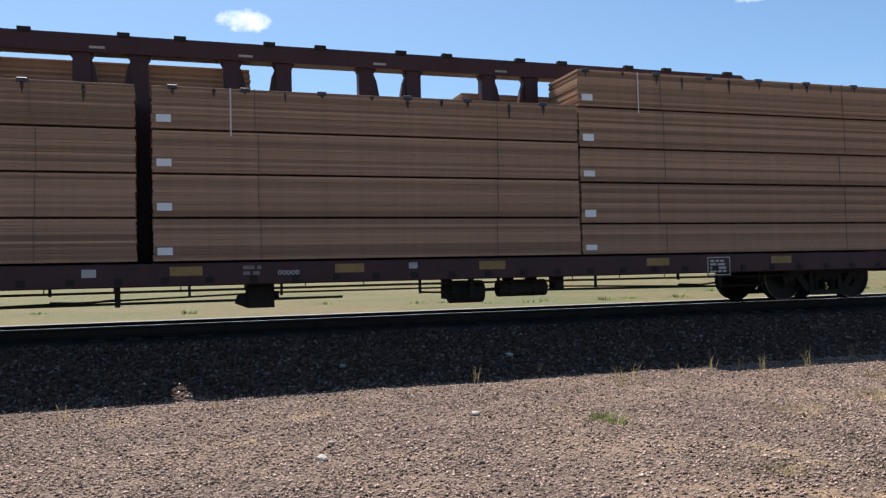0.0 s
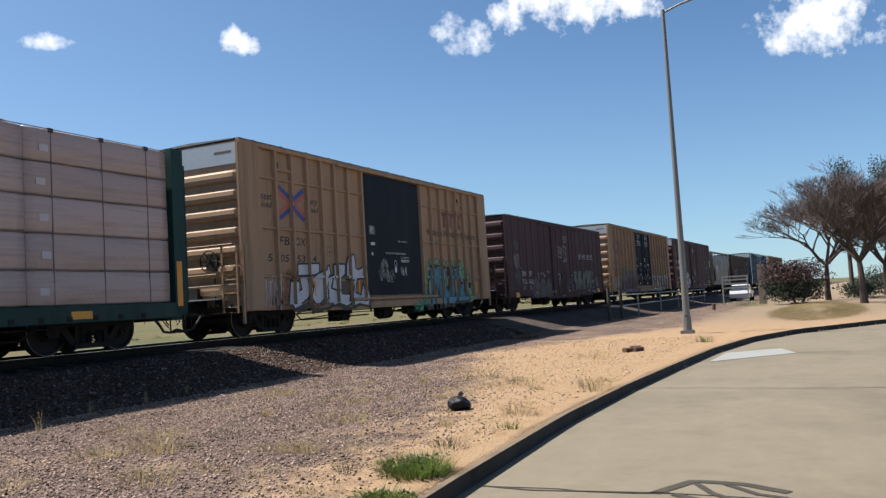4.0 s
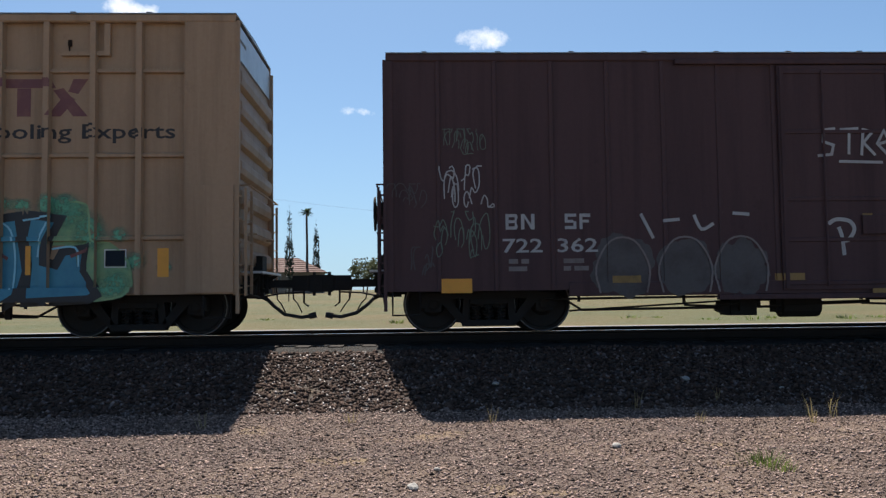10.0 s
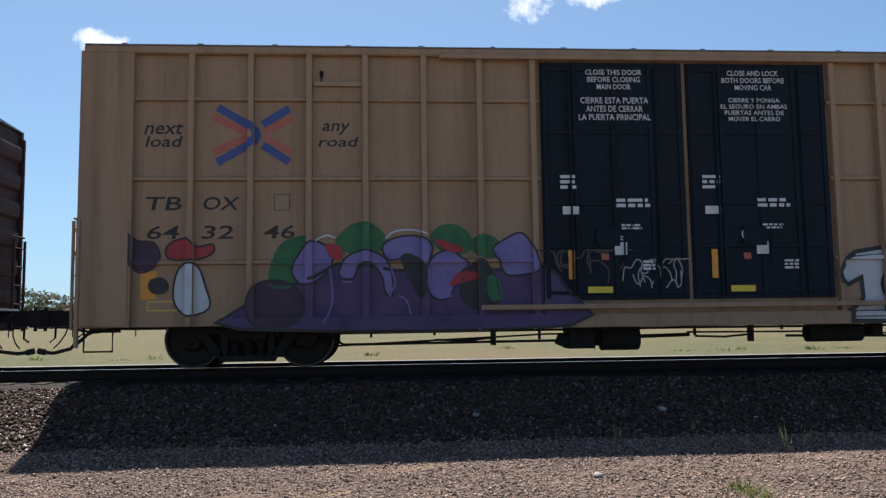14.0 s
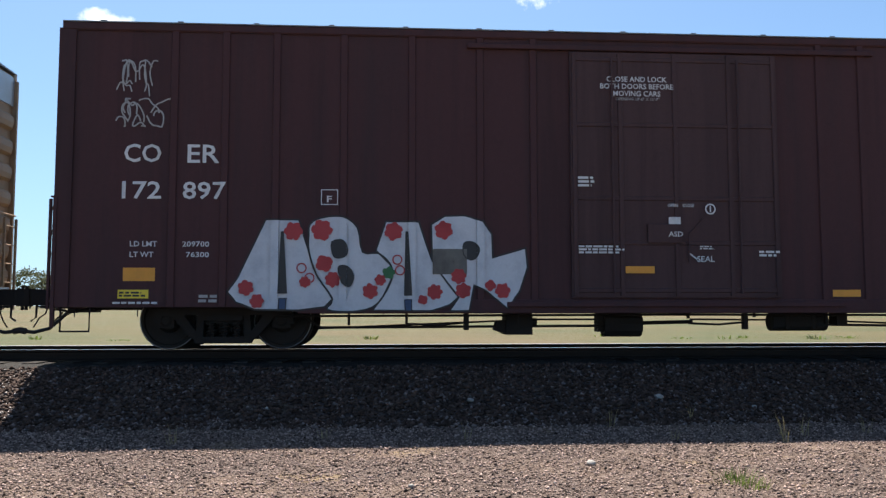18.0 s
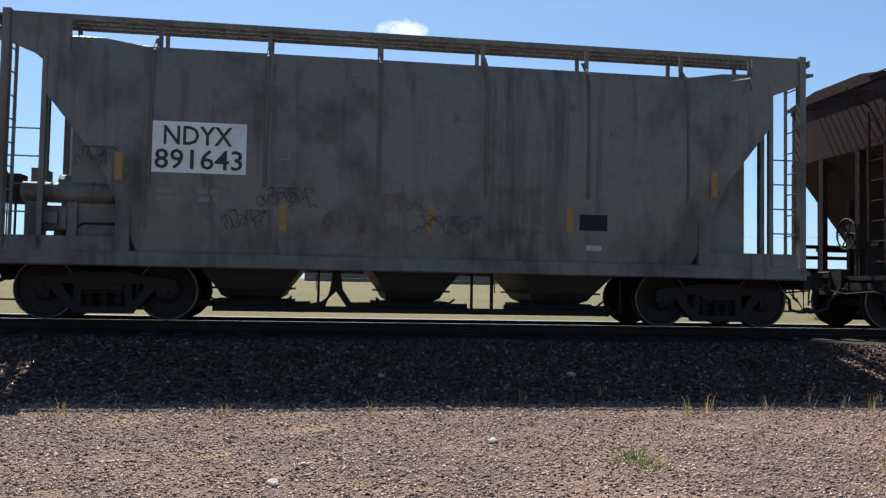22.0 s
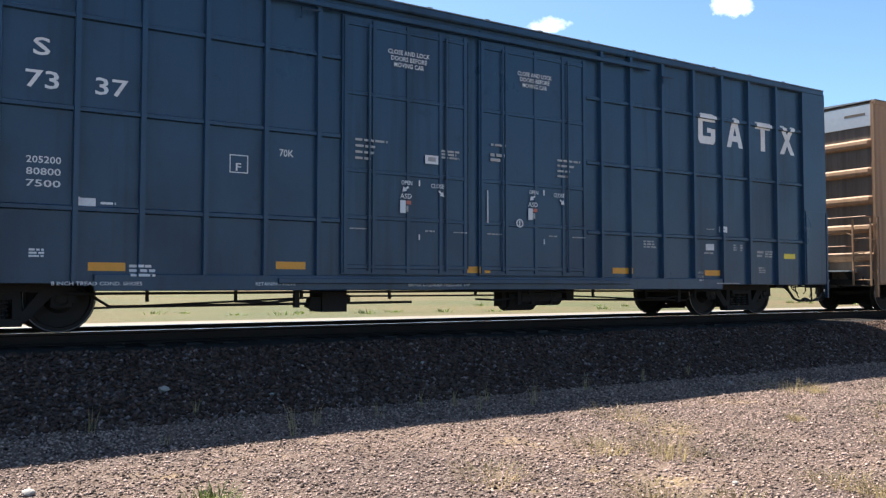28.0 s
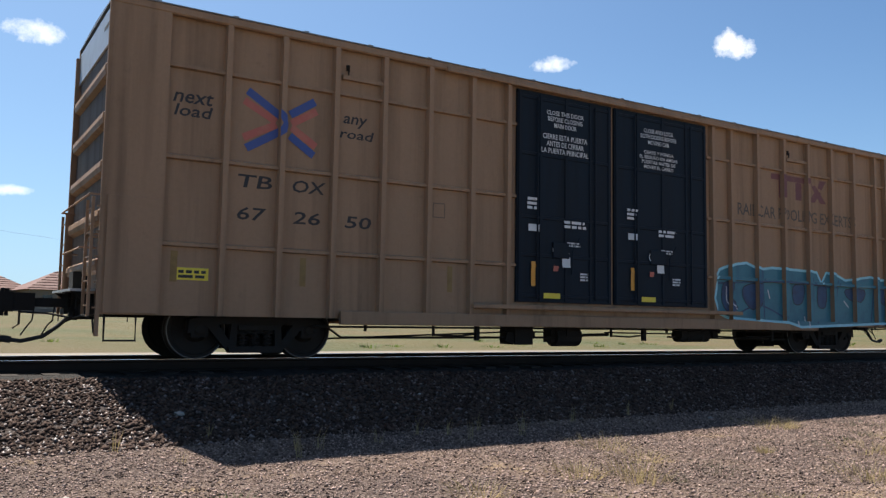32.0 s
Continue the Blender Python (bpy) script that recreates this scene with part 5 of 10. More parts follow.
def spray(car, box, strokes, w, material, name="graffiti", label="", lift=0.004, rounded=True, rim=None, rim_w=0.09, curve=None):
    """Spray-painted strokes; strokes in 0..1 of the box (x0, z0, x1, z1)."""
    x0, z0, x1, z1 = box

    def polys(extra, tiny):
        out = []
        for i, st in enumerate(strokes):
            q = [(x0 + (x1 - x0) * u, z0 + (z1 - z0) * v) for u, v in st]
            q = curve_pts(q) if rounded else [Vector(p) for p in q]
            if extra and len(q) > 1:
                a, b = (q[0] - q[1]).normalized(), (q[-1] - q[-2]).normalized()
                q = [q[0] + a * extra] + q + [q[-1] + b * extra]
            out.append(ribbon(q, w + 2 * extra))
        return out
    layers = []
    if rim:
        for i, ps in enumerate(polys(rim_w, 0)):
            lay(car, flat(ps), lift + i * 0.0012, name + "_outline", M[rim], curve=curve)
    for i, ps in enumerate(polys(0, 0)):
        lay(car, flat(ps), lift + 0.008 + i * 0.0012, name, M[material], label, curve=curve)


def painted_shape(car, material, edge, rounded, layer, pts, w=0.05):
    """One sprayed letter: a filled outline with a darker edge line."""
    if rounded:
        n = len(pts)
        loop = curve_pts([pts[-1]] + pts + [pts[0], pts[1]], 3)[3:-3]
        pts = [tuple(p) for p in loop[:3 * n]]
    lift = 0.006 + 0.0025 * layer
    bm = flat([pts])
    bm.normal_update()
    bmesh.ops.triangulate(bm, faces=bm.faces[:])
    lay(car, bm, lift, "graffiti_letter", M[material])
    ring = [Vector(p) for p in pts] + [Vector(pts[0]), Vector(pts[1])]
    lay(car, flat(ribbon(ring, w)[:-1]), lift + 0.001, "graffiti_edge", M[edge])


def letters(car, text, x0, z0, x1, z1, material, shear=0.0, lift=0.004, curve=None, name="lettering"):
    LETTERS.append((car, text, x0, z0, x1, z1, material, shear, lift, curve, name))


def flush_letters():
    made = []
    for k, item in enumerate(LETTERS):
        cu = bpy.data.curves.new("text", 'FONT')
        cu.body = item[1]
        cu.resolution_u = 2
        cu.offset = 0.012
        made.append(new("text", cu))
    bpy.context.view_layer.update()
    dg = bpy.context.evaluated_depsgraph_get()
    meshes = [bpy.data.meshes.new_from_object(o.evaluated_get(dg)) for o in made]
    for o in made:
        bpy.data.objects.remove(o)
    for (car, text, x0, z0, x1, z1, material, shear, lift, curve, name), me in zip(LETTERS, meshes):
        co = np.array([v.co[:2] for v in me.vertices])
        lo, hi = co.min(0), co.max(0)
        u = (co - lo) / (hi - lo)
        bm = bmesh.new()
        vs = [bm.verts.new((x0 + (x1 - x0) * a + shear * (z1 - z0) * (b - 0.5), 0, z0 + (z1 - z0) * b)) for a, b in u]
        for p in me.polygons:
            try:
                bm.faces.new([vs[i] for i in p.vertices])
            except ValueError:
                pass
        lay(car, bm, lift, name, M[material], "painted words" if len(text) > 4 else "", curve)
        bpy.data.meshes.remove(me)


def bars(car, x0, z0, x1, z1, n, material="white", name="stencil", lift=0.004, seed=0, curve=None):
    """Small stencilled writing, as lines of bars."""
    rng = random.Random(int((x0 + z0) * 977) + seed)
    h = (z1 - z0) / n
    polys = []
    for k in range(n):
        za = z1 - (k + 0.85) * h
        x = x0
        end = x1 - rng.uniform(0, 0.25) * (x1 - x0)
        while x < end:
            wd = min(rng.uniform(1.2, 4.5) * h * 0.7, end - x)
            polys.append([(x, za), (x + wd, za), (x + wd, za + h * 0.62), (x, za + h * 0.62)])
            x += wd + h * 0.45
    return lay(car, flat(polys), lift, name, M[material], curve=curve)


def plate(car, x0, z0, x1, z1, material, name="reflector", label="", lift=0.004, curve=None):
    return lay(car, flat([[(x0, z0), (x1, z0), (x1, z1), (x0, z1)]]), lift, name, M[material], label, curve)


def frame_box(car, x0, z0, x1, z1, w, material, name="stencil_frame", curve=None):
    polys = [[(x0, z0), (x1, z0), (x1, z0 + w), (x0, z0 + w)], [(x0, z1 - w), (x1, z1 - w), (x1, z1), (x0, z1)],
             [(x0, z0 + w), (x0 + w, z0 + w), (x0 + w, z1 - w), (x0, z1 - w)], [(x1 - w, z0 + w), (x1, z0 + w), (x1, z1 - w), (x1 - w, z1 - w)]]
    return lay(car, flat(polys), 0.004, name, M[material], curve=curve)


def crossing_mark(car, x0, z0, x1, z1):
    """Two crossing-tie shapes side by side, blue and red chevrons."""
    def P(u, v):
        return (x0 + (x1 - x0) * u, z0 + (z1 - z0) * v)
    w = (x1 - x0) * 0.10
    blue = ribbon(curve_pts([P(0.07, 0.95), P(0.40, 0.70), P(0.52, 0.60), P(0.56, 0.5), P(0.52, 0.40), P(0.40, 0.30), P(0.07, 0.05)]), w)
    blue = blue + ribbon([P(0.63, 0.67), P(0.96, 0.94)], w) + ribbon([P(0.63, 0.33), P(0.96, 0.06)], w)
    red = ribbon([P(0.03, 0.79), P(0.45, 0.525)], w * 0.95) + ribbon([P(0.03, 0.21), P(0.45, 0.475)], w * 0.95)
    red = red + ribbon([P(0.65, 0.53), P(0.99, 0.79)], w * 0.95) + ribbon([P(0.65, 0.47), P(0.99, 0.21)], w * 0.95)
    lay(car, flat(blue), 0.005, "crossed_mark", M["logo_blue"], "blue and red crossed chevrons, faded")
    lay(car, flat(red), 0.004, "crossed_mark", M["logo_red"])


def maker_mark(car, x0, z0, x1, z1, material="logo_wine"):
    """A broad three-piece mark: two T shapes and a cross, as plain bars."""
    def P(u, v):
        return (x0 + (x1 - x0) * u, z0 + (z1 - z0) * v)
    q = [[P(0.0, 0.76), P(0.74, 0.76), P(0.70, 1.0), P(0.0, 1.0)], [P(0.13, 0.0), P(0.24, 0.0), P(0.24, 0.75), P(0.13, 0.75)], [P(0.43, 0.0), P(0.54, 0.0), P(0.54, 0.75), P(0.43, 0.75)],
         [P(0.67, 0.0), P(0.78, 0.0), P(0.90, 0.45), P(0.82, 0.62)], [P(0.88, 0.0), P(1.0, 0.0), P(0.80, 0.76), P(0.72, 0.70)], [P(0.84, 0.66), P(0.92, 0.60), P(1.0, 1.0), P(0.88, 1.0)]]
    lay(car, flat(q), 0.004, "owner_mark", M[material], "faded wine-red owner mark of plain bars")


def block_mark(car, x0, z0, x1, z1, kind, material, cut=0.0):
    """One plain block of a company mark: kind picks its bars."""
    def P(u, v):
        return (x0 + (x1 - x0) * u + cut * (z1 - z0) * v, z0 + (z1 - z0) * v)
    t = 0.26
    sets = {
        "ring": [[(0, 0.12), (0.12, 0), (0.88, 0), (1, 0.12), (1, t), (0, t)], [(0, t), (t, t), (t, 1 - t), (0, 1 - t)], [(0, 1 - t), (1, 1 - t), (1, 0.88), (0.88, 1), (0.12, 1), (0, 0.88)], [(1 - t, t), (1, t), (1, 0.52), (1 - t, 0.52)], [(0.52, 0.38), (0.74, 0.38), (0.74, 0.54), (0.52, 0.54)]],
        "wedge": [[(0, 0), (t, 0), (0.62, 1), (0.38, 1)], [(1 - t, 0), (1, 0), (0.62, 1), (0.42, 0.9)], [(0.25, 0.2), (0.75, 0.2), (0.68, 0.4), (0.32, 0.4)]],
        "tee": [[(0, 0.76), (1, 0.76), (1, 1), (0, 1)], [(0.36, 0), (0.64, 0), (0.64, 0.76), (0.36, 0.76)]],
        "cross": [[(0, 0), (0.28, 0), (1, 1), (0.72, 1)], [(0.72, 0), (1, 0), (0.55, 0.62), (0.42, 0.42)], [(0, 1), (0.28, 1), (0.55, 0.62), (0.42, 0.42)]],
        "double": [[(0, 0), (0.25, 0), (0.25, 1), (0, 1)], [(0.25, 0), (0.9, 0), (1, 0.2), (0.25, 0.2)], [(0.25, 0.42), (0.9, 0.42), (0.9, 0.6), (0.25, 0.6)], [(0.25, 0.8), (1, 0.8), (0.9, 1), (0.25, 1)], [(0.75, 0.2), (1, 0.2), (0.9, 0.42), (0.75, 0.42)], [(0.75, 0.6), (0.9, 0.6), (1, 0.8), (0.75, 0.8)]],
        "slant": [[(0, 0), (0.25, 0), (0.25, 1), (0, 1)], [(0.25, 0.75), (0.75, 0.0), (0.75, 0.35), (0.25, 1.0)], [(0.75, 0), (1, 0), (1, 1), (0.75, 1)]],
        "snake": [[(0, 0), (1, 0), (1, 0.2), (0, 0.2)], [(0.75, 0.2), (1, 0.2), (1, 0.5), (0.75, 0.5)], [(0, 0.42), (0.75, 0.42), (0.75, 0.6), (0, 0.6)], [(0, 0.6), (0.25, 0.6), (0.25, 0.8), (0, 0.8)], [(0, 0.8), (1, 0.8), (1, 1), (0, 1)]],
        "comb": [[(0, 0), (0.27, 0), (0.27, 1), (0, 1)], [(0.27, 0.78), (1, 0.78), (1, 1), (0.27, 1)], [(0.27, 0.42), (0.85, 0.42), (0.85, 0.6), (0.27, 0.6)]],
    }
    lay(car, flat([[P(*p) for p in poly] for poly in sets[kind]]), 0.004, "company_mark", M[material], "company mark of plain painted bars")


def blobs(car, items, material, name="graffiti_cloud", lift=0.003):
    for i, (x, z, r) in enumerate(items):
        rng = random.Random(int(x * 100))
        n, lobes, turn = 48, rng.randint(4, 7), rng.uniform(0, 6)
        poly = []
        for k in range(n):
            a = 2 * math.pi * k / n
            q = r * (0.88 + 0.24 * abs(math.sin(a * lobes / 2 + turn)) + rng.uniform(-0.06, 0.06))
            poly.append((x + q * math.cos(a), z + q * math.sin(a)))
        lay(car, flat([poly]), lift + i * 0.0003, name, M[material])


def mist(car, x, z, rx, rz, material, lift=0.0035):
    """A soft cloud of sprayed paint that thins towards its edge."""
    n = 20
    lay(car, flat([[(x + rx * math.cos(2 * math.pi * k / n), z + rz * math.sin(2 * math.pi * k / n)) for k in range(n)]]), lift + 0.0001 * (int(x * 37) % 9), "graffiti_cloud", M[material])


def scribble(car, box, n, w, material, seed, name="graffiti_tag", curve=None):
    """A quick spray-can scrawl: thin looping strokes that spell nothing."""
    rng = random.Random(seed)
    strokes = []
    for k in [i / 2 for i in range(2 * n + 1)]:
        a = rng.uniform(0.6, 2.4)
        p = [(k + rng.uniform(-0.2, 0.3)) / n * 0.9, rng.uniform(0.0, 0.5)]
        st = [tuple(p)]
        turn = rng.choice((-1, 1)) * rng.uniform(0.5, 1.4)
        for q in range(rng.randint(4, 7)):
            step = rng.uniform(0.22, 0.5)
            p = [p[0] + math.cos(a) * step / max(2.2, n * 0.8), min(1.05, max(-0.05, p[1] + math.sin(a) * step))]
            st.append(tuple(p))
            a += turn * rng.uniform(0.6, 1.3)
            if rng.random() < 0.35:
                turn = -turn
        strokes.append(st)
    spray(car, box, strokes, w * 0.5, material, name, lift=0.003, curve=curve)


def stake_pocket(car, x0, z0, x1, z1, material):
    """A raised bracket plate with a dark slot under the roof edge."""
    y = RELIEF[car.name]["y"]
    b = part("bracket", Geo().box(x0, x1, y - 0.075, y - 0.002, z0, z0 + 0.07).box(x1 - 0.09, x1, y - 0.075, y - 0.002, z0 + 0.07, z1), M[material], car)
    part("bracket_slot", Geo().box(x0 + 0.08, x0 + 0.14, y - 0.02, y - 0.003, z0 + 0.16, z0 + 0.26).tube([(x0 + 0.11, y - 0.03, z0 + 0.07), (x0 + 0.11, y - 0.05, z0 + 0.2)], 0.012, 5), M["rail_side"], b)


# ---------- tan boxcar with one black door ----------
fb = boxcar("boxcar_tan_single_door", "faded tan ribbed boxcar with one black door and white and turquoise graffiti", -12.63, 15.73, 4.98, "tan",
            [1.49, 2.21, 2.93, 3.64, 4.33, 5.05, 5.88, 9.88, 10.71, 11.44, 12.15, 12.85, 13.55, 14.25], [4.11, 2.80, 1.53], 0.11, 0.11,
            [(0.0, 0.79), (14.94, 15.73)], [(6.0, 9.75, 0.95, 4.80, "")], "door_black", 1.70, 14.10, end_top="galvanised", n_end=7)
for xa in (1.49, 13.0):
    stake_pocket(fb, xa + 0.06, 4.34, xa + 0.80, 4.84, "tan")
crossing_mark(fb, 1.60, 3.03, 2.87, 3.99)
letters(fb, "next", 0.93, 3.53, 1.39, 3.70, "black", 0.25)
letters(fb, "load", 0.95, 3.33, 1.37, 3.50, "black", 0.25)
letters(fb, "any", 3.12, 3.53, 3.48, 3.70, "black", 0.25)
letters(fb, "road", 3.06, 3.35, 3.50, 3.50, "black", 0.25)
letters(fb, "FB", 1.65, 2.37, 2.10, 2.60, "black", 0.2)
letters(fb, "OX", 2.35, 2.37, 2.83, 2.60, "black", 0.2)
for s, a, b in (("5", 1.13, 1.32), ("05", 1.65, 2.04), ("53", 2.40, 2.79), ("4", 3.14, 3.33)):
    letters(fb, s, a, 1.92, b, 2.12, "black", 0.2)
frame_box(fb, 3.89, 2.13, 4.15, 2.38, 0.012, "faint_black")
letters(fb, "F", 3.98, 2.18, 4.06, 2.28, "faint_black")
maker_mark(fb, 11.57, 3.41, 13.45, 3.99)
letters(fb, "Railcar Pooling Experts", 10.41, 2.99, 14.78, 3.29, "black")
frame_box(fb, 0.14, 0.87, 0.74, 2.32, 0.02, "faint_black")
plate(fb, 0.30, 1.05, 0.44, 1.15, "dim_white", "small_label")
for k in range(5):
    plate(fb, 6.25 + 0.62 * k * 1.2, 1.0, 6.28 + 0.62 * k * 1.2, 4.75, "frame", "door_seam", lift=0.003)
for z in (1.9, 3.2):
    plate(fb, 6.05, z, 9.70, z + 0.02, "frame", "door_seam", lift=0.0035)
frame_box(fb, 6.25, 2.90, 6.58, 3.15, 0.012, "white")
bars(fb, 6.29, 2.93, 6.54, 3.12, 3, "white")
letters(fb, "OPENING W 12'-0\" H 12'-4\"", 8.08, 2.70, 8.77, 2.76, "white")
letters(fb, "CLOSE AND LOCK DOORS BEFORE MOVING CAR", 7.24, 2.28, 8.60, 2.345, "white")
letters(fb, "DO NOT LUBE DOORS", 8.25, 2.15, 8.85, 2.21, "white")
bars(fb, 8.25, 2.02, 8.93, 2.12, 2, "white")
plate(fb, 6.30, 2.54, 6.55, 2.63, "white", "door_label")
plate(fb, 6.33, 2.22, 6.42, 2.31, "white", "door_label")
lay(fb, flat(ribbon(curve_pts([(7.84 + 0.09 * math.cos(a), 1.98 + 0.09 * math.sin(a)) for a in [k * 0.5236 for k in range(13)]], 2), 0.02)), 0.004, "door_symbol", M["white"])
plate(fb, 7.79, 1.68, 7.93, 1.86, "white", "door_label")
scribble(fb, (6.88, 1.75, 7.35, 2.08), 5, 0.03, "dim_white", 4)
scribble(fb, (6.84, 1.38, 7.60, 1.72), 6, 0.035, "dim_white", 9)
scribble(fb, (8.22, 1.60, 8.62, 1.85), 5, 0.02, "white", 2)
scribble(fb, (0.95, 0.72, 1.50, 1.50), 5, 0.028, "spray_white", 6)
# white block graffiti, black edge
painted_shape(fb, "spray_white", "spray_black", 0, 3, [(2.24, 1.87), (3.44, 1.91), (3.43, 1.58), (2.25, 1.54)])
painted_shape(fb, "spray_white", "spray_black", 0, 4, [(2.44, 1.53), (2.83, 1.53), (2.94, 1.13), (2.84, 0.94), (2.41, 0.75), (2.02, 0.65), (1.92, 0.76), (2.03, 1.41), (2.28, 1.4), (2.28, 1.09), (2.53, 1.18)])
painted_shape(fb, "spray_white", "spray_black", 0, 5, [(2.84, 0.94), (3.07, 1.54), (3.49, 1.66), (3.94, 1.87), (4.01, 1.59), (3.76, 1.51), (3.63, 1.22), (3.67, 0.93), (3.35, 0.74), (2.94, 0.82)])
painted_shape(fb, "spray_white", "spray_black", 0, 6, [(3.76, 1.51), (4.16, 1.59), (3.98, 1.22), (4.37, 1.11), (4.37, 1.04), (5.0, 1.01), (4.95, 0.79), (4.64, 0.65), (4.17, 0.75), (3.92, 0.68), (3.65, 0.93)])
painted_shape(fb, "spray_white", "spray_black", 0, 7, [(4.17, 1.9), (4.8, 1.91), (4.75, 1.58), (4.38, 1.49), (4.36, 1.12), (4.0, 1.2), (4.16, 1.59)])
painted_shape(fb, "spray_white", "spray_black", 0, 8, [(4.95, 2.1), (5.16, 2.28), (5.34, 2.18), (5.38, 1.8), (5.51, 1.75), (5.86, 1.85), (5.76, 1.48), (5.42, 1.46), (5.28, 1.06), (5.61, 0.98), (5.75, 1.33), (5.82, 1.2), (5.97, 0.9), (5.83, 0.63), (5.27, 0.71), (5.02, 0.64), (4.98, 1.01), (5.14, 1.41), (4.81, 1.46), (4.85, 1.9)])
spray(fb, (2.0, 0.55, 6.0, 0.80), [[(0.0, 0.35), (0.10, 0.15), (0.18, 0.8), (0.26, 0.2), (0.40, 0.25), (0.52, 0.9), (0.60, 0.3), (0.72, 0.1), (0.84, 0.6), (1.0, 0.2)]], 0.10, "spray_black", "graffiti_shadow")
plate(fb, 3.10, 0.98, 3.20, 1.42, "reflector", "reflector", lift=0.026)
plate(fb, 5.49, 0.98, 5.58, 1.42, "reflector", "reflector", lift=0.026)
plate(fb, 4.45, 1.02, 4.98, 1.40, "faint_black", "worn_panel", lift=0.026)
# turquoise graffiti with mint cloud
painted_shape(fb, "spray_blue", "spray_black", 0, 0, [(10.22, 0.44), (10.38, 1.47), (10.53, 1.91), (10.77, 1.94), (10.89, 1.53), (10.98, 1.91), (11.48, 1.9), (11.47, 1.34), (11.63, 0.46), (11.21, 0.44), (11.17, 1.2), (11.06, 0.83), (10.83, 0.82), (10.72, 1.25), (10.59, 0.83), (10.67, 0.44)], 0.13)
painted_shape(fb, "spray_blue", "spray_black", 0, 1, [(11.54, 1.87), (11.98, 1.86), (11.88, 1.52), (11.81, 1.17), (11.92, 1.07), (12.07, 1.2), (12.07, 1.83), (12.43, 1.88), (12.56, 1.03), (12.45, 0.64), (12.15, 0.46), (11.69, 0.51), (11.52, 1.26)], 0.13)
painted_shape(fb, "spray_blue", "spray_black", 0, 2, [(12.57, 1.9), (13.06, 1.83), (12.89, 1.49), (12.83, 1.18), (12.99, 1.13), (13.1, 1.33), (13.46, 1.38), (13.42, 1.04), (13.65, 0.67), (13.53, 0.6), (12.54, 0.56), (12.58, 1.15), (12.51, 1.58)], 0.13)
painted_shape(fb, "spray_lime", "spray_lime", 1, -2, [(12.76, 1.47), (12.91, 1.91), (13.19, 2.09), (13.5, 1.99), (13.55, 1.5), (13.8, 1.45), (14.07, 1.17), (14.12, 0.72), (13.76, 0.59), (13.45, 0.64), (13.33, 1.1), (13.25, 1.42)], 0.03)
lay(fb, flat(ribbon(curve_pts([(11.05, 1.86), (11.36, 1.88), (11.42, 1.51), (11.46, 1.16), (11.56, 0.88)]), 0.03)), 0.022, "graffiti_line", M["spray_sky"])
lay(fb, flat(ribbon(curve_pts([(11.62, 1.83), (11.85, 1.81), (11.7, 1.5), (11.71, 1.15)]), 0.03)), 0.022, "graffiti_line", M["spray_sky"])
lay(fb, flat(ribbon(curve_pts([(12.1, 1.82), (12.32, 1.66), (12.4, 1.22), (12.37, 0.76)]), 0.03)), 0.022, "graffiti_line", M["spray_sky"])
lay(fb, flat(ribbon(curve_pts([(12.5, 1.81), (12.91, 1.87)]), 0.03)), 0.022, "graffiti_line", M["spray_sky"])
lay(fb, flat(ribbon(curve_pts([(12.9, 1.77), (12.76, 1.47), (12.73, 1.25)]), 0.03)), 0.022, "graffiti_line", M["spray_sky"])
lay(fb, flat(ribbon(curve_pts([(12.94, 1.37), (13.29, 1.39), (13.34, 1.1)]), 0.03)), 0.022, "graffiti_line", M["spray_sky"])
lay(fb, flat(ribbon(curve_pts([(10.84, 1.88), (10.75, 1.57)]), 0.03)), 0.022, "graffiti_line", M["spray_sky"])
lay(fb, flat(ribbon(curve_pts([(10.36, 1.83), (10.58, 1.86)]), 0.03)), 0.022, "graffiti_line", M["spray_sky"])
painted_shape(fb, "spray_black", "spray_black", 1, 4, [(11.81, 1.69), (12.03, 1.74), (12.03, 1.27), (11.91, 1.08), (11.76, 1.13), (11.72, 1.41)], 0.02)
painted_shape(fb, "spray_lime", "spray_lime", 1, 5, [(11.82, 1.54), (11.92, 1.56), (11.92, 1.25), (11.81, 1.22)], 0.01)
for gx, gz, ga, gb in ((13.18, 1.95, 0.3, 0.3), (12.91, 2.05, 0.25, 0.2), (13.94, 1.58, 0.16, 0.14), (14.16, 1.17, 0.22, 0.16), (14.62, 1.08, 0.14, 0.1), (13.87, 0.82, 0.3, 0.25), (13.49, 1.63, 0.3, 0.35), (12.11, 2.06, 0.3, 0.14), (11.58, 2.07, 0.35, 0.14), (11.06, 2.12, 0.3, 0.16), (10.63, 2.04, 0.35, 0.2), (10.23, 1.54, 0.3, 0.3), (10.01, 1.11, 0.35, 0.3), (9.83, 0.69, 0.35, 0.25), (9.57, 0.53, 0.4, 0.25), (10.11, 1.97, 0.2, 0.2), (9.24, 0.54, 0.3, 0.2), (10.34, 0.85, 0.25, 0.3), (12.46, 2.05, 0.2, 0.12), (13.09, 2.04, 0.2, 0.2)):
    mist(fb, gx, gz, ga, gb, "mist_mint")
spray(fb, (10.2, 0.5, 13.8, 1.95), [[(0.38, 0.86), (0.46, 0.84)], [(0.20, 0.42), (0.26, 0.40)], [(0.24, 0.30), (0.27, 0.55)], [(0.84, 0.52), (0.92, 0.60)], [(0.55, 0.55), (0.58, 0.50)]], 0.05, "logo_wine", "graffiti_smudge", lift=0.019)
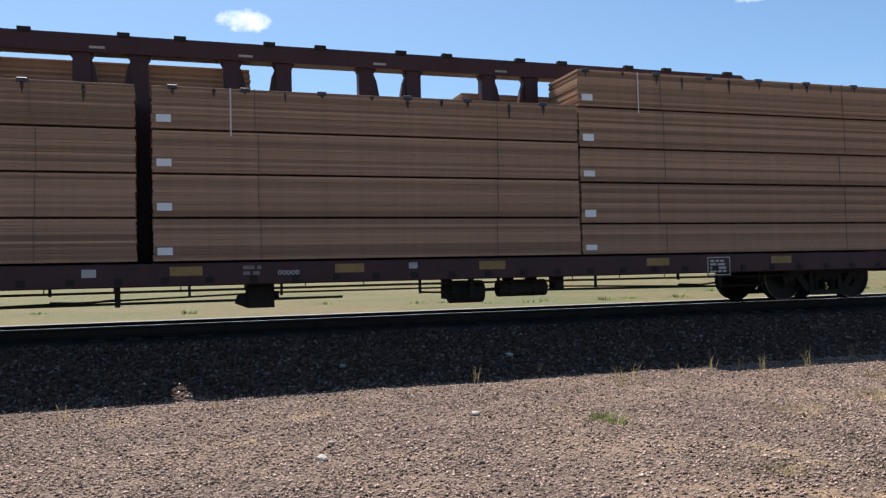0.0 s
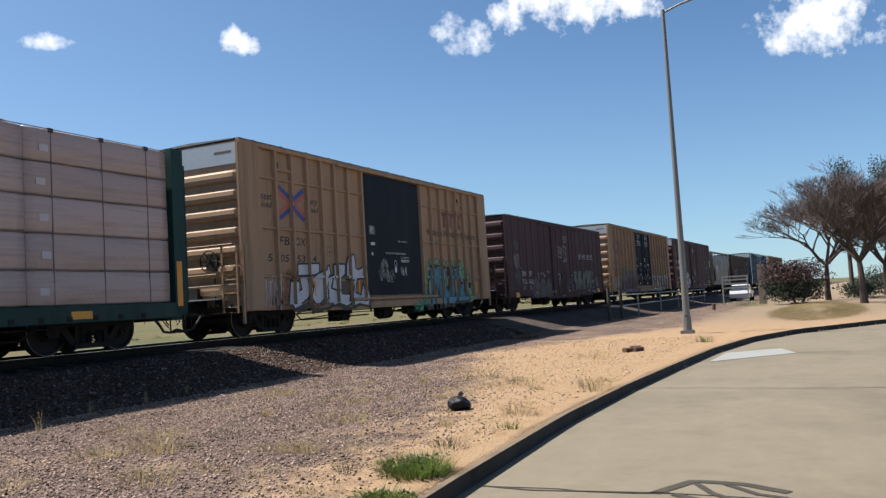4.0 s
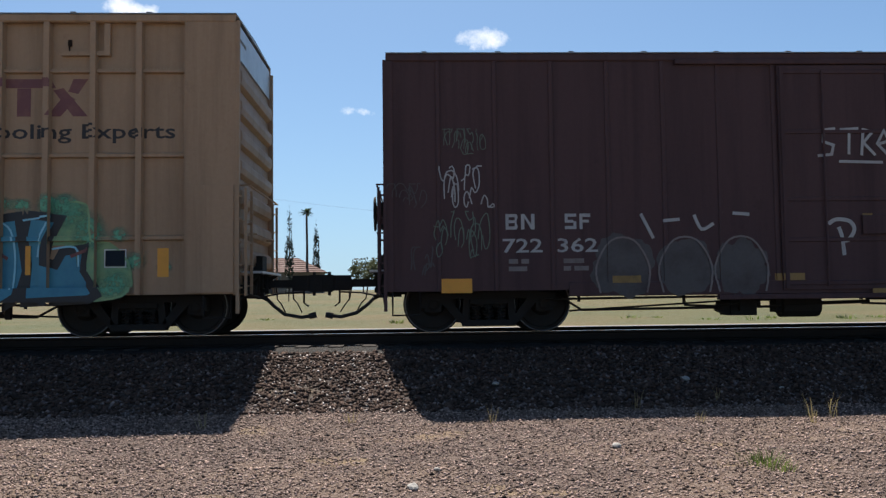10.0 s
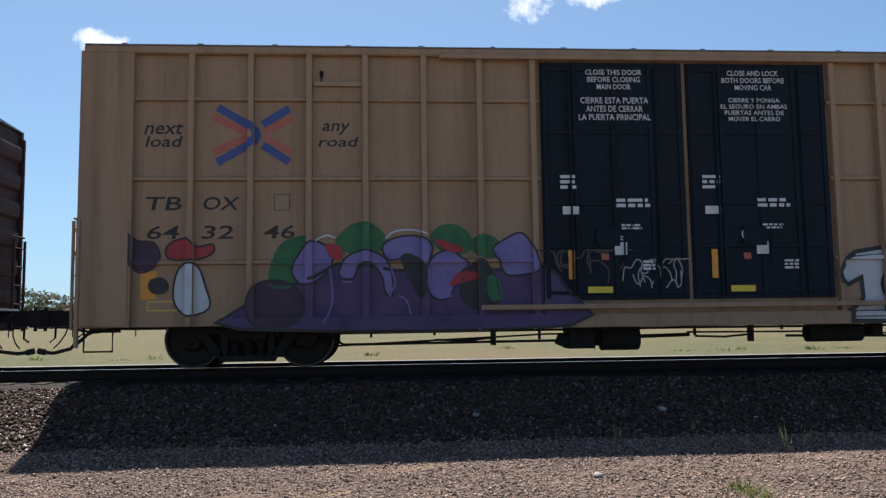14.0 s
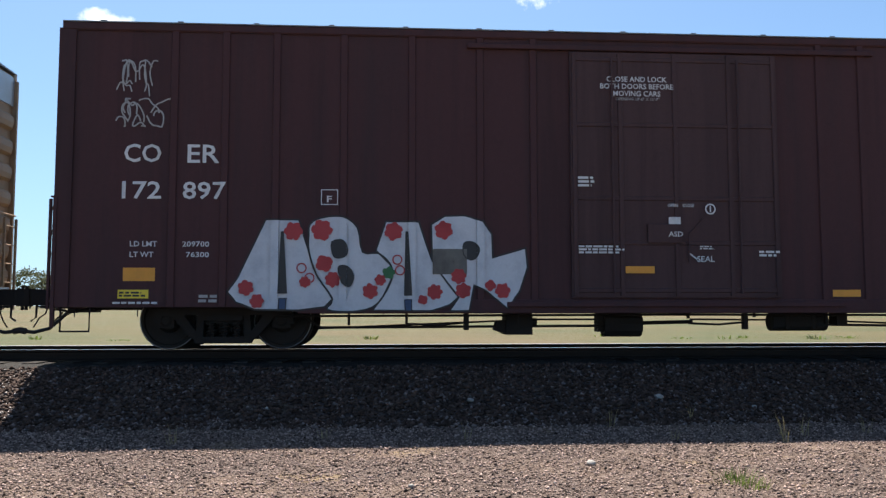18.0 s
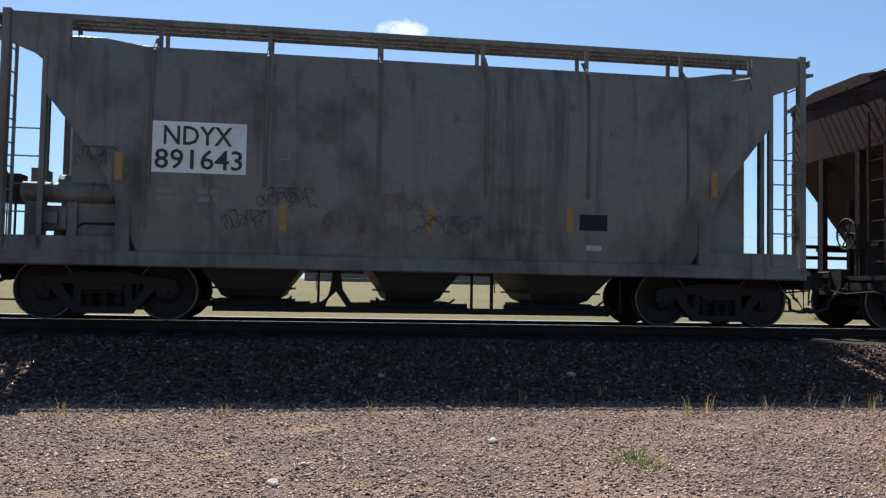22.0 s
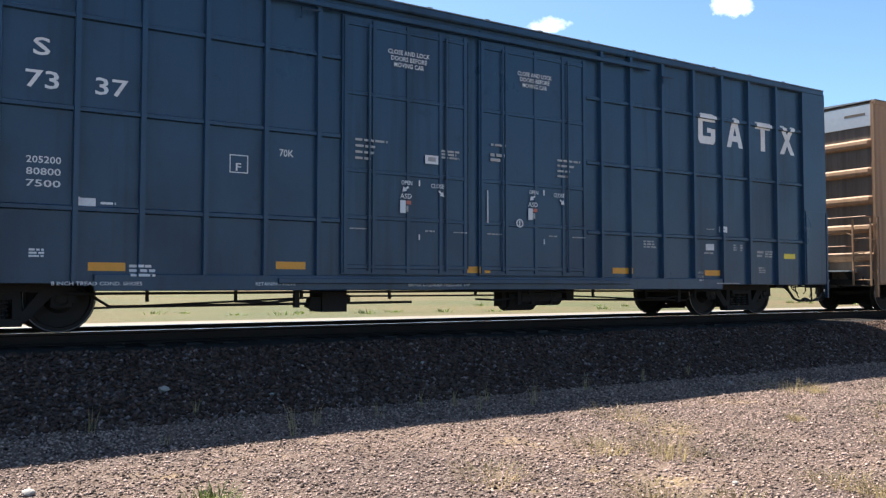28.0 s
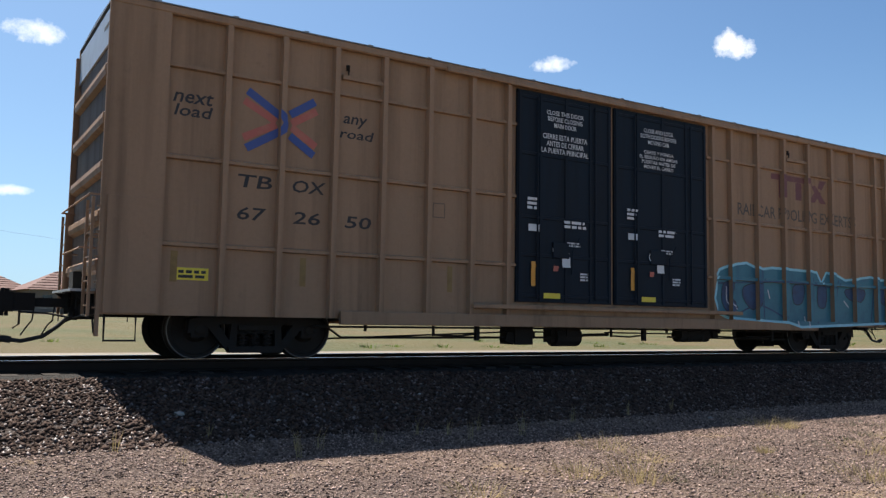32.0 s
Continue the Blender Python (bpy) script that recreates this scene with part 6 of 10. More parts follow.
for gx, gz, ga, gb in ((1.7, 1.0, 0.4, 0.45), (2.0, 1.5, 0.35, 0.3), (1.4, 0.85, 0.3, 0.25), (4.4, 0.72, 0.9, 0.14), (2.9, 0.72, 0.7, 0.12), (6.0, 0.9, 0.3, 0.4)):
    mist(fb, gx, gz, ga, gb, "mist_rust")
plate(fb, 10.30, 0.98, 10.38, 1.42, "reflector", lift=0.030)
plate(fb, 12.55, 0.98, 12.63, 1.42, "reflector", lift=0.030)
plate(fb, 14.52, 0.93, 14.69, 1.37, "reflector", lift=0.006)
frame_box(fb, 13.72, 1.08, 14.05, 1.36, 0.014, "white")
plate(fb, 13.74, 1.10, 14.03, 1.34, "door_black", "inspection_panel", lift=0.008)
brake_wheel(fb, -0.16, -1)

# ---------- dark oxide boxcar ----------
bn = boxcar("boxcar_dark_oxide", "dark oxide-red smooth-sided boxcar with pale graffiti", 5.4, 15.70, 4.36, "oxide",
            [0.88 * k + 0.80 for k in range(17)], [], 0.018, 0.07, [(0.0, 0.10), (15.60, 15.70)], [(6.12, 9.68, 0.62, 4.15, "wide")], "oxide", 1.60, 14.10, n_end=6)
for kind, a, b in (("double", 1.83, 2.02), ("slant", 2.07, 2.28), ("snake", 2.75, 2.93), ("comb", 2.98, 3.15)):
    block_mark(bn, a, 1.60, b, 1.84, kind, "dim_white")
letters(bn, "722", 1.78, 1.24, 2.40, 1.46, "dim_white")
letters(bn, "362", 2.63, 1.24, 3.26, 1.46, "dim_white")
bars(bn, 1.87, 0.94, 2.27, 1.17, 2, "faint")
bars(bn, 2.72, 0.94, 3.12, 1.17, 2, "faint")
plate(bn, 0.83, 0.63, 1.30, 0.85, "reflector")
for a, z in ((3.47, 0.76), (6.02, 0.77), (7.53, 0.52), (8.58, 0.78), (12.4, 0.78)):
    plate(bn, a, z, a + 0.45, z + 0.11, "dull_reflector", lift=0.012)
plate(bn, 14.41, 0.69, 14.88, 0.91, "reflector")
for kind, a in (("double", 10.98), ("slant", 11.73), ("snake", 12.55), ("comb", 13.27)):
    block_mark(bn, a, 2.68, a + 0.45, 2.86, kind, "dim_white", 0.5)
    plate(bn, a - 0.05, 2.59, a + 0.5, 2.625, "dim_white", "mark_rule")
bars(bn, 8.06, 3.39, 8.81, 3.76, 3, "faint")
bars(bn, 14.19, 1.02, 14.89, 1.60, 6, "faint")
spray(bn, (6.74, 2.32, 8.58, 3.25), [[(0.16, 0.88), (0.06, 0.86), (0.05, 0.66), (0.14, 0.60), (0.12, 0.44), (0.0, 0.42)], [(0.20, 0.86), (0.36, 0.88)], [(0.28, 0.86), (0.27, 0.44)], [(0.38, 0.42), (0.40, 0.86), (0.48, 0.82), (0.40, 0.64), (0.50, 0.42)], [(0.54, 0.62), (0.62, 0.66), (0.58, 0.84), (0.52, 0.62), (0.60, 0.44)],
                                     [(0.64, 0.30), (0.72, 1.0), (0.66, 0.86)], [(0.72, 0.92), (0.98, 0.84), (0.80, 0.58), (0.94, 0.52), (0.64, 0.06)], [(0.66, 0.04), (0.92, 0.18)], [(0.88, 0.06), (1.0, 0.36)], [(0.18, 0.32), (0.56, 0.30)]], 0.045, "dim_white", "graffiti_tag", "white scrawled graffiti tag", rounded=False)
scribble(bn, (0.88, 2.80, 1.51, 3.15), 6, 0.022, "spray_sage", 12)
scribble(bn, (0.93, 1.98, 1.50, 2.56), 4, 0.04, "dim_white", 13)
scribble(bn, (0.78, 1.22, 1.54, 1.85), 5, 0.03, "spray_sage", 15)
scribble(bn, (0.36, 0.90, 0.68, 1.32), 2, 0.04, "spray_grey", 16)
scribble(bn, (0.12, 1.95, 0.55, 2.3), 3, 0.025, "spray_grey", 17)
blobs(bn, [(3.64, 1.02, 0.47), (4.62, 1.0, 0.43), (5.5, 0.98, 0.42)], "spray_grey", "graffiti_bubble")
for x in (3.64, 4.62, 5.5):
    spray(bn, (x - 0.45, 0.56, x + 0.45, 1.46), [[(0.1, 0.05), (0.04, 0.5), (0.3, 0.95), (0.7, 0.95), (0.96, 0.5), (0.9, 0.05)]], 0.03, "faint", "graffiti_outline", lift=0.009)
spray(bn, (3.9, 1.4, 5.8, 1.85), [[(0.02, 0.95), (0.12, 0.1)], [(0.2, 0.7), (0.34, 0.75)], [(0.46, 0.9), (0.52, 0.4), (0.62, 0.6)], [(0.78, 0.95), (0.92, 0.9)]], 0.05, "dim_white", "graffiti_tag")
plate(bn, 7.42, 1.62, 7.58, 1.80, "dull_reflector", "small_yellow_label")
painted_shape(bn, "spray_sage", "spray_black", 0, 0, [(9.84, 1.37), (10.02, 1.85), (10.49, 1.9), (10.3, 1.52), (10.57, 1.38), (10.52, 0.97), (10.15, 0.83), (10.05, 1.03), (10.24, 1.14), (10.11, 1.27)], 0.035)
painted_shape(bn, "spray_sage", "spray_black", 0, 1, [(10.57, 1.45), (10.76, 1.91), (11.34, 1.9), (11.11, 1.6), (11.46, 1.4), (11.5, 0.85), (11.23, 0.85), (11.19, 1.19), (10.98, 1.25), (10.92, 0.91), (10.69, 0.87)], 0.035)
painted_shape(bn, "spray_sage", "spray_black", 0, 2, [(11.52, 1.61), (11.79, 1.86), (12.14, 1.77), (12.15, 1.48), (11.9, 1.51), (11.84, 1.13), (12.16, 0.96), (11.81, 0.85), (11.57, 1.13)], 0.035)
painted_shape(bn, "spray_sage", "spray_black", 0, 3, [(12.1, 1.98), (12.6, 1.95), (12.5, 1.63), (12.81, 1.92), (13.13, 1.97), (13.17, 1.58), (13.11, 0.94), (12.86, 0.97), (12.78, 1.36), (12.57, 1.21), (12.51, 0.93), (12.23, 1.0), (12.18, 1.56)], 0.035)
spray(bn, (12.95, 0.62, 13.85, 1.95), [[(0.1, 0.75), (0.35, 1.0), (0.5, 0.7), (0.3, 0.5)], [(0.3, 0.45), (0.85, 0.55), (0.95, 0.35), (0.6, 0.1), (0.2, 0.12)], [(0.05, 0.2), (0.2, 0.4), (0.1, 0.6)], [(0.4, 0.5), (0.8, 0.48)], [(0.7, 0.1), (0.95, 0.0), (1.0, 0.2)], [(0.45, 0.25), (0.8, 0.27)]], 0.035, "spray_teal", "graffiti_tag")
lay(bn, flat(ribbon(curve_pts([(9.1, 1.76), (9.3, 1.63), (9.69, 1.71), (10.05, 1.89)]), 0.05)), 0.012, "graffiti_line", M["spray_teal"])
lay(bn, flat(ribbon(curve_pts([(8.73, 1.28), (9.11, 1.32), (9.37, 1.46)]), 0.05)), 0.012, "graffiti_line", M["spray_teal"])
lay(bn, flat(ribbon(curve_pts([(9.18, 1.22), (9.45, 1.06), (9.26, 0.99), (9.54, 0.82)]), 0.05)), 0.012, "graffiti_line", M["spray_teal"])
lay(bn, flat(ribbon(curve_pts([(8.82, 1.42), (8.95, 1.45), (8.82, 1.35)]), 0.05)), 0.012, "graffiti_line", M["spray_teal"])
lay(bn, flat(ribbon(curve_pts([(13.56, 1.94), (13.67, 1.59)]), 0.05)), 0.012, "graffiti_line", M["spray_teal"])
lay(bn, flat(ribbon(curve_pts([(13.42, 1.37), (14.0, 1.42)]), 0.05)), 0.012, "graffiti_line", M["spray_teal"])
lay(bn, flat(ribbon(curve_pts([(13.28, 0.87), (13.64, 0.77), (13.93, 0.71), (14.0, 0.88)]), 0.05)), 0.012, "graffiti_line", M["spray_teal"])
lay(bn, flat(ribbon(curve_pts([(9.96, 1.58), (10.12, 1.72), (10.23, 1.51)]), 0.022)), 0.022, "graffiti_line", M["spray_black"])
lay(bn, flat(ribbon(curve_pts([(10.18, 1.1), (10.38, 1.17), (10.51, 1.31)]), 0.022)), 0.022, "graffiti_line", M["spray_black"])
lay(bn, flat(ribbon(curve_pts([(10.32, 0.97), (10.45, 1.04), (10.59, 0.9)]), 0.022)), 0.022, "graffiti_line", M["spray_black"])
lay(bn, flat(ribbon(curve_pts([(10.76, 1.73), (11.04, 1.77), (10.84, 1.53), (11.18, 1.5)]), 0.022)), 0.022, "graffiti_line", M["spray_black"])
lay(bn, flat(ribbon(curve_pts([(11.18, 1.4), (11.33, 1.12)]), 0.022)), 0.022, "graffiti_line", M["spray_black"])
lay(bn, flat(ribbon(curve_pts([(10.84, 1.39), (10.79, 0.98)]), 0.022)), 0.022, "graffiti_line", M["spray_black"])
lay(bn, flat(ribbon(curve_pts([(11.66, 1.61), (11.87, 1.69), (12.04, 1.62)]), 0.022)), 0.022, "graffiti_line", M["spray_black"])
lay(bn, flat(ribbon(curve_pts([(11.7, 1.41), (11.74, 1.06), (11.98, 0.96)]), 0.022)), 0.022, "graffiti_line", M["spray_black"])
lay(bn, flat(ribbon(curve_pts([(12.28, 1.84), (12.43, 1.56), (12.36, 1.14)]), 0.022)), 0.022, "graffiti_line", M["spray_black"])
lay(bn, flat(ribbon(curve_pts([(12.78, 1.78), (12.99, 1.64), (12.96, 1.08)]), 0.022)), 0.022, "graffiti_line", M["spray_black"])
lay(bn, flat(ribbon(curve_pts([(12.5, 1.42), (12.71, 1.57), (12.92, 1.5)]), 0.022)), 0.022, "graffiti_line", M["spray_black"])
lay(bn, flat(ribbon(curve_pts([(10.49, 1.8), (10.43, 1.59)]), 0.022)), 0.022, "graffiti_line", M["spray_black"])
lay(bn, flat(ribbon(curve_pts([(10.66, 0.7), (10.86, 0.66)]), 0.03)), 0.01, "graffiti_line", M["spray_sage"])
lay(bn, flat(ribbon(curve_pts([(11.2, 0.68), (11.61, 0.7)]), 0.03)), 0.01, "graffiti_line", M["spray_sage"])
lay(bn, flat(ribbon(curve_pts([(12.51, 0.76), (13.14, 0.76)]), 0.03)), 0.01, "graffiti_line", M["spray_sage"])
lay(bn, flat(ribbon(curve_pts([(10.26, 0.68), (10.53, 0.64)]), 0.03)), 0.01, "graffiti_line", M["spray_sage"])
lay(bn, flat(ribbon(curve_pts([(7.11, 1.15), (7.08, 1.45), (7.03, 1.59)]), 0.06)), 0.006, "graffiti_line", M["dim_white"])
lay(bn, flat(ribbon(curve_pts([(6.87, 1.64), (7.0, 1.71), (7.21, 1.68), (7.28, 1.55), (7.19, 1.4), (7.11, 1.37)]), 0.06)), 0.0065, "graffiti_line", M["dim_white"])
lay(bn, flat(ribbon(curve_pts([(8.21, 1.4), (8.24, 1.27), (8.12, 1.14)]), 0.06)), 0.006, "graffiti_line", M["spray_teal"])
lay(bn, flat(ribbon(curve_pts([(8.45, 1.01), (8.48, 0.91)]), 0.06)), 0.006, "graffiti_line", M["spray_teal"])
lay(bn, flat(ribbon(curve_pts([(8.61, 1.04), (8.74, 0.98)]), 0.06)), 0.006, "graffiti_line", M["spray_teal"])
brake_wheel(bn, -0.22, -1)

# ---------- tan boxcar with double black doors, white graffiti ----------
def tan_double(key, label, x0, paint, doors, corner_l=0.75, marks="A"):
    if marks == "A":
        L, H, t1 = 18.92, 5.03, 16.49
        posts = [1.62, 2.53, 3.43, 4.31, 5.23, 6.12, 6.98, 11.96, 12.75, 13.67, 14.58, 15.50, 16.41, 17.30]
        doors = [(7.09, 9.46, 0.99, 4.83, "plug"), (9.50, 11.87, 0.99, 4.83, "plug")]
        rows, dx = [4.20, 2.94, 1.64], 2.32
    else:
        L, H, t1 = 19.95, 5.20, 17.40
        posts = [1.68, 2.57, 3.47, 4.36, 5.26, 6.16, 6.96, 12.55, 13.16, 14.08, 15.05, 15.98, 16.92, 17.86, 18.80]
        doors = [(7.15, 9.55, 1.02, 5.02, "plug"), (9.60, 12.37, 1.02, 5.02, "plug")]
        rows, dx = [4.34, 2.98, 1.70], 2.55
    car = boxcar(key, label, x0, L, H, paint, posts, rows, 0.11, 0.11, [(0.0, corner_l), (L - 0.72, L)], doors, "door_black", 2.43, t1,
                 end_top="galvanised", n_end=5 if marks == "B" else 7, end_paint=paint)
    for xa in ((3.43, 14.68) if marks == "A" else (3.5, 15.1)):
        stake_pocket(car, xa + 0.08, H - 0.62, xa + 0.92, H - 0.16, paint)
    crossing_mark(car, 1.92, 3.15 if marks == "A" else 3.19, 3.17, 4.12 if marks == "A" else 4.19)
    up = 0.16 if marks == "B" else 0.0
    letters(car, "next", 0.91, 3.64 + up, 1.48, 3.82 + up, "black", 0.25)
    letters(car, "load", 0.93, 3.44 + up, 1.46, 3.62 + up, "black", 0.25)
    letters(car, "any", 3.63, 3.64 + up, 4.05, 3.83 + up, "black", 0.25)
    letters(car, "road", 3.59, 3.45 + up, 4.18, 3.61 + up, "black", 0.25)
    if marks == "A":
        maker_mark(car, 14.49, 3.55, 16.24, 4.13)
        letters(car, "RAILCAR POOLING EXPERTS", 13.01, 3.13, 17.80, 3.41, "faint_black")
    else:
        maker_mark(car, 14.66, 3.68, 16.79, 4.24)
        letters(car, "RAILCAR POOLING EXPERTS", 13.45, 3.16, 17.84, 3.44, "faint_black")
    frame_box(car, 2.88 + (2.5 if marks == "B" else 0), 2.44, 3.13 + (2.5 if marks == "B" else 0), 2.70, 0.014, "faint_black")
    for k, (en, es) in enumerate((("CLOSE THIS DOOR\nBEFORE CLOSING\nMAIN DOOR", "CIERRE ESTA PUERTA\nANTES DE CERRAR\nLA PUERTA PRINCIPAL"), ("CLOSE AND LOCK\nBOTH DOORS BEFORE\nMOVING CAR", "CIERRE Y PONGA\nEL SEGURO EN AMBAS\nPUERTAS ANTES DE\nMOVER EL CARRO"))):
        xa = 7.74 + k * dx
        for text, za, zb in ((en, 4.36, 4.72), (es, 3.85, 4.26)):
            lines = text.split("\n")
            h = (zb - za) / len(lines)
            for j, s in enumerate(lines):
                wd = len(s) * 0.062
                letters(car, s, xa + 0.57 - wd / 2, zb - (j + 0.82) * h, xa + 0.57 + wd / 2, zb - j * h - 0.01, "white", lift=0.030)
        bars(car, xa - 0.35, 2.75, xa - 0.05, 3.0, 3, "white", lift=0.030)
        plate(car, xa - 0.32, 2.35, xa - 0.06, 2.48, "white", "door_label", lift=0.030)
        bars(car, xa + 0.55, 2.45, xa + 1.15, 2.62, 2, "white", lift=0.030)
        lay(car, flat(ribbon(curve_pts([(xa + 0.35 + 0.08 * math.cos(a), 2.02 + 0.08 * math.sin(a)) for a in [q * 0.5236 for q in range(13)]], 2), 0.02)), 0.030, "door_symbol", M["white"])
        plate(car, xa + 0.28, 1.62, xa + 0.40, 1.72, "logo_red", "door_label", lift=0.030)
        plate(car, xa + 0.50, 1.70, xa + 0.70, 1.90, "white", "door_label", lift=0.030)
        letters(car, "ASD", xa + 0.45, 1.93, xa + 0.68, 2.0, "white", lift=0.030)
        bars(car, xa + 0.62, 2.1, xa + 1.0, 2.2, 2, "white", lift=0.030)
        bars(car, xa + 0.95, 1.45, xa + 1.2, 1.62, 3, "white", lift=0.030)
        plate(car, xa - 0.25, 1.32, xa - 0.15, 1.78, "reflector", lift=0.030)
        plate(car, xa + 0.05, 1.10, xa + 0.45, 1.20, "notice", "door_notice", lift=0.030)
    return car


tb = tan_double("boxcar_tan_double_door", "tan ribbed boxcar with twin black doors and white bubble graffiti", 23.30, "tan", None)
for s, a, b, z in (("TB", 0.92, 1.49, 2.45), ("OX", 1.80, 2.35, 2.45), ("64", 0.96, 1.45, 2.00), ("32", 1.80, 2.28, 2.00), ("46", 2.73, 3.22, 2.00)):
    letters(tb, s, a, z, b, z + 0.21, "black", 0.2)
plate(tb, 0.88, 1.08, 1.12, 1.51, "reflector", lift=0.006)
frame_box(tb, 0.98, 0.90, 1.5, 1.05, 0.015, "notice")
painted_shape(tb, "spray_green", "spray_green", 1, 0, [(3.85, 1.9), (4.0, 2.14), (4.23, 2.24), (4.47, 2.17), (4.64, 1.91), (4.28, 1.72)], 0.03)
painted_shape(tb, "spray_green", "spray_green", 1, 0, [(5.33, 1.96), (5.43, 2.15), (5.68, 2.2), (5.92, 2.06), (5.96, 1.82), (5.62, 1.73)], 0.03)
painted_shape(tb, "spray_green", "spray_green", 1, 0, [(2.82, 1.29), (2.91, 1.76), (3.1, 1.97), (3.38, 2.02), (3.26, 1.76), (3.19, 1.29)], 0.03)
painted_shape(tb, "spray_green", "spray_green", 1, 0, [(5.96, 1.92), (6.16, 2.04), (6.4, 1.92), (6.32, 1.68), (6.06, 1.73)], 0.03)
painted_shape(tb, "spray_purple", "spray_black", 1, 1, [(2.4, 0.61), (2.46, 0.97), (2.59, 1.25), (2.82, 1.34), (3.19, 1.29), (3.52, 1.41), (3.9, 1.6), (4.46, 1.55), (4.75, 1.49), (5.18, 1.49), (5.66, 1.49), (6.39, 1.49), (6.88, 1.54), (7.18, 1.49), (7.42, 1.21), (7.47, 0.59)], 0.05)
painted_shape(tb, "spray_plum", "spray_black", 1, 2, [(2.47, 0.92), (2.59, 1.25), (2.86, 1.35), (3.19, 1.27), (3.35, 1.02), (3.28, 0.74), (3.0, 0.63), (2.63, 0.65)], 0.04)
painted_shape(tb, "spray_lilac", "spray_black", 1, 3, [(3.17, 1.55), (3.33, 1.85), (3.52, 1.96), (3.76, 1.81), (3.78, 1.58), (3.52, 1.32), (3.31, 1.29), (3.19, 1.41)], 0.03)
painted_shape(tb, "spray_lilac", "spray_black", 1, 4, [(3.89, 1.41), (3.99, 1.69), (4.28, 1.81), (4.56, 1.72), (4.7, 1.49), (4.72, 1.11), (4.6, 1.16), (4.56, 1.39), (4.39, 1.6), (4.2, 1.58), (4.11, 1.37)], 0.03)
painted_shape(tb, "spray_lilac", "spray_black", 1, 5, [(4.56, 1.86), (4.76, 2.0), (5.09, 2.03), (5.33, 1.91), (5.33, 1.72), (5.23, 1.56), (5.04, 1.72), (4.85, 1.67), (4.66, 1.65)], 0.03)
painted_shape(tb, "spray_lilac", "spray_black", 1, 6, [(5.25, 1.51), (5.38, 1.72), (5.62, 1.8), (5.81, 1.68), (5.91, 1.56), (5.76, 1.42), (5.6, 1.06), (5.36, 1.06), (5.25, 1.25)], 0.03)
painted_shape(tb, "spray_lilac", "spray_black", 1, 7, [(6.3, 1.82), (6.5, 1.97), (6.75, 2.07), (6.92, 1.88), (7.03, 1.49), (6.73, 1.4), (6.49, 1.42), (6.4, 1.63)], 0.03)
painted_shape(tb, "spray_black", "spray_black", 1, 8, [(4.85, 1.7), (5.04, 1.73), (5.25, 1.51), (5.2, 1.06), (5.08, 1.18), (4.94, 1.46)], 0.02)
painted_shape(tb, "spray_black", "spray_black", 1, 9, [(5.83, 1.39), (6.1, 1.66), (6.32, 1.4), (6.38, 0.97), (5.99, 0.88), (5.8, 1.11)], 0.02)
painted_shape(tb, "spray_green", "spray_green", 1, 10, [(6.24, 1.4), (6.39, 1.3), (6.42, 1.06), (6.27, 1.01), (6.19, 1.21)], 0.02)
painted_shape(tb, "spray_red", "spray_red", 1, 8, [(5.38, 1.96), (5.58, 1.92), (5.84, 1.81), (5.62, 1.78)], 0.02)
painted_shape(tb, "spray_red", "spray_red", 1, 8, [(3.69, 1.91), (3.92, 1.85), (3.9, 1.65), (3.76, 1.72)], 0.02)
painted_shape(tb, "spray_red", "spray_red", 1, 10, [(5.61, 1.25), (5.76, 1.44), (6.0, 1.45), (6.05, 1.36), (5.8, 1.3)], 0.02)
lay(tb, flat(ribbon(curve_pts([(3.75, 1.53), (3.79, 1.02), (3.66, 0.68)]), 0.028)), 0.036, "graffiti_line", M["spray_lilac"])
lay(tb, flat(ribbon(curve_pts([(4.69, 1.53), (4.76, 1.3), (4.67, 1.09)]), 0.028)), 0.036, "graffiti_line", M["spray_lilac"])
lay(tb, flat(ribbon(curve_pts([(4.81, 1.09), (4.93, 1.02), (5.0, 0.81)]), 0.028)), 0.036, "graffiti_line", M["spray_lilac"])
lay(tb, flat(ribbon(curve_pts([(3.52, 1.96), (3.69, 2.04), (3.84, 2.0)]), 0.028)), 0.036, "graffiti_line", M["spray_white"])
lay(tb, flat(ribbon(curve_pts([(4.61, 1.99), (4.76, 2.1), (5.05, 2.12), (5.26, 2.05)]), 0.028)), 0.036, "graffiti_line", M["spray_white"])
lay(tb, flat(ribbon(curve_pts([(3.94, 1.32), (4.08, 1.31)]), 0.028)), 0.036, "graffiti_line", M["spray_lilac"])
lay(tb, flat(ribbon(curve_pts([(5.36, 1.09), (5.48, 1.05), (5.64, 1.09)]), 0.028)), 0.036, "graffiti_line", M["spray_lilac"])
painted_shape(tb, "spray_plum", "spray_black", 1, 0, [(0.66, 2.11), (0.82, 1.98), (1.07, 1.95), (1.17, 1.73), (1.05, 1.54), (0.85, 1.49), (0.72, 1.63), (0.68, 1.84)], 0.025)
painted_shape(tb, "spray_red", "spray_black", 1, 2, [(1.25, 1.84), (1.35, 1.96), (1.57, 2.01), (1.72, 1.88), (1.95, 1.92), (1.97, 1.8), (1.8, 1.7), (1.48, 1.67), (1.29, 1.71)], 0.03)
painted_shape(tb, "spray_white", "spray_black", 1, 3, [(1.48, 1.58), (1.72, 1.60), (1.86, 1.25), (1.92, 0.94), (1.60, 0.82), (1.40, 1.0), (1.38, 1.3)], 0.03)
painted_shape(tb, "spray_black", "spray_black", 1, 4, [(1.0, 1.28), (1.05, 1.38), (1.22, 1.40), (1.30, 1.28), (1.24, 1.18), (1.08, 1.17)], 0.015)
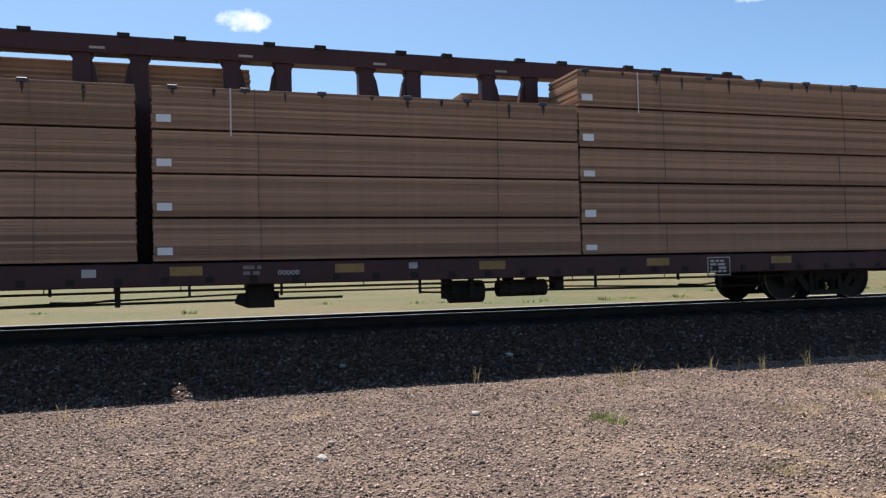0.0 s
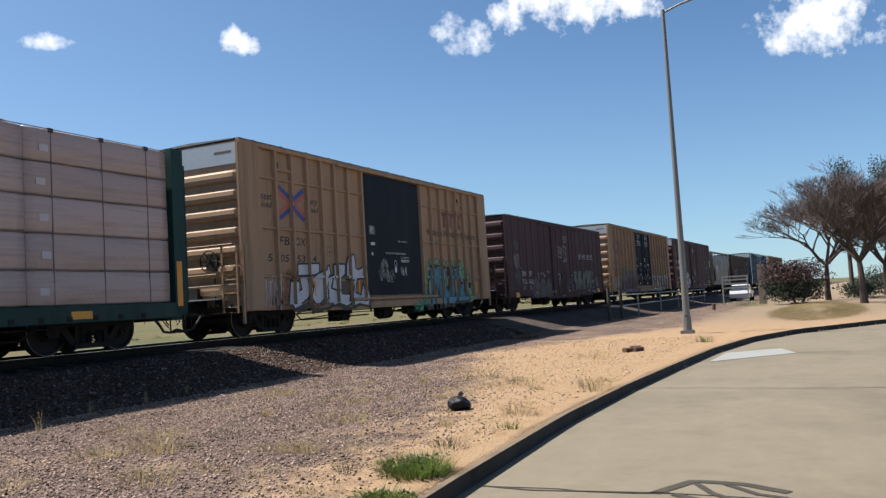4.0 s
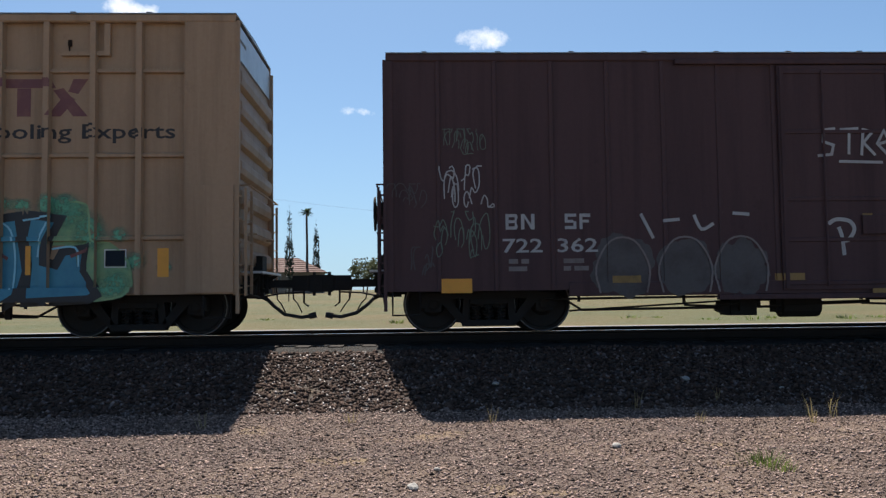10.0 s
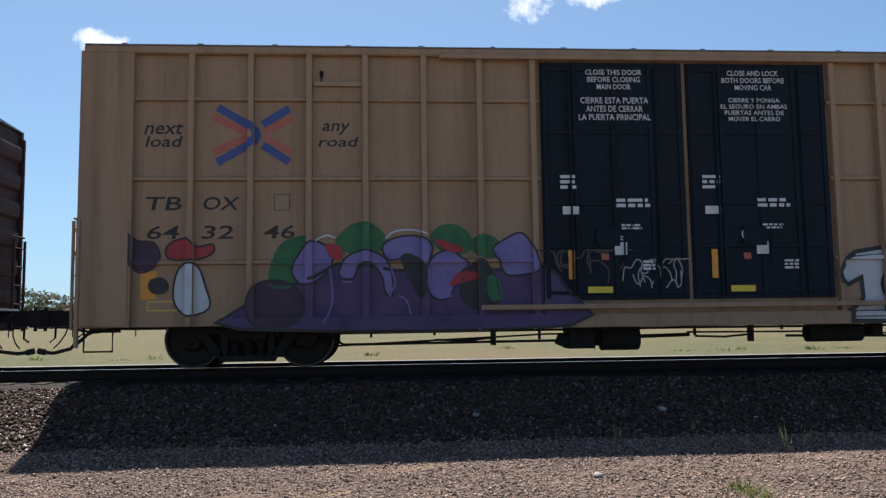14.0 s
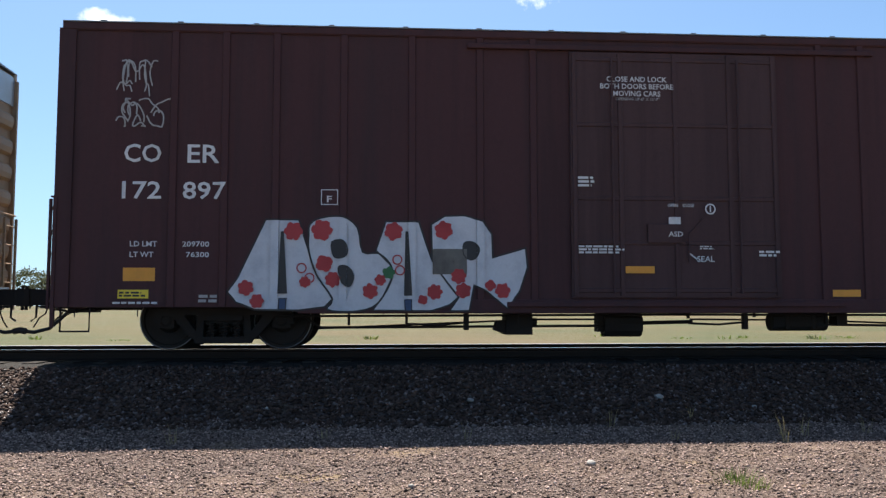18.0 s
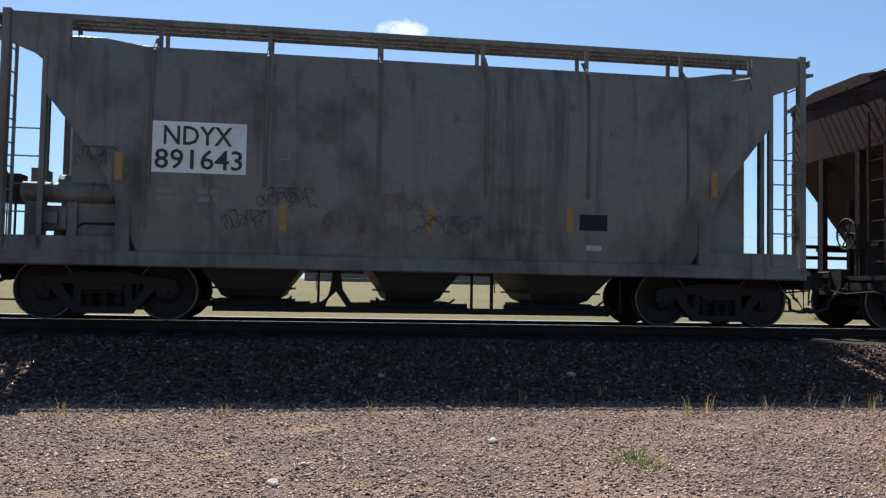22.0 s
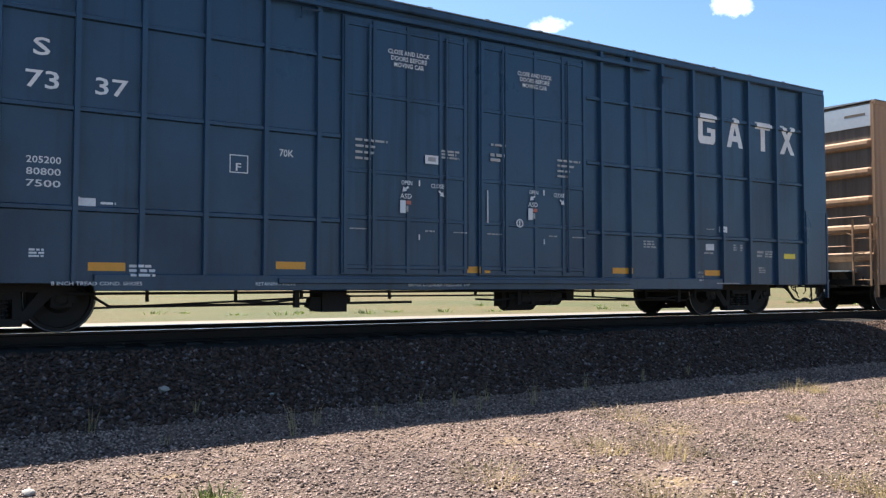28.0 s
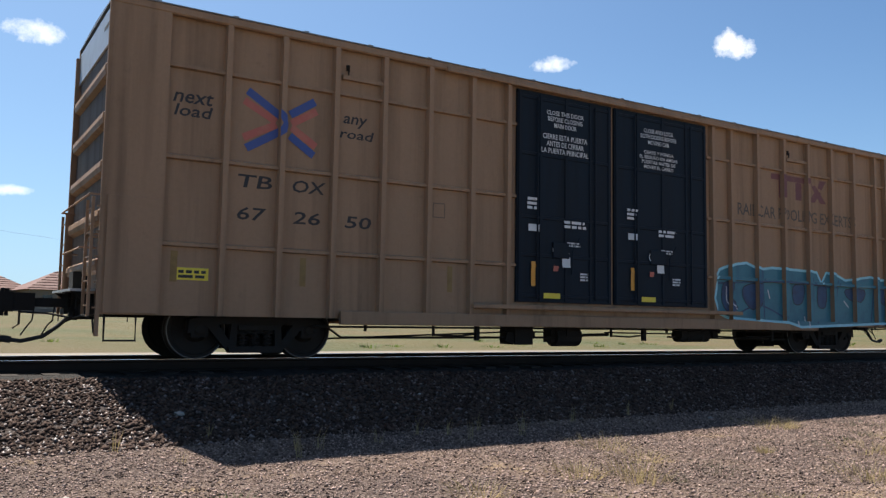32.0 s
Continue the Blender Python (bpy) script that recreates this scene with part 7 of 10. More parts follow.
scribble(tb, (7.3, 1.2, 8.3, 1.75), 3, 0.05, "spray_grey", 23)
scribble(tb, (8.6, 1.15, 9.4, 1.6), 4, 0.04, "dim_white", 24)
painted_shape(tb, "spray_white", "spray_black", 0, 0, [(11.92, 1.39), (12.03, 1.59), (12.25, 1.73), (12.65, 1.79), (13.06, 1.77), (13.22, 1.69), (13.26, 1.86), (13.38, 1.88), (13.47, 1.78), (13.47, 1.53), (13.75, 1.52), (13.79, 1.29), (13.88, 0.96), (13.84, 0.78), (13.74, 0.57), (12.08, 0.61), (12.1, 0.77), (12.3, 0.92), (12.34, 0.99), (12.32, 1.31), (12.1, 1.2), (11.96, 1.25)], 0.07)
painted_shape(tb, "spray_white", "spray_black", 1, 1, [(13.75, 1.66), (13.75, 1.95), (13.98, 2.09), (14.21, 2.04), (14.44, 1.75), (14.58, 1.68), (14.67, 1.42), (14.66, 0.58), (13.74, 0.59), (13.88, 0.92), (13.77, 1.24)], 0.07)
painted_shape(tb, "spray_white", "spray_black", 1, 2, [(14.65, 1.7), (14.86, 1.79), (15.04, 1.74), (15.16, 1.6), (15.16, 1.81), (15.37, 1.79), (15.42, 1.41), (15.41, 0.98), (15.22, 0.7), (14.94, 0.59), (14.76, 0.62), (14.71, 1.04), (14.64, 1.32), (14.76, 1.42)], 0.07)
painted_shape(tb, "spray_white", "spray_black", 1, 3, [(15.44, 1.71), (15.75, 1.74), (15.8, 1.9), (15.97, 1.92), (16.11, 1.73), (16.17, 1.35), (15.89, 1.21), (15.65, 1.36), (15.6, 1.29), (15.89, 1.16), (16.29, 1.18), (16.38, 0.92), (16.26, 0.71), (15.83, 0.57), (15.81, 0.79), (16.12, 1.02), (15.79, 1.05), (15.44, 0.98)], 0.07)
painted_shape(tb, "spray_white", "spray_black", 1, 4, [(16.2, 1.73), (16.37, 1.85), (16.81, 1.89), (17.19, 1.82), (17.38, 1.62), (17.62, 1.54), (17.77, 1.66), (17.66, 1.81), (17.78, 1.98), (18.03, 1.95), (18.12, 1.71), (18.06, 1.42), (17.81, 1.25), (17.42, 1.35), (17.38, 0.71), (16.88, 0.72), (16.99, 1.24), (17.09, 1.53), (16.54, 1.56), (16.51, 1.22), (16.29, 1.25)], 0.07)
painted_shape(tb, "tan", "spray_black", 1, 5, [(12.66, 1.24), (12.79, 1.42), (13.06, 1.44), (13.2, 1.37), (12.97, 1.26), (12.9, 1.09), (13.11, 1.05), (13.21, 1.07), (13.11, 0.88), (12.88, 0.89), (12.7, 1.03)], 0.04)
painted_shape(tb, "tan", "spray_black", 0, 5, [(14.07, 1.17), (14.14, 1.38), (14.25, 1.17)], 0.03)
painted_shape(tb, "spray_black", "spray_black", 0, 5, [(13.95, 0.88), (14.34, 0.88), (14.35, 0.76), (14.27, 0.61), (14.16, 0.61), (14.13, 0.75), (13.96, 0.75)], 0.02)
painted_shape(tb, "spray_olive", "spray_black", 0, -1, [(15.27, 0.73), (15.46, 0.96), (15.88, 1.02), (16.07, 0.99), (15.81, 0.79), (15.83, 0.56), (15.22, 0.57)], 0.03)
painted_shape(tb, "spray_olive", "spray_black", 0, 5, [(13.34, 0.61), (13.53, 0.91), (13.7, 0.78), (13.88, 0.8), (13.74, 0.59)], 0.02)
lay(tb, flat(ribbon(curve_pts([(12.03, 0.77), (12.88, 0.77), (13.84, 0.75)]), 0.018)), 0.03, "graffiti_line", M["spray_black"])
lay(tb, flat(ribbon(curve_pts([(12.04, 0.68), (13.11, 0.68)]), 0.018)), 0.03, "graffiti_line", M["spray_black"])
lay(tb, flat(ribbon(curve_pts([(14.67, 1.65), (14.95, 1.52), (15.23, 1.53)]), 0.018)), 0.03, "graffiti_line", M["spray_black"])
lay(tb, flat(ribbon(curve_pts([(14.67, 1.51), (14.71, 0.99), (14.76, 0.62)]), 0.018)), 0.03, "graffiti_line", M["spray_black"])
lay(tb, flat(ribbon(curve_pts([(12.11, 1.64), (12.65, 1.68), (13.24, 1.6)]), 0.018)), 0.03, "graffiti_line", M["spray_black"])
lay(tb, flat(ribbon(curve_pts([(14.76, 0.95), (15.08, 0.89), (15.25, 0.94)]), 0.018)), 0.03, "graffiti_line", M["spray_black"])
lay(tb, flat(ribbon(curve_pts([(14.8, 0.83), (15.04, 0.8), (15.22, 0.89)]), 0.018)), 0.03, "graffiti_line", M["spray_black"])
for gx, gz, gr in ((13.31, 1.16, 0.1), (13.45, 1.32, 0.08), (13.19, 1.46, 0.05), (13.95, 1.38, 0.09), (13.9, 1.52, 0.05), (13.92, 1.19, 0.05), (14.3, 1.47, 0.16), (14.44, 1.3, 0.04), (15.03, 1.41, 0.07), (14.9, 1.3, 0.04), (15.19, 1.27, 0.11), (15.32, 1.5, 0.11), (15.8, 1.51, 0.09), (15.94, 1.36, 0.06), (16.11, 0.83, 0.08), (16.21, 0.97, 0.06), (16.04, 0.66, 0.08), (17.1, 1.06, 0.08), (17.3, 1.16, 0.04), (17.02, 0.84, 0.14), (16.9, 1.77, 0.04), (14.01, 1.75, 0.03)):
    lay(tb, flat(disc(gx, gz, gr, 16, 1.1)), 0.031, "graffiti_spot", M["logo_wine"])
frame_box(tb, 16.6, 1.05, 17.0, 1.55, 0.02, "dim_white")
plate(tb, 16.62, 1.2, 16.98, 1.53, "door_black", "inspection_panel", lift=0.028)
plate(tb, 17.82, 1.06, 18.03, 1.27, "reflector", lift=0.022)
bars(tb, 15.6, 2.1, 16.0, 2.45, 4, "faint_black")
bars(tb, 16.5, 2.1, 17.0, 2.45, 4, "faint_black")
brake_wheel(tb, -0.20, -1)

# ---------- maroon boxcar with spotted white graffiti ----------
co = boxcar("boxcar_faded_maroon", "faded maroon boxcar with spotted white graffiti beside the plug door", 44.25, 19.07, 5.0, "maroon",
            [1.68, 2.45, 3.22, 4.25, 5.30, 6.36, 7.20, 11.85, 12.55, 13.48, 14.39, 15.35, 16.28, 17.24, 18.17], [], 0.03, 0.12,
            [(0.0, 0.20), (18.87, 19.07)], [(7.76, 11.14, 0.80, 4.68, "plug")], "oxide", 2.38, 16.71, n_end=6, end_top="galvanised")
letters(co, "CO", 0.95, 2.85, 1.50, 3.13, "white")
letters(co, "ER", 1.89, 2.85, 2.37, 3.13, "white")
letters(co, "172", 0.93, 2.29, 1.51, 2.56, "white")
letters(co, "897", 1.83, 2.29, 2.48, 2.56, "white")
letters(co, "LD LMT", 1.07, 1.57, 1.47, 1.65, "white")
letters(co, "LT WT", 1.07, 1.41, 1.42, 1.49, "white")
letters(co, "209700", 1.84, 1.57, 2.24, 1.65, "white")
letters(co, "76300", 1.90, 1.41, 2.24, 1.49, "white")
plate(co, 0.98, 1.05, 1.45, 1.25, "reflector")
plate(co, 0.91, 0.79, 1.36, 0.92, "notice", "yellow_notice")
bars(co, 0.93, 0.81, 1.34, 0.90, 2, "black", lift=0.006)
bars(co, 0.85, 0.70, 1.5, 0.75, 1, "white")
frame_box(co, 3.91, 2.22, 4.17, 2.46, 0.014, "white")
letters(co, "F", 4.0, 2.26, 4.08, 2.36, "white")
scribble(co, (0.83, 3.85, 1.40, 4.38), 4, 0.04, "dim_white", 31)
scribble(co, (0.83, 3.42, 1.55, 3.80), 4, 0.045, "dim_white", 32)
for j, s in enumerate(("CLOSE AND LOCK", "BOTH DOORS BEFORE", "MOVING CARS")):
    wd = len(s) * 0.069
    letters(co, s, 8.84 - wd / 2, 4.20 - j * 0.115, 8.84 + wd / 2, 4.285 - j * 0.115, "white", lift=0.034)
letters(co, "OPENING 10'-0\" X 12'-7\"", 8.5, 3.90, 9.2, 3.95, "dim_white", lift=0.034)
letters(co, "ASD", 9.29, 1.75, 9.52, 1.83, "white", lift=0.072)
plate(co, 9.31, 1.86, 9.50, 2.06, "white", "door_label", lift=0.034)
letters(co, "OPEN", 9.3, 2.22, 9.46, 2.27, "white", lift=0.034)
letters(co, "CLOSE", 9.54, 2.22, 9.72, 2.27, "white", lift=0.034)
letters(co, "SEAL", 9.75, 1.36, 10.03, 1.45, "white", lift=0.034)
lay(co, flat(ribbon([(9.62, 1.50), (9.75, 1.40)], 0.02)), 0.034, "arrow", M["white"])
lay(co, flat(ribbon(curve_pts([(9.98 + 0.075 * math.cos(a), 2.19 + 0.075 * math.sin(a)) for a in [q * 0.5236 for q in range(13)]], 2), 0.022)), 0.034, "door_symbol", M["white"])
plate(co, 9.97, 2.14, 9.99, 2.24, "white", "door_symbol", lift=0.034)
bars(co, 7.88, 2.52, 8.15, 2.70, 3, "white", lift=0.034)
bars(co, 7.88, 1.48, 8.62, 1.62, 3, "white", lift=0.034)
bars(co, 9.80, 1.55, 10.05, 1.62, 2, "white", lift=0.034)
bars(co, 10.75, 1.44, 11.1, 1.55, 2, "white", lift=0.034)
for a, z in ((8.61, 1.18), (11.97, 0.82), (14.73, 0.83)):
    plate(co, a, z, a + 0.46, z + 0.11, "reflector", lift=0.036 if a < 10 else 0.004)
plate(co, 17.58, 1.05, 18.05, 1.27, "reflector")
plate(co, 17.61, 0.80, 18.04, 0.92, "notice", "yellow_notice")
for k, wd in enumerate((0.38, 0.34, 0.06, 0.05, 0.05, 0.14, 0.14, 0.12, 0.06, 0.08, 0.06, 0.20)):
    bars(co, 16.60, 2.635 - k * 0.055, 16.60 + wd, 2.675 - k * 0.055, 1, "dim_white", seed=k)
    bars(co, 17.05, 2.635 - k * 0.055, 17.19, 2.675 - k * 0.055, 1, "dim_white", seed=k + 20)
bars(co, 17.6, 1.55, 17.95, 1.68, 3, "dim_white")
bars(co, 13.75, 1.05, 14.35, 1.15, 2, "dim_white")
bars(co, 15.32, 0.57, 16.01, 0.70, 2, "dim_white")
bars(co, 16.59, 0.82, 16.91, 0.94, 2, "white")
frame_box(co, 15.38, 1.15, 16.25, 4.57, 0.02, "oxide")
for k in range(7):
    spray(co, (18.40 + 0.07 * k, 3.02 + 0.02 * (k % 3), 18.46 + 0.07 * k, 3.46 - 0.05 * (k % 2)), [[(0.0, 0.02), (1.0, 0.98)] if k % 2 else [(0.3, 1.0), (0.6, 0.0)]], 0.042, "white", "graffiti_tag", "white drippy graffiti tag", lift=0.036)
for k in range(9):
    spray(co, (18.34 + 0.07 * k, 2.66 + 0.04 * ((k * 2) % 3), 18.40 + 0.07 * k, 3.10 - 0.03 * (k % 3)), [[(0.1, 0.98), (0.9, 0.04)] if k % 3 else [(0.4, 0.0), (0.5, 1.0)]], 0.042, "white", "graffiti_tag", "white drippy graffiti tag", lift=0.036)
scribble(co, (15.7, 2.3, 16.15, 3.1), 2, 0.02, "faint", 35)
painted_shape(co, "spray_white", "spray_black", 0, 0, [(2.52, 0.89), (2.67, 1.1), (3.08, 1.99), (3.58, 1.99), (3.66, 1.73), (3.74, 1.49), (4.1, 0.78), (3.98, 0.66), (3.59, 0.61), (2.94, 0.62), (2.75, 0.7), (2.66, 0.73)], 0.028)
painted_shape(co, "spray_white", "spray_black", 1, 2, [(3.73, 1.73), (3.75, 1.92), (3.92, 2.02), (4.24, 2.04), (4.47, 1.87), (4.55, 1.5), (4.79, 1.48), (4.98, 1.3), (5.0, 1.1), (4.87, 0.83), (4.71, 0.66), (4.4, 0.59), (4.02, 0.62), (4.1, 0.78), (3.86, 1.14), (3.74, 1.49)], 0.028)
painted_shape(co, "spray_white", "spray_black", 0, 4, [(4.75, 1.52), (4.9, 1.97), (5.41, 1.97), (5.51, 1.66), (5.61, 1.38), (5.81, 1.11), (6.02, 0.81), (5.88, 0.69), (5.61, 0.6), (4.71, 0.61), (4.87, 0.83), (5.0, 1.1), (4.98, 1.3), (4.82, 1.46)], 0.028)
painted_shape(co, "spray_white", "spray_black", 0, 6, [(5.6, 1.93), (5.81, 2.06), (6.12, 2.07), (6.4, 1.98), (6.54, 1.78), (6.55, 1.42), (7.06, 1.57), (7.09, 1.27), (6.97, 0.91), (6.77, 0.63), (6.44, 0.91), (6.26, 0.99), (6.18, 0.6), (5.88, 0.6), (6.02, 0.81), (5.77, 1.13), (5.61, 1.38)], 0.028)
painted_shape(co, "spray_black", "spray_black", 0, 9, [(3.32, 1.8), (3.35, 1.8), (3.41, 0.87), (3.28, 0.87)], 0.015)
painted_shape(co, "spray_black", "spray_black", 0, 9, [(5.21, 1.81), (5.24, 1.81), (5.3, 0.84), (5.19, 0.84)], 0.015)
painted_shape(co, "spray_navy", "spray_black", 0, 9, [(3.3, 0.79), (3.41, 0.79), (3.4, 0.62), (3.29, 0.63)], 0.015)
painted_shape(co, "spray_navy", "spray_black", 0, 9, [(5.19, 0.77), (5.3, 0.77), (5.3, 0.6), (5.2, 0.6)], 0.015)
painted_shape(co, "spray_black", "spray_black", 1, 9, [(4.08, 1.65), (4.24, 1.68), (4.32, 1.57), (4.3, 1.44), (4.18, 1.4), (4.1, 1.45)], 0.015)
painted_shape(co, "spray_black", "spray_black", 1, 9, [(4.18, 1.26), (4.32, 1.28), (4.42, 1.14), (4.36, 0.97), (4.24, 1.03)], 0.015)
painted_shape(co, "spray_black", "spray_black", 1, 9, [(6.1, 1.64), (6.24, 1.66), (6.34, 1.56), (6.3, 1.42), (6.2, 1.38), (6.1, 1.46)], 0.015)
for gx, gz, gr in ((3.5, 1.81, 0.13), (3.93, 1.83, 0.15), (3.97, 1.32, 0.12), (4.1, 1.08, 0.11), (2.8, 0.95, 0.11), (2.97, 0.75, 0.1), (4.67, 0.9, 0.11), (4.82, 1.07, 0.08), (5.02, 1.82, 0.13), (5.65, 0.89, 0.11), (5.47, 0.77, 0.07), (5.79, 1.84, 0.13), (6.02, 1.13, 0.11), (6.09, 0.91, 0.11), (6.7, 0.91, 0.11), (6.51, 0.99, 0.08), (3.68, 1.04, 0.08)):
    blobs(co, [(gx, gz, gr)], "spray_red", "graffiti_spot", lift=0.031)
for gx, gz in ((3.63, 1.25), (3.75, 1.10), (5.08, 1.38), (5.12, 1.22)):
    lay(co, flat(ribbon([(gx + 0.07 * math.cos(q * 0.5236), gz + 0.07 * math.sin(q * 0.5236)) for q in range(13)], 0.02)), 0.030, "graffiti_ring", M["spray_red"])
blobs(co, [(4.95, 1.18, 0.09)], "spray_green", "graffiti_spot", lift=0.027)
plate(co, 5.62, 1.16, 6.15, 1.55, "grey", "worn_panel", lift=0.030)
frame_box(co, 5.60, 1.14, 6.17, 1.57, 0.02, "dim_white")
bars(co, 2.1, 0.72, 2.45, 0.86, 2, "dim_white")

# ---------- blue boxcar with two plug doors ----------
lr = boxcar("boxcar_blue_double_door", "dark blue ribbed boxcar with two plug doors and large white marks", 97.05, 19.31, 5.14, "blue",
            [1.58, 2.46, 3.37, 4.19, 5.04, 5.90, 6.72, 12.42, 13.18, 14.04, 14.94, 15.81, 16.67, 17.60], [4.12, 2.91, 1.62], 0.085, 0.09,
            [(0.0, 0.84), (18.52, 19.31)], [(7.08, 9.43, 0.80, 4.80, "plug"), (9.62, 12.06, 0.80, 4.80, "plug")], "blue", 2.41, 16.92, n_end=5, end_top="galvanised")
letters(lr, "LR", 1.87, 3.54, 2.29, 3.77, "white")
letters(lr, "S", 2.85, 3.54, 3.05, 3.77, "white")
for s, a, b in (("13", 1.91, 2.25), ("73", 2.77, 3.16), ("37", 3.59, 4.0)):
    letters(lr, s, a, 3.12, b, 3.35, "white")
for j, (s, q) in enumerate((("LD LMT", "205200"), ("LT WT", "80800"), ("CU FT", "7500"))):
    letters(lr, s, 1.90, 2.17 - j * 0.15, 2.32, 2.26 - j * 0.15, "white")
    letters(lr, q, 2.80, 2.17 - j * 0.15, 3.20, 2.26 - j * 0.15, "white")
frame_box(lr, 5.38, 2.23, 5.65, 2.49, 0.014, "white")
letters(lr, "F", 5.47, 2.26, 5.55, 2.37, "white")
letters(lr, "70K", 6.12, 2.52, 6.34, 2.63, "white")
plate(lr, 3.40, 1.65, 3.62, 1.76, "white", "small_label")
bars(lr, 3.68, 1.68, 3.9, 1.73, 1, "white")
plate(lr, 0.98, 1.16, 1.45, 1.27, "notice", "yellow_notice")
bars(lr, 1.0, 1.17, 1.43, 1.26, 2, "black", lift=0.006)
for a, b, z in ((0.78, 1.72, 0.80), (3.54, 4.0, 0.82), (6.08, 6.54, 0.87), (9.39, 9.86, 0.84), (12.72, 13.16, 0.86), (15.28, 15.75, 0.84)):
    plate(lr, a, z, b, z + 0.11, "reflector", lift=0.006)
plate(lr, 17.88, 1.23, 18.28, 1.34, "notice", "yellow_notice")
bars(lr, 4.05, 0.74, 4.4, 0.92, 3, "white")
bars(lr, 2.85, 0.98, 3.05, 1.1, 3, "white")
letters(lr, "8 INCH TREAD COND. SHOES", 3.1, 0.63, 4.2, 0.68, "white")
letters(lr, "RETAINING VALVE", 5.75, 0.63, 6.35, 0.68, "white")
letters(lr, "BRAKE CYLINDER PRESSURE TAP", 8.25, 0.62, 9.43, 0.69, "white")
for kind, a in (("ring", 15.14), ("wedge", 16.02), ("tee", 16.95), ("cross", 17.80)):
    block_mark(lr, a, 3.56, a + 0.52, 4.19, kind, "white")
for k in range(2):
    xa = 7.08 + 2.56 * k
    for j, s in enumerate(("CLOSE AND LOCK", "DOORS BEFORE", "MOVING CAR")):
        wd = len(s) * 0.055
        letters(lr, s, xa + 1.18 - wd / 2, 4.30 - j * 0.10, xa + 1.18 + wd / 2, 4.375 - j * 0.10, "white", lift=0.030)
    letters(lr, "OPEN", xa + 1.04, 2.23, xa + 1.24, 2.30, "white", lift=0.030)
    letters(lr, "CLOSE", xa + 1.59, 2.21, xa + 1.84, 2.28, "white", lift=0.030)
    letters(lr, "ASD", xa + 1.02, 2.01, xa + 1.23, 2.09, "white", lift=0.030)
    plate(lr, xa + 1.02, 1.78, xa + 1.12, 1.98, "white", "door_label", lift=0.030)
    plate(lr, xa + 1.13, 1.92, xa + 1.22, 1.98, "logo_red", "door_label", lift=0.030)
    plate(lr, xa + 1.13, 1.80, xa + 1.17, 1.90, "dim_white", "door_label", lift=0.030)
    for tip, tail in (((xa + 1.06, 2.12), (xa + 1.17, 2.20)), ((xa + 1.84, 2.08), (xa + 1.74, 2.17))):
        way = 1 if tail[0] > tip[0] else -1
        head = [tip, (tip[0] + way * 0.085, tip[1] + 0.012), (tip[0] + way * 0.02, tip[1] + 0.085)][::way]
        lay(lr, flat(ribbon([tail, (tip[0] + way * 0.04, tip[1] + 0.035)], 0.032) + [head]), 0.030, "arrow", M["white"])
    plate(lr, xa + 1.36, 2.22, xa + 1.385, 2.32, "white", "tick", lift=0.030)
    plate(lr, xa + 1.36, 1.36, xa + 1.385, 1.45, "white", "tick", lift=0.030)
    bars(lr, xa + 1.48, 1.49, xa + 1.71, 1.53, 1, "dim_white", lift=0.030)
    bars(lr, xa + 0.14, 1.49, xa + 0.49, 1.52, 1, "dim_white", lift=0.030)
    bars(lr, xa + 2.02, 1.49, xa + 2.36, 1.52, 1, "dim_white", lift=0.030)
    plate(lr, xa + 2.30, 0.9, xa + 2.34, 4.7, "door_black", "door_gap", lift=0.012)
for xa in (7.31, 11.32):
    for j, wd in enumerate((0.58, 0.44, 0.36, 0.34)):
        bars(lr, xa, 2.85 - j * 0.095, xa + wd, 2.91 - j * 0.095, 1, "dim_white", lift=0.030, seed=j)
plate(lr, 8.56, 2.60, 8.81, 2.74, "white", "door_label", lift=0.030)
plate(lr, 8.61, 2.64, 8.76, 2.71, "dim_white", "door_label", lift=0.033)
bars(lr, 8.87, 2.70, 9.24, 2.86, 3, "dim_white", lift=0.030)
bars(lr, 9.86, 3.00, 10.17, 3.06, 1, "dim_white", lift=0.030)
bars(lr, 9.85, 2.73, 10.17, 2.90, 2, "dim_white", lift=0.030)
lay(lr, flat(ribbon(curve_pts([(10.47 + 0.065 * math.cos(a), 1.71 + 0.065 * math.sin(a)) for a in [q * 0.5236 for q in range(13)]], 2), 0.025)), 0.030, "door_symbol", M["white"])
plate(lr, 10.455, 1.67, 10.485, 1.75, "white", "door_symbol", lift=0.030)
plate(lr, 9.785, 1.69, 9.805, 2.24, "white", "tick", lift=0.030)
plate(lr, 15.73, 1.74, 15.99, 1.86, "white", "small_label", lift=0.006)
plate(lr, 15.77, 1.785, 15.80, 1.815, "black", "small_label", lift=0.009)
bars(lr, 15.35, 1.78, 15.60, 1.81, 1, "dim_white")
plate(lr, 15.32, 1.36, 15.57, 1.49, "white", "small_label", lift=0.006)
bars(lr, 15.27, 1.28, 15.58, 1.33, 1, "dim_white")
bars(lr, 13.54, 1.36, 13.91, 1.52, 3, "dim_white")
bars(lr, 16.18, 1.36, 16.30, 1.51, 3, "dim_white")
bars(lr, 16.40, 1.36, 16.48, 1.51, 3, "dim_white", seed=3)
bars(lr, 16.95, 1.24, 17.18, 1.40, 2, "dim_white")
bars(lr, 17.22, 1.24, 17.50, 1.40, 3, "dim_white")
bars(lr, 17.0, 0.90, 17.23, 1.04, 3, "dim_white")
letters(lr, "UNLATCH", 14.99, 0.87, 15.25, 0.92, "dim_white")
letters(lr, "TO CLOSE", 15.02, 0.79, 15.25, 0.84, "dim_white")
bars(lr, 15.01, 0.72, 15.17, 0.77, 1, "dim_white")
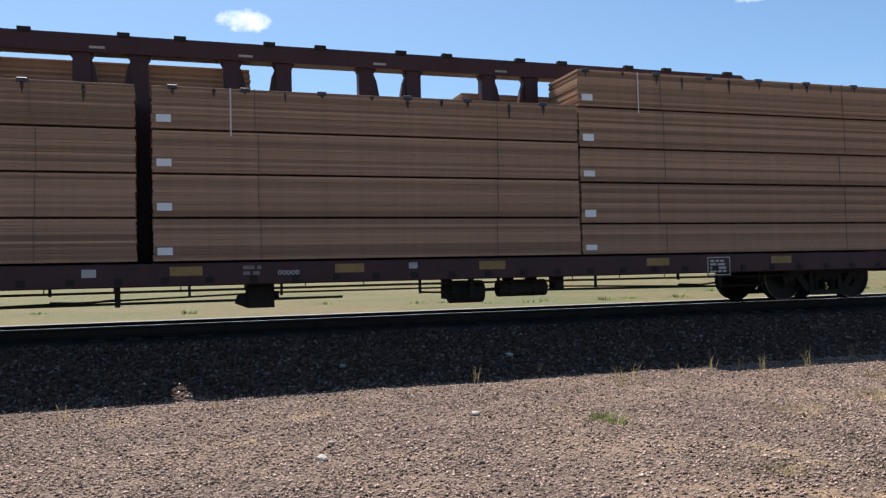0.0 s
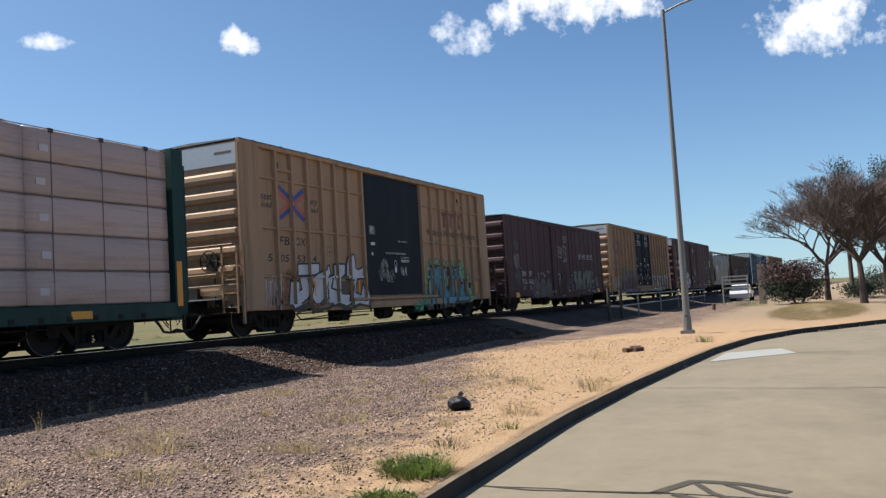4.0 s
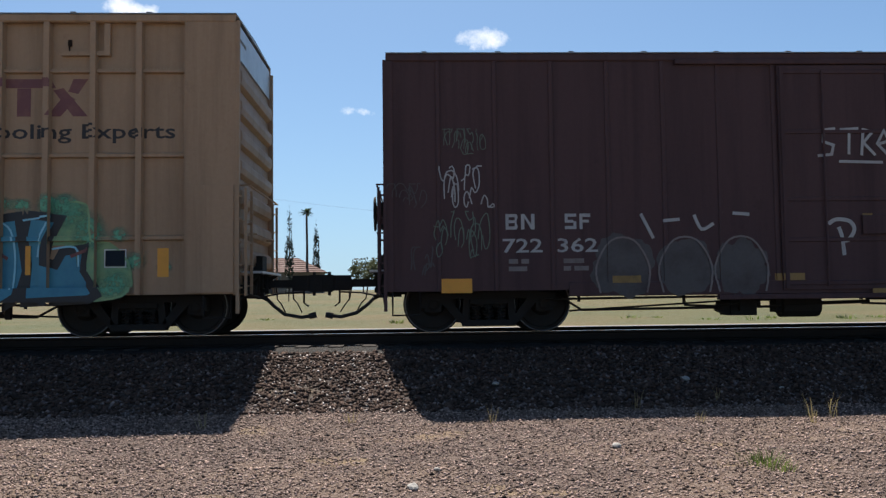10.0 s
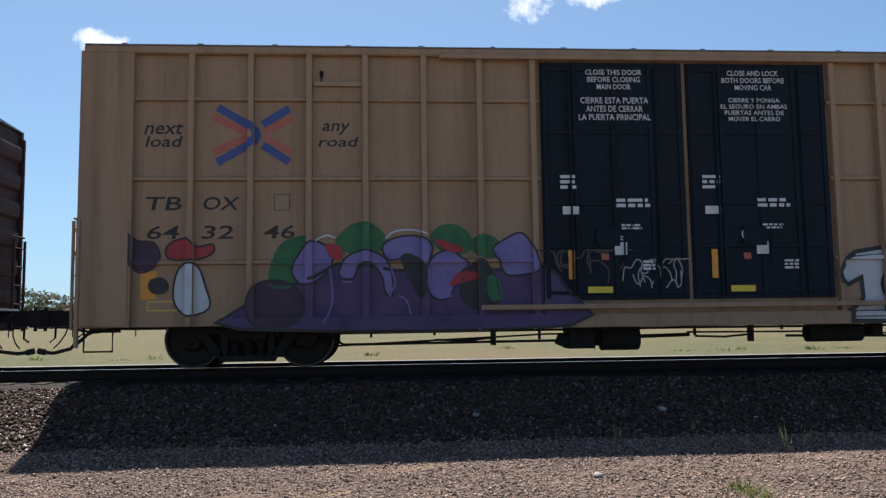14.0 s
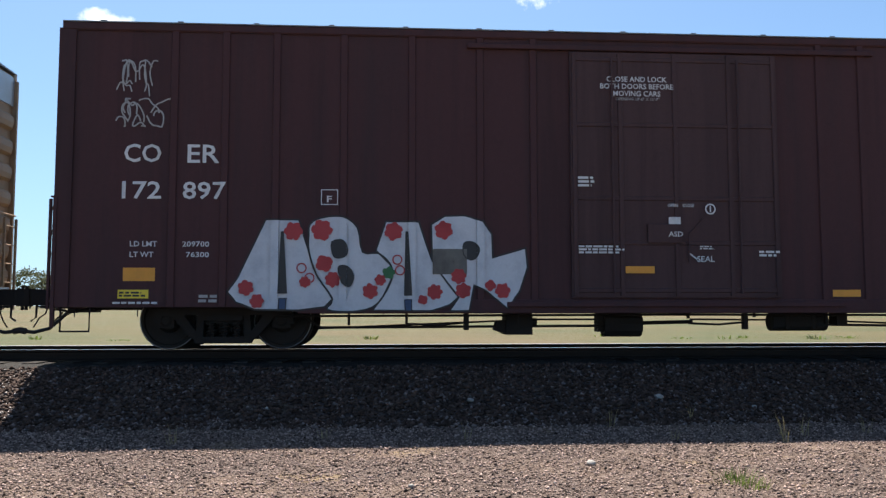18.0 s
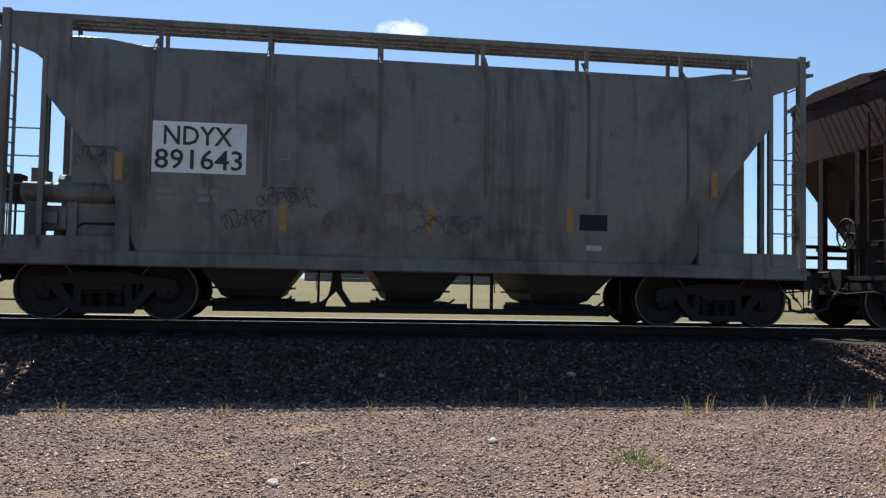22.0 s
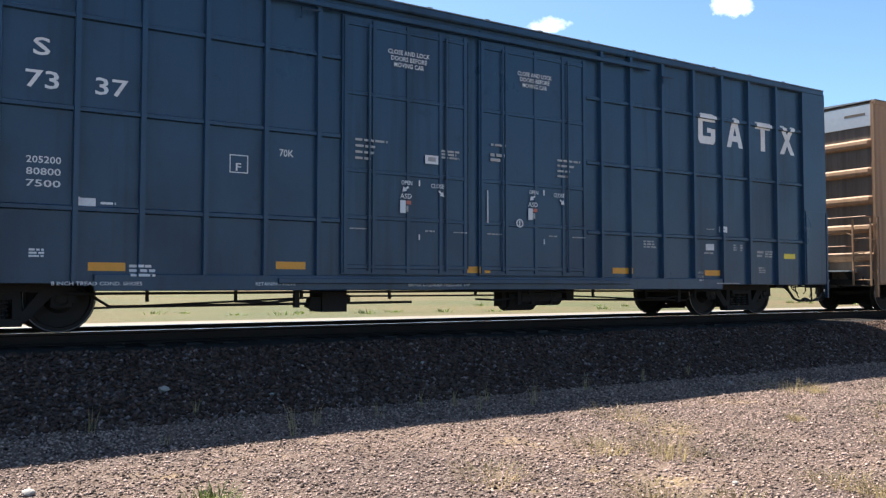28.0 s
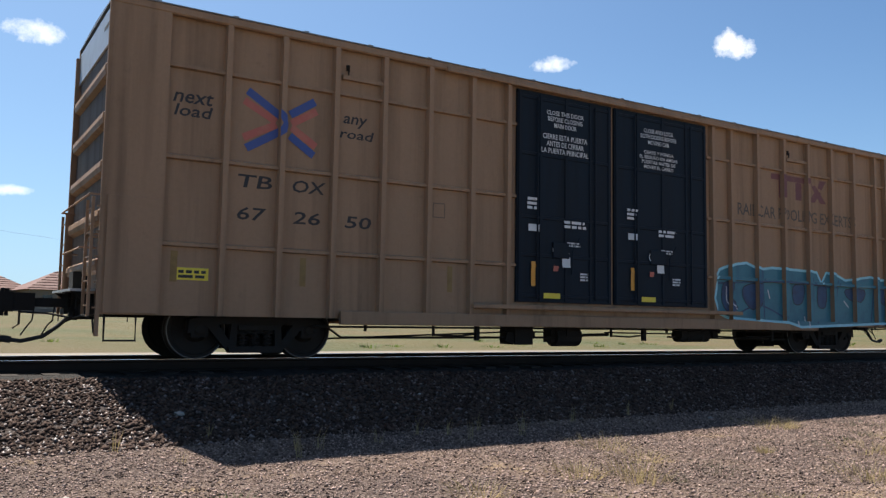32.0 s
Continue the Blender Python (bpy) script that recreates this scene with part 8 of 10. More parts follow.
bars(lr, 15.54, 0.665, 16.33, 0.70, 1, "dim_white")
bars(lr, 1.9, 4.55, 2.3, 4.7, 3, "white")
for x in (6.4, 14.0):
    g = Geo()
    g.tube([(x, -HALF - 0.03, 4.6), (x, -HALF - 0.03, 4.75), (x + 0.3, -HALF - 0.03, 4.75)], 0.02, 5)
    part("grab_iron", g, M["blue"], lr)
brake_wheel(lr, 19.31 + 0.18, 1, z=1.9, material="blue")

# ---------- last tan boxcar ----------
tc = tan_double("boxcar_tan_reflective_marks", "tan ribbed boxcar with twin black doors and turquoise graffiti", 118.46, "tan_two", None, 0.80, "B")
for s, a, b, z in (("TB", 1.89, 2.46, 2.63), ("OX", 2.78, 3.34, 2.63), ("67", 1.91, 2.35, 2.13), ("26", 2.82, 3.28, 2.13), ("50", 3.72, 4.19, 2.13)):
    letters(tc, s, a, z, b, z + 0.20, "black", 0.2)
plate(tc, 1.05, 1.18, 1.51, 1.36, "notice", "yellow_notice")
bars(tc, 1.07, 1.20, 1.49, 1.34, 2, "black", lift=0.006)
for a in (0.95, 2.95, 5.7):
    plate(tc, a, 1.15, a + 0.10, 1.6, "dull_reflector", lift=0.006)
painted_shape(tc, "spray_deep", "spray_sky", 0, 0, [(12.52, 1.22), (12.6, 1.56), (12.81, 1.88), (13.19, 2.0), (13.73, 2.07), (14.18, 1.94), (14.64, 2.0), (15.59, 1.99), (16.33, 1.97), (16.51, 1.71), (16.72, 1.98), (17.17, 1.93), (17.5, 1.82), (18.62, 1.95), (19.05, 1.88), (19.94, 1.96), (20.1, 0.8), (18.69, 0.75), (15.53, 0.64), (15.06, 0.74), (13.05, 0.82), (12.64, 0.95)], 0.06)
painted_shape(tc, "spray_navy", "spray_black", 1, 2, [(12.91, 1.56), (13.16, 1.59), (13.1, 1.24), (13.4, 1.05), (13.11, 0.93), (12.87, 1.16)], 0.02)
painted_shape(tc, "spray_navy", "spray_black", 1, 2, [(13.61, 1.53), (14.17, 1.61), (14.18, 1.27), (13.92, 1.01), (13.6, 1.25)], 0.02)
painted_shape(tc, "spray_navy", "spray_black", 1, 2, [(15.39, 1.59), (15.82, 1.65), (15.74, 1.23), (15.43, 1.19)], 0.02)
painted_shape(tc, "spray_navy", "spray_black", 1, 2, [(16.38, 1.63), (16.7, 1.6), (16.65, 1.14), (16.35, 1.17)], 0.02)
painted_shape(tc, "spray_navy", "spray_black", 1, 2, [(17.49, 1.59), (18.32, 1.6), (18.16, 1.29), (17.61, 1.36)], 0.02)
painted_shape(tc, "spray_navy", "spray_black", 1, 2, [(19.03, 1.64), (19.62, 1.64), (19.57, 1.25), (19.08, 1.28)], 0.02)
lay(tc, flat(ribbon(curve_pts([(14.29, 1.93), (14.33, 0.84)]), 0.035)), 0.01, "graffiti_line", M["spray_navy"])
lay(tc, flat(ribbon(curve_pts([(15.24, 1.88), (15.15, 0.74)]), 0.035)), 0.01, "graffiti_line", M["spray_navy"])
lay(tc, flat(ribbon(curve_pts([(16.2, 1.85), (16.18, 0.72)]), 0.035)), 0.01, "graffiti_line", M["spray_navy"])
lay(tc, flat(ribbon(curve_pts([(17.21, 1.81), (17.0, 0.73)]), 0.035)), 0.01, "graffiti_line", M["spray_navy"])
lay(tc, flat(ribbon(curve_pts([(18.75, 1.71), (18.58, 0.79)]), 0.035)), 0.01, "graffiti_line", M["spray_navy"])
lay(tc, flat(ribbon(curve_pts([(12.65, 1.57), (15.09, 1.69), (17.09, 1.61)]), 0.035)), 0.01, "graffiti_line", M["spray_navy"])
lay(tc, flat(ribbon(curve_pts([(13.37, 0.9), (14.15, 1.12), (15.06, 0.85)]), 0.035)), 0.01, "graffiti_line", M["spray_navy"])
lay(tc, flat(ribbon(curve_pts([(13.02, 1.51), (13.04, 1.17), (13.38, 1.02)]), 0.03)), 0.016, "graffiti_line", M["spray_white"])
lay(tc, flat(ribbon(curve_pts([(17.41, 1.31), (17.6, 1.14)]), 0.03)), 0.016, "graffiti_line", M["spray_white"])
lay(tc, flat(ribbon(curve_pts([(15.81, 0.9), (15.85, 0.64)]), 0.03)), 0.016, "graffiti_line", M["spray_white"])
lay(tc, flat(ribbon(curve_pts([(15.39, 0.78), (15.44, 0.65)]), 0.03)), 0.016, "graffiti_line", M["spray_white"])
lay(tc, flat(ribbon(curve_pts([(14.45, 1.49), (14.52, 1.28)]), 0.03)), 0.016, "graffiti_line", M["spray_white"])


# ---------- grey three-bay covered hopper ----------
def loft(sections):
    g = Geo()
    n = len(sections[0])
    v = [p for s in sections for p in s]
    f = [(i * n + k, i * n + k + 1, (i + 1) * n + k + 1, (i + 1) * n + k) for i in range(len(sections) - 1) for k in range(n - 1)]
    m = (len(sections) - 1) * n
    g.add(v, f + [tuple(range(n - 1, -1, -1)), tuple(range(m, m + n))])
    return g


GREY_SIDE = [(0.95, 1.47), (1.4, 1.53), (2.2, 1.575), (3.0, 1.575), (3.6, 1.555), (3.95, 1.51), (4.14, 1.42), (4.25, 1.2), (4.30, 0.5)]


def grey_y(z):
    return -float(np.interp(z, [p[0] for p in GREY_SIDE], [p[1] for p in GREY_SIDE]))


nd = thing("covered_hopper_grey", "weathered grey three-bay covered hopper with roof walkway", "hopper car", "cars of the freight train", (64.90, TRACK_Y, RAIL_Z))
CARS.append((nd, 64.90))
RELIEF[nd.name] = dict(y=0.0, v=[], h=[])
NDL = 12.5


def build_grey():
    secs = []
    zs0 = list(np.linspace(0, 1, 14))
    for x, zb in ((0.70, 3.25), (1.45, 2.30), (1.89, 1.25), (2.02, 0.95), (6.2, 0.95), (10.48, 0.95), (10.61, 1.25), (11.05, 2.30), (11.80, 3.25)):
        zs = [zb + (4.30 - zb) * t for t in zs0]
        ring = [(x, grey_y(z), z) for z in zs] + [(x, 0.0, 4.33)] + [(x, -grey_y(z), z) for z in zs[::-1]]
        secs.append(ring)
    part("body", loft(secs), M["grey"], nd, "curved grey tank body with stains", smooth=False)
    for x in (2.15, 3.80, 5.48, 7.13, 8.76, 10.41):
        g = Geo()
        pts = [(grey_y(z), z) for z in np.linspace(2.0, 4.24, 10)]
        v = [(x + s * 0.018, y - 0.02, z) for s in (-1, 1) for y, z in pts] + [(x + s * 0.035, y + 0.01, z) for s in (-1, 1) for y, z in pts]
        n = len(pts)
        f = [(i, i + 1, n + i + 1, n + i) for i in range(n - 1)] + [(2 * n + i, 2 * n + i + 1, i + 1, i) for i in range(n - 1)] + [(n + i, n + i + 1, 3 * n + i + 1, 3 * n + i) for i in range(n - 1)]
        part("side_seam", g.add(v, f), M["grey_seam"], nd)
    part("side_sill", Geo().cbox(0.05, NDL - 0.05, -1.56, -1.40, 0.80, 1.02, 0.02), M["grey"], nd)
    part("side_sill", Geo().cbox(0.05, NDL - 0.05, 1.40, 1.56, 0.80, 1.02, 0.02), M["grey"], nd)
    # hopper bays and outlet pipes
    for xa, xb in ((2.75, 4.45), (5.35, 6.90), (7.70, 9.40)):
        g = Geo()
        c = (xa + xb) / 2
        levels = [(1.0, 1.35, 0.95), (0.80, 1.15, 0.72), (0.62, 0.95, 0.52), (0.56, 0.75, 0.40), (0.42, 0.5, 0.33)]
        half = (xb - xa) / 2
        v = [p for u, w, z in levels for p in ((c - half * u, -w, z), (c + half * u, -w, z), (c + half * u, w, z), (c - half * u, w, z))]
        f = [(4 * i + k, 4 * i + (k + 1) % 4, 4 * i + 4 + (k + 1) % 4, 4 * i + 4 + k) for i in range(len(levels) - 1) for k in range(4)]
        hop = part("hopper_bay", g.add(v, f + [(16, 17, 18, 19)]), M["bay_grey"], nd, "dark grey hopper bay")
        part("bay_flange", Geo().cbox(c - half * 0.72, c + half * 0.72, -1.0, 1.0, 0.50, 0.53, 0.006), M["frame"], hop)
        for q in (-1, 1):
            part("gate_lever", Geo().box(c + q * 0.5 - 0.02, c + q * 0.5 + 0.02, -1.12, -0.6, 0.28, 0.32).tube([(c + q * 0.5, -1.1, 0.30), (c + q * 0.62, -1.12, 0.40)], 0.018, 6), M["truck"], hop)
        part("bay_hanger", Geo().box(c + half + 0.15, c + half + 0.19, -0.82, -0.78, 0.2, 0.85), M["truck"], nd)
        part("outlet_gate", Geo().box(c - 0.62, c + 0.62, -0.55, 0.55, 0.24, 0.34).tube([(c - 0.9, -0.62, 0.27), (c + 0.9, -0.62, 0.27)], 0.05, 8), M["truck"], hop)
    p = Geo().tube([(3.0, -0.75, 0.20), (9.4, -0.75, 0.20)], 0.05, 8)
    p.tube([(4.9, -0.8, 0.85), (4.95, -0.8, 0.5), (5.1, -0.8, 0.28), (5.4, -0.78, 0.22)], 0.055, 8)
    p.tube([(4.9, -0.8, 0.85), (4.85, -0.8, 0.5), (4.7, -0.8, 0.28), (4.4, -0.78, 0.22)], 0.055, 8)
    p.tube([(7.4, -0.8, 0.85), (7.4, -0.8, 0.22)], 0.03, 6)
    part("outlet_pipe", p, M["truck"], nd)
    # roof walkway: two long gratings with supports
    for y in (-1.02, 1.02):
        g = Geo()
        for k in range(130):
            x = 0.05 + k * 0.096
            g.box(x, x + 0.018, y - 0.30, y + 0.30, 4.46, 4.495)
        for q in (-0.30, -0.1, 0.1, 0.30):
            g.box(0.0, NDL, y + q - 0.012, y + q + 0.012, 4.43, 4.50)
        w = part("walkway_grating", g, M["grey"], nd, "open steel grating walkway")
        sup = Geo()
        for x in (0.9, 2.2, 3.8, 5.5, 7.1, 8.8, 10.4, 11.6):
            sup.box(x - 0.03, x + 0.03, y - 0.28, y - 0.24, 3.95, 4.44)
            sup.box(x - 0.03, x + 0.03, y + 0.24, y + 0.28, 4.2, 4.44)
        part("walkway_support", sup, M["grey"], w)
    for x0, x1 in ((-0.08, 0.5), (NDL - 0.5, NDL + 0.08)):
        g = Geo()
        for k in range(26):
            y = -1.4 + k * 0.11
            g.box(x0, x1, y, y + 0.02, 4.40, 4.44)
        g.box(x0, x0 + 0.03, -1.45, 1.45, 4.30, 4.44)
        g.box(x1 - 0.03, x1, -1.45, 1.45, 4.34, 4.44)
        part("end_grating", g, M["grey"], nd)
    for xa in (-0.38, NDL - 0.04):
        g = Geo()
        for k in range(9):
            g.box(xa + k * 0.05, xa + k * 0.05 + 0.016, -1.05, -0.35, 4.30, 4.33)
        g.box(xa, xa + 0.42, -1.07, -1.04, 4.285, 4.335).box(xa, xa + 0.42, -0.36, -0.33, 4.285, 4.335)
        part("end_step_grating", g, M["grey"], nd)
    # end frames, ladders and sheets
    for s, xe in ((1, 0.0), (-1, NDL)):
        def X(u):
            return xe + s * u
        for y in (-1.5, 1.5):
            fr = Geo()
            fr.box(min(X(0.06), X(0.17)), max(X(0.06), X(0.17)), y - 0.06, y + 0.06, 0.9, 4.47)
            fr.box(min(X(0.62), X(0.69)), max(X(0.62), X(0.69)), y - 0.04, y + 0.04, 0.9, 3.95)
            fr.prism_y([(X(0.17), 3.98), (X(0.17), 4.42), (X(0.98), 4.40), (X(0.98), 3.55), (X(0.76), 3.75)][::-s], y - 0.03, y + 0.03)
            part("end_frame", fr, M["grey"], nd)
        for y in (-1.0, 0.9):
            part("end_strut", Geo().box(min(X(0.50), X(0.58)), max(X(0.50), X(0.58)), y - 0.05, y + 0.05, 0.9, 3.6), M["grey"], nd)
        rungs(nd, "end_ladder", -1.40, -0.95, X(0.06), [1.2, 1.55, 1.9, 2.25, 2.6, 2.95, 3.3, 3.65, 4.0], M["grey"], "y")
        rungs(nd, "side_ladder", min(X(0.2), X(0.62)), max(X(0.2), X(0.62)), -1.52, [1.15, 1.55, 1.95, 2.35, 2.75], M["grey"], "x", False)
        sl = Geo()
        sl.prism_y([(X(0.78), 3.25), (X(1.50), 2.30), (X(1.94), 1.25), (X(2.06), 0.95), (X(2.5), 0.95), (X(2.5), 3.25)][::-s], -1.36, 1.36)
        part("slope_sheet", sl, M["grey"], nd)
        ap = Geo().box(min(X(1.70), X(1.90)), max(X(1.70), X(1.90)), -1.55, -1.45, 0.95, 1.80)
        for yw in (-1.30, 1.27):
            ap.prism_y([(X(1.0), 0.95), (X(1.0), 2.85), (X(1.5), 2.25), (X(1.95), 1.2), (X(2.05), 0.95)][::-s], yw, yw + 0.03)
        ap.box(min(X(0.2), X(1.7)), max(X(0.2), X(1.7)), -1.54, -1.50, 0.95, 1.22)
        part("gusset", ap, M["grey"], nd)
        pf = Geo().box(min(X(-0.05), X(1.6)), max(X(-0.05), X(1.6)), -1.5, 1.5, 0.88, 0.95)
        part("end_platform", pf, M["grey"], nd)
    kit = Geo()
    kit.tube([(0.75, -0.9, 2.0), (1.55, -0.9, 2.0)], 0.17, 12)
    kit.box(0.7, 1.1, -1.0, -0.6, 1.15, 1.5)
    kit.box(0.35, 0.5, -1.0, -0.5, 1.9, 2.25)
    tank = Geo().tube([(0.35, -1.28, 1.86), (1.62, -1.28, 1.86)], 0.15, 16)
    tank.tube([(0.62, -1.28, 1.86), (0.66, -1.28, 1.86)], 0.165, 16).tube([(1.3, -1.28, 1.86), (1.34, -1.28, 1.86)], 0.165, 16)
    part("air_reservoir", tank, M["grey"], nd, "grey air reservoir on the end platform")
    part("reservoir_bracket", Geo().box(0.40, 0.60, -1.36, -1.2, 0.95, 1.72), M["grey"], nd)
    part("reservoir_bracket", Geo().box(0.98, 1.12, -1.36, -1.2, 0.95, 1.72), M["grey"], nd)
    part("control_valve", Geo().cbox(0.60, 0.98, -1.40, -1.15, 1.30, 1.66, 0.03).cbox(0.68, 0.88, -1.46, -1.40, 1.38, 1.58, 0.02), M["grey"], nd, "grey brake valve")
    part("brake_pipe", Geo().tube([(0.25, -1.3, 1.20), (0.9, -1.32, 1.22), (1.2, -1.32, 1.42), (1.68, -1.32, 1.42)], 0.022, 6), M["truck"], nd)
    part("brake_gear", kit, M["grey"], nd, "grey brake cylinder and valve on the end platform")
    brake_wheel(nd, -0.18, -1, z=2.0)
    underframe(nd, NDL, 1.44, 11.18, 77, True)
    plate(nd, 2.18, 2.18, 3.52, 2.93, "white", "number_board", "white painted number board", 0.006, grey_y)
    letters(nd, "NDYX", 2.34, 2.59, 3.32, 2.87, "black", 0, 0.012, grey_y)
    letters(nd, "891643", 2.22, 2.23, 3.47, 2.53, "black", 0, 0.012, grey_y)
    for x, z in ((1.67, 2.05), (4.02, 1.37), (6.23, 1.42), (8.42, 1.46), (10.79, 2.1)):
        plate(nd, x, z, x + 0.11, z + 0.40, "dull_reflector", "reflector", "", 0.008, grey_y)
    frame_box(nd, 3.93, 2.43, 4.15, 2.68, 0.014, "faint", curve=grey_y)
    bars(nd, 2.25, 1.75, 2.65, 1.98, 2, "faint", curve=grey_y)
    bars(nd, 2.85, 1.75, 3.2, 1.98, 2, "faint", curve=grey_y)
    plate(nd, 8.63, 1.51, 9.08, 1.76, "door_black", "data_panel", "", 0.008, grey_y)
    frame_box(nd, 8.63, 1.51, 9.08, 1.76, 0.02, "white", curve=grey_y)
    plate(nd, 8.75, 1.2, 9.0, 1.28, "dim_white", "small_label", "", 0.008, grey_y)
    for k, (xa, za, xb, zb) in enumerate(((3.2, 1.4, 3.95, 1.65), (4.55, 1.4, 5.4, 1.68), (6.3, 1.42, 7.1, 1.65), (7.2, 1.28, 7.95, 1.5), (3.8, 1.75, 4.5, 2.0), (5.5, 1.7, 6.2, 1.95), (1.2, 2.25, 1.65, 2.5), (7.3, 1.95, 8.0, 2.15))):
        scribble(nd, (xa, za, xb, zb), 5, 0.022, "spray_black" if k % 2 == 0 else "faint_black", k + 50, curve=grey_y)


build_grey()

# ---------- brown flat-sided covered hopper ----------
hb = thing("covered_hopper_brown", "dark brown ribbed covered hopper with sloped ends", "hopper car", "cars of the freight train", (78.90, TRACK_Y, RAIL_Z))
CARS.append((hb, 78.90))
HBL = 16.4
HB_RIBS = [1.60, 2.41, 3.34, 4.25, 5.16, 6.05, 6.96, 7.82, 8.68, 9.56, 10.44, 11.32, 12.20, 13.05, 14.0, 14.9]
RELIEF[hb.name] = dict(y=-HALF + 0.03, v=[(x - 0.05, x + 0.05, 0.03) for x in HB_RIBS], h=[])


def build_brown():
    y = HALF - 0.03
    out = [(0.06, 4.32), (0.06, 3.16), (1.30, 1.55), (2.55, 1.50), (15.1, 1.50), (15.1, 1.70), (16.3, 3.16), (16.34, 4.32)]
    side = Geo().prism_y(out, -y, y)
    part("body", side, M["hopper_brown"], hb, "flat brown body with sloping ends")
    part("roof", Geo().prism_x([(-y - 0.02, 4.30), (y + 0.02, 4.30), (y, 4.36), (0.7, 4.50), (-0.7, 4.50), (-y, 4.36)], 0.02, HBL - 0.02), M["hopper_brown"], hb)
    me = side_post(1.50, 4.30, 0.10, 0.03, "hopper_brown")
    for x in HB_RIBS:
        part("side_post", me, None, hb, at=(x, -y, 0))
        part("side_post", me, None, hb, at=(x, y + 0.03, 0))
    for s in (-1, 1):
        part("side_sill", Geo().cbox(0.6, HBL - 0.6, min(s * (y - 0.06), s * (y + 0.035)), max(s * (y - 0.06), s * (y + 0.035)), 1.44, 1.58, 0.012), M["hopper_brown"], hb)
        part("top_chord", Geo().cbox(0.05, HBL - 0.05, min(s * (y - 0.05), s * (y + 0.04)), max(s * (y - 0.05), s * (y + 0.04)), 4.20, 4.33, 0.012), M["hopper_brown"], hb)
    # hoppers: one deep shape under the floor with three chutes
    low = Geo().prism_x([(-y + 0.05, 1.46), (-0.95, 0.66), (0.95, 0.66), (y - 0.05, 1.46)][::-1], 2.55, 14.0)
    part("slope_floor", low, M["frame"], hb)
    for xa, xb, xc, xd in ((2.55, 2.95, 4.12, 4.60), (6.50, 6.72, 8.20, 8.75), (10.6, 10.9, 12.2, 12.7)):
        g = Geo().prism_y([(xa, 0.68), (xb, 0.30), (xc, 0.30), (xd, 0.68)], -0.90, 0.90)
        g.box(xb - 0.1, xc + 0.1, -0.95, 0.95, 0.26, 0.31)
        g.tube([(xb, -1.0, 0.33), (xc + 0.15, -1.0, 0.33)], 0.04, 6)
        part("chute", g, M["frame"], hb)
    # roof walkway
    g = Geo()
    for k in range(170):
        g.box(0.0 + k * 0.0965, 0.018 + k * 0.0965, -1.50, -0.95, 4.395, 4.415)
    for yy in (-1.5, -1.23, -0.95):
        g.box(0.0, HBL, yy - 0.012, yy + 0.012, 4.385, 4.42)
    part("walkway_grating", g, M["hopper_brown"], hb, "thin steel grating walkway along the roof edge")
    for s, xe in ((1, 0.0), (-1, HBL)):
        def X(u):
            return xe + s * u
        e = Geo()
        for k in range(10):
            e.box(min(X(-0.42), X(0.05)), max(X(-0.42), X(0.05)), -0.9 + k * 0.18, -0.88 + k * 0.18, 4.14, 4.16)
        e.box(min(X(-0.42), X(-0.39)), max(X(-0.42), X(-0.39)), -0.95, 0.9, 4.12, 4.17)
        e.tube([(X(-0.40), -0.9, 4.13), (X(0.1), -0.9, 3.85)], 0.02, 5)
        part("end_grating", e, M["hopper_brown"], hb)
        for yy in (-1.50, 1.50, -0.55, 0.55):
            st = Geo().box(min(X(0.06), X(0.16)), max(X(0.06), X(0.16)), yy - 0.06, yy + 0.06, 0.9, 3.2)
            st.box(min(X(0.62), X(0.70)), max(X(0.62), X(0.70)), yy - 0.05, yy + 0.05, 0.9, 2.5)
            part("end_strut", st, M["hopper_brown"], hb)
        rungs(hb, "end_ladder", -1.42, -0.98, X(-0.02), [1.15, 1.5, 1.85, 2.2, 2.55, 2.9, 3.25, 3.6], M["hopper_brown"], "y")
        rungs(hb, "side_ladder", min(X(0.14), X(0.66)), max(X(0.14), X(0.66)), -1.52, [1.1, 1.5, 1.9, 2.3], M["hopper_brown"], "x", False)
        part("end_platform", Geo().box(min(X(-0.05), X(2.6)), max(X(-0.05), X(2.6)), -1.45, 1.45, 0.84, 0.92), M["frame"], hb)
        part("bolster_web", Geo().prism_y([(X(1.10), 0.90), (X(1.10), 1.80), (X(1.18), 1.80), (X(1.3), 1.62), (X(3.0), 1.50), (X(3.0), 0.7)][::-s], -1.28, 1.28), M["frame"], hb)
        for yy in (-1.42, 1.42):
            for za, zb in ((1.50, 1.57), (1.28, 1.35)):
                part("end_rail", Geo().cbox(min(X(0.02), X(1.3)), max(X(0.02), X(1.3)), yy - 0.04, yy + 0.04, za, zb, 0.01), M["frame"], hb)
            part("end_sill", Geo().cbox(min(X(0.0), X(1.5)), max(X(0.0), X(1.5)), yy - 0.05, yy + 0.05, 0.92, 1.10, 0.012), M["frame"], hb)
    part("air_reservoir", Geo().tube([(1.02, -1.25, 1.80), (1.02, -1.22, 1.80), (1.02, -0.25, 1.80), (1.02, -0.22, 1.80)], 0.20, 16), M["frame"], hb, "dark round air reservoir")
    part("air_pipe", Geo().tube([(0.84, -1.2, 1.82), (0.60, -1.2, 1.82), (0.56, -1.2, 1.74), (0.56, -1.2, 1.54)], 0.02, 6), M["frame"], hb)
    part("control_valve", Geo().cbox(0.55, 0.85, -1.30, -1.0, 1.10, 1.30, 0.03).cbox(0.26, 0.44, -1.30, -1.05, 1.10, 1.46, 0.03).cbox(0.90, 1.05, -1.32, -1.05, 1.12, 1.50, 0.02), M["frame"], hb, "dark brake valve between the end rails")
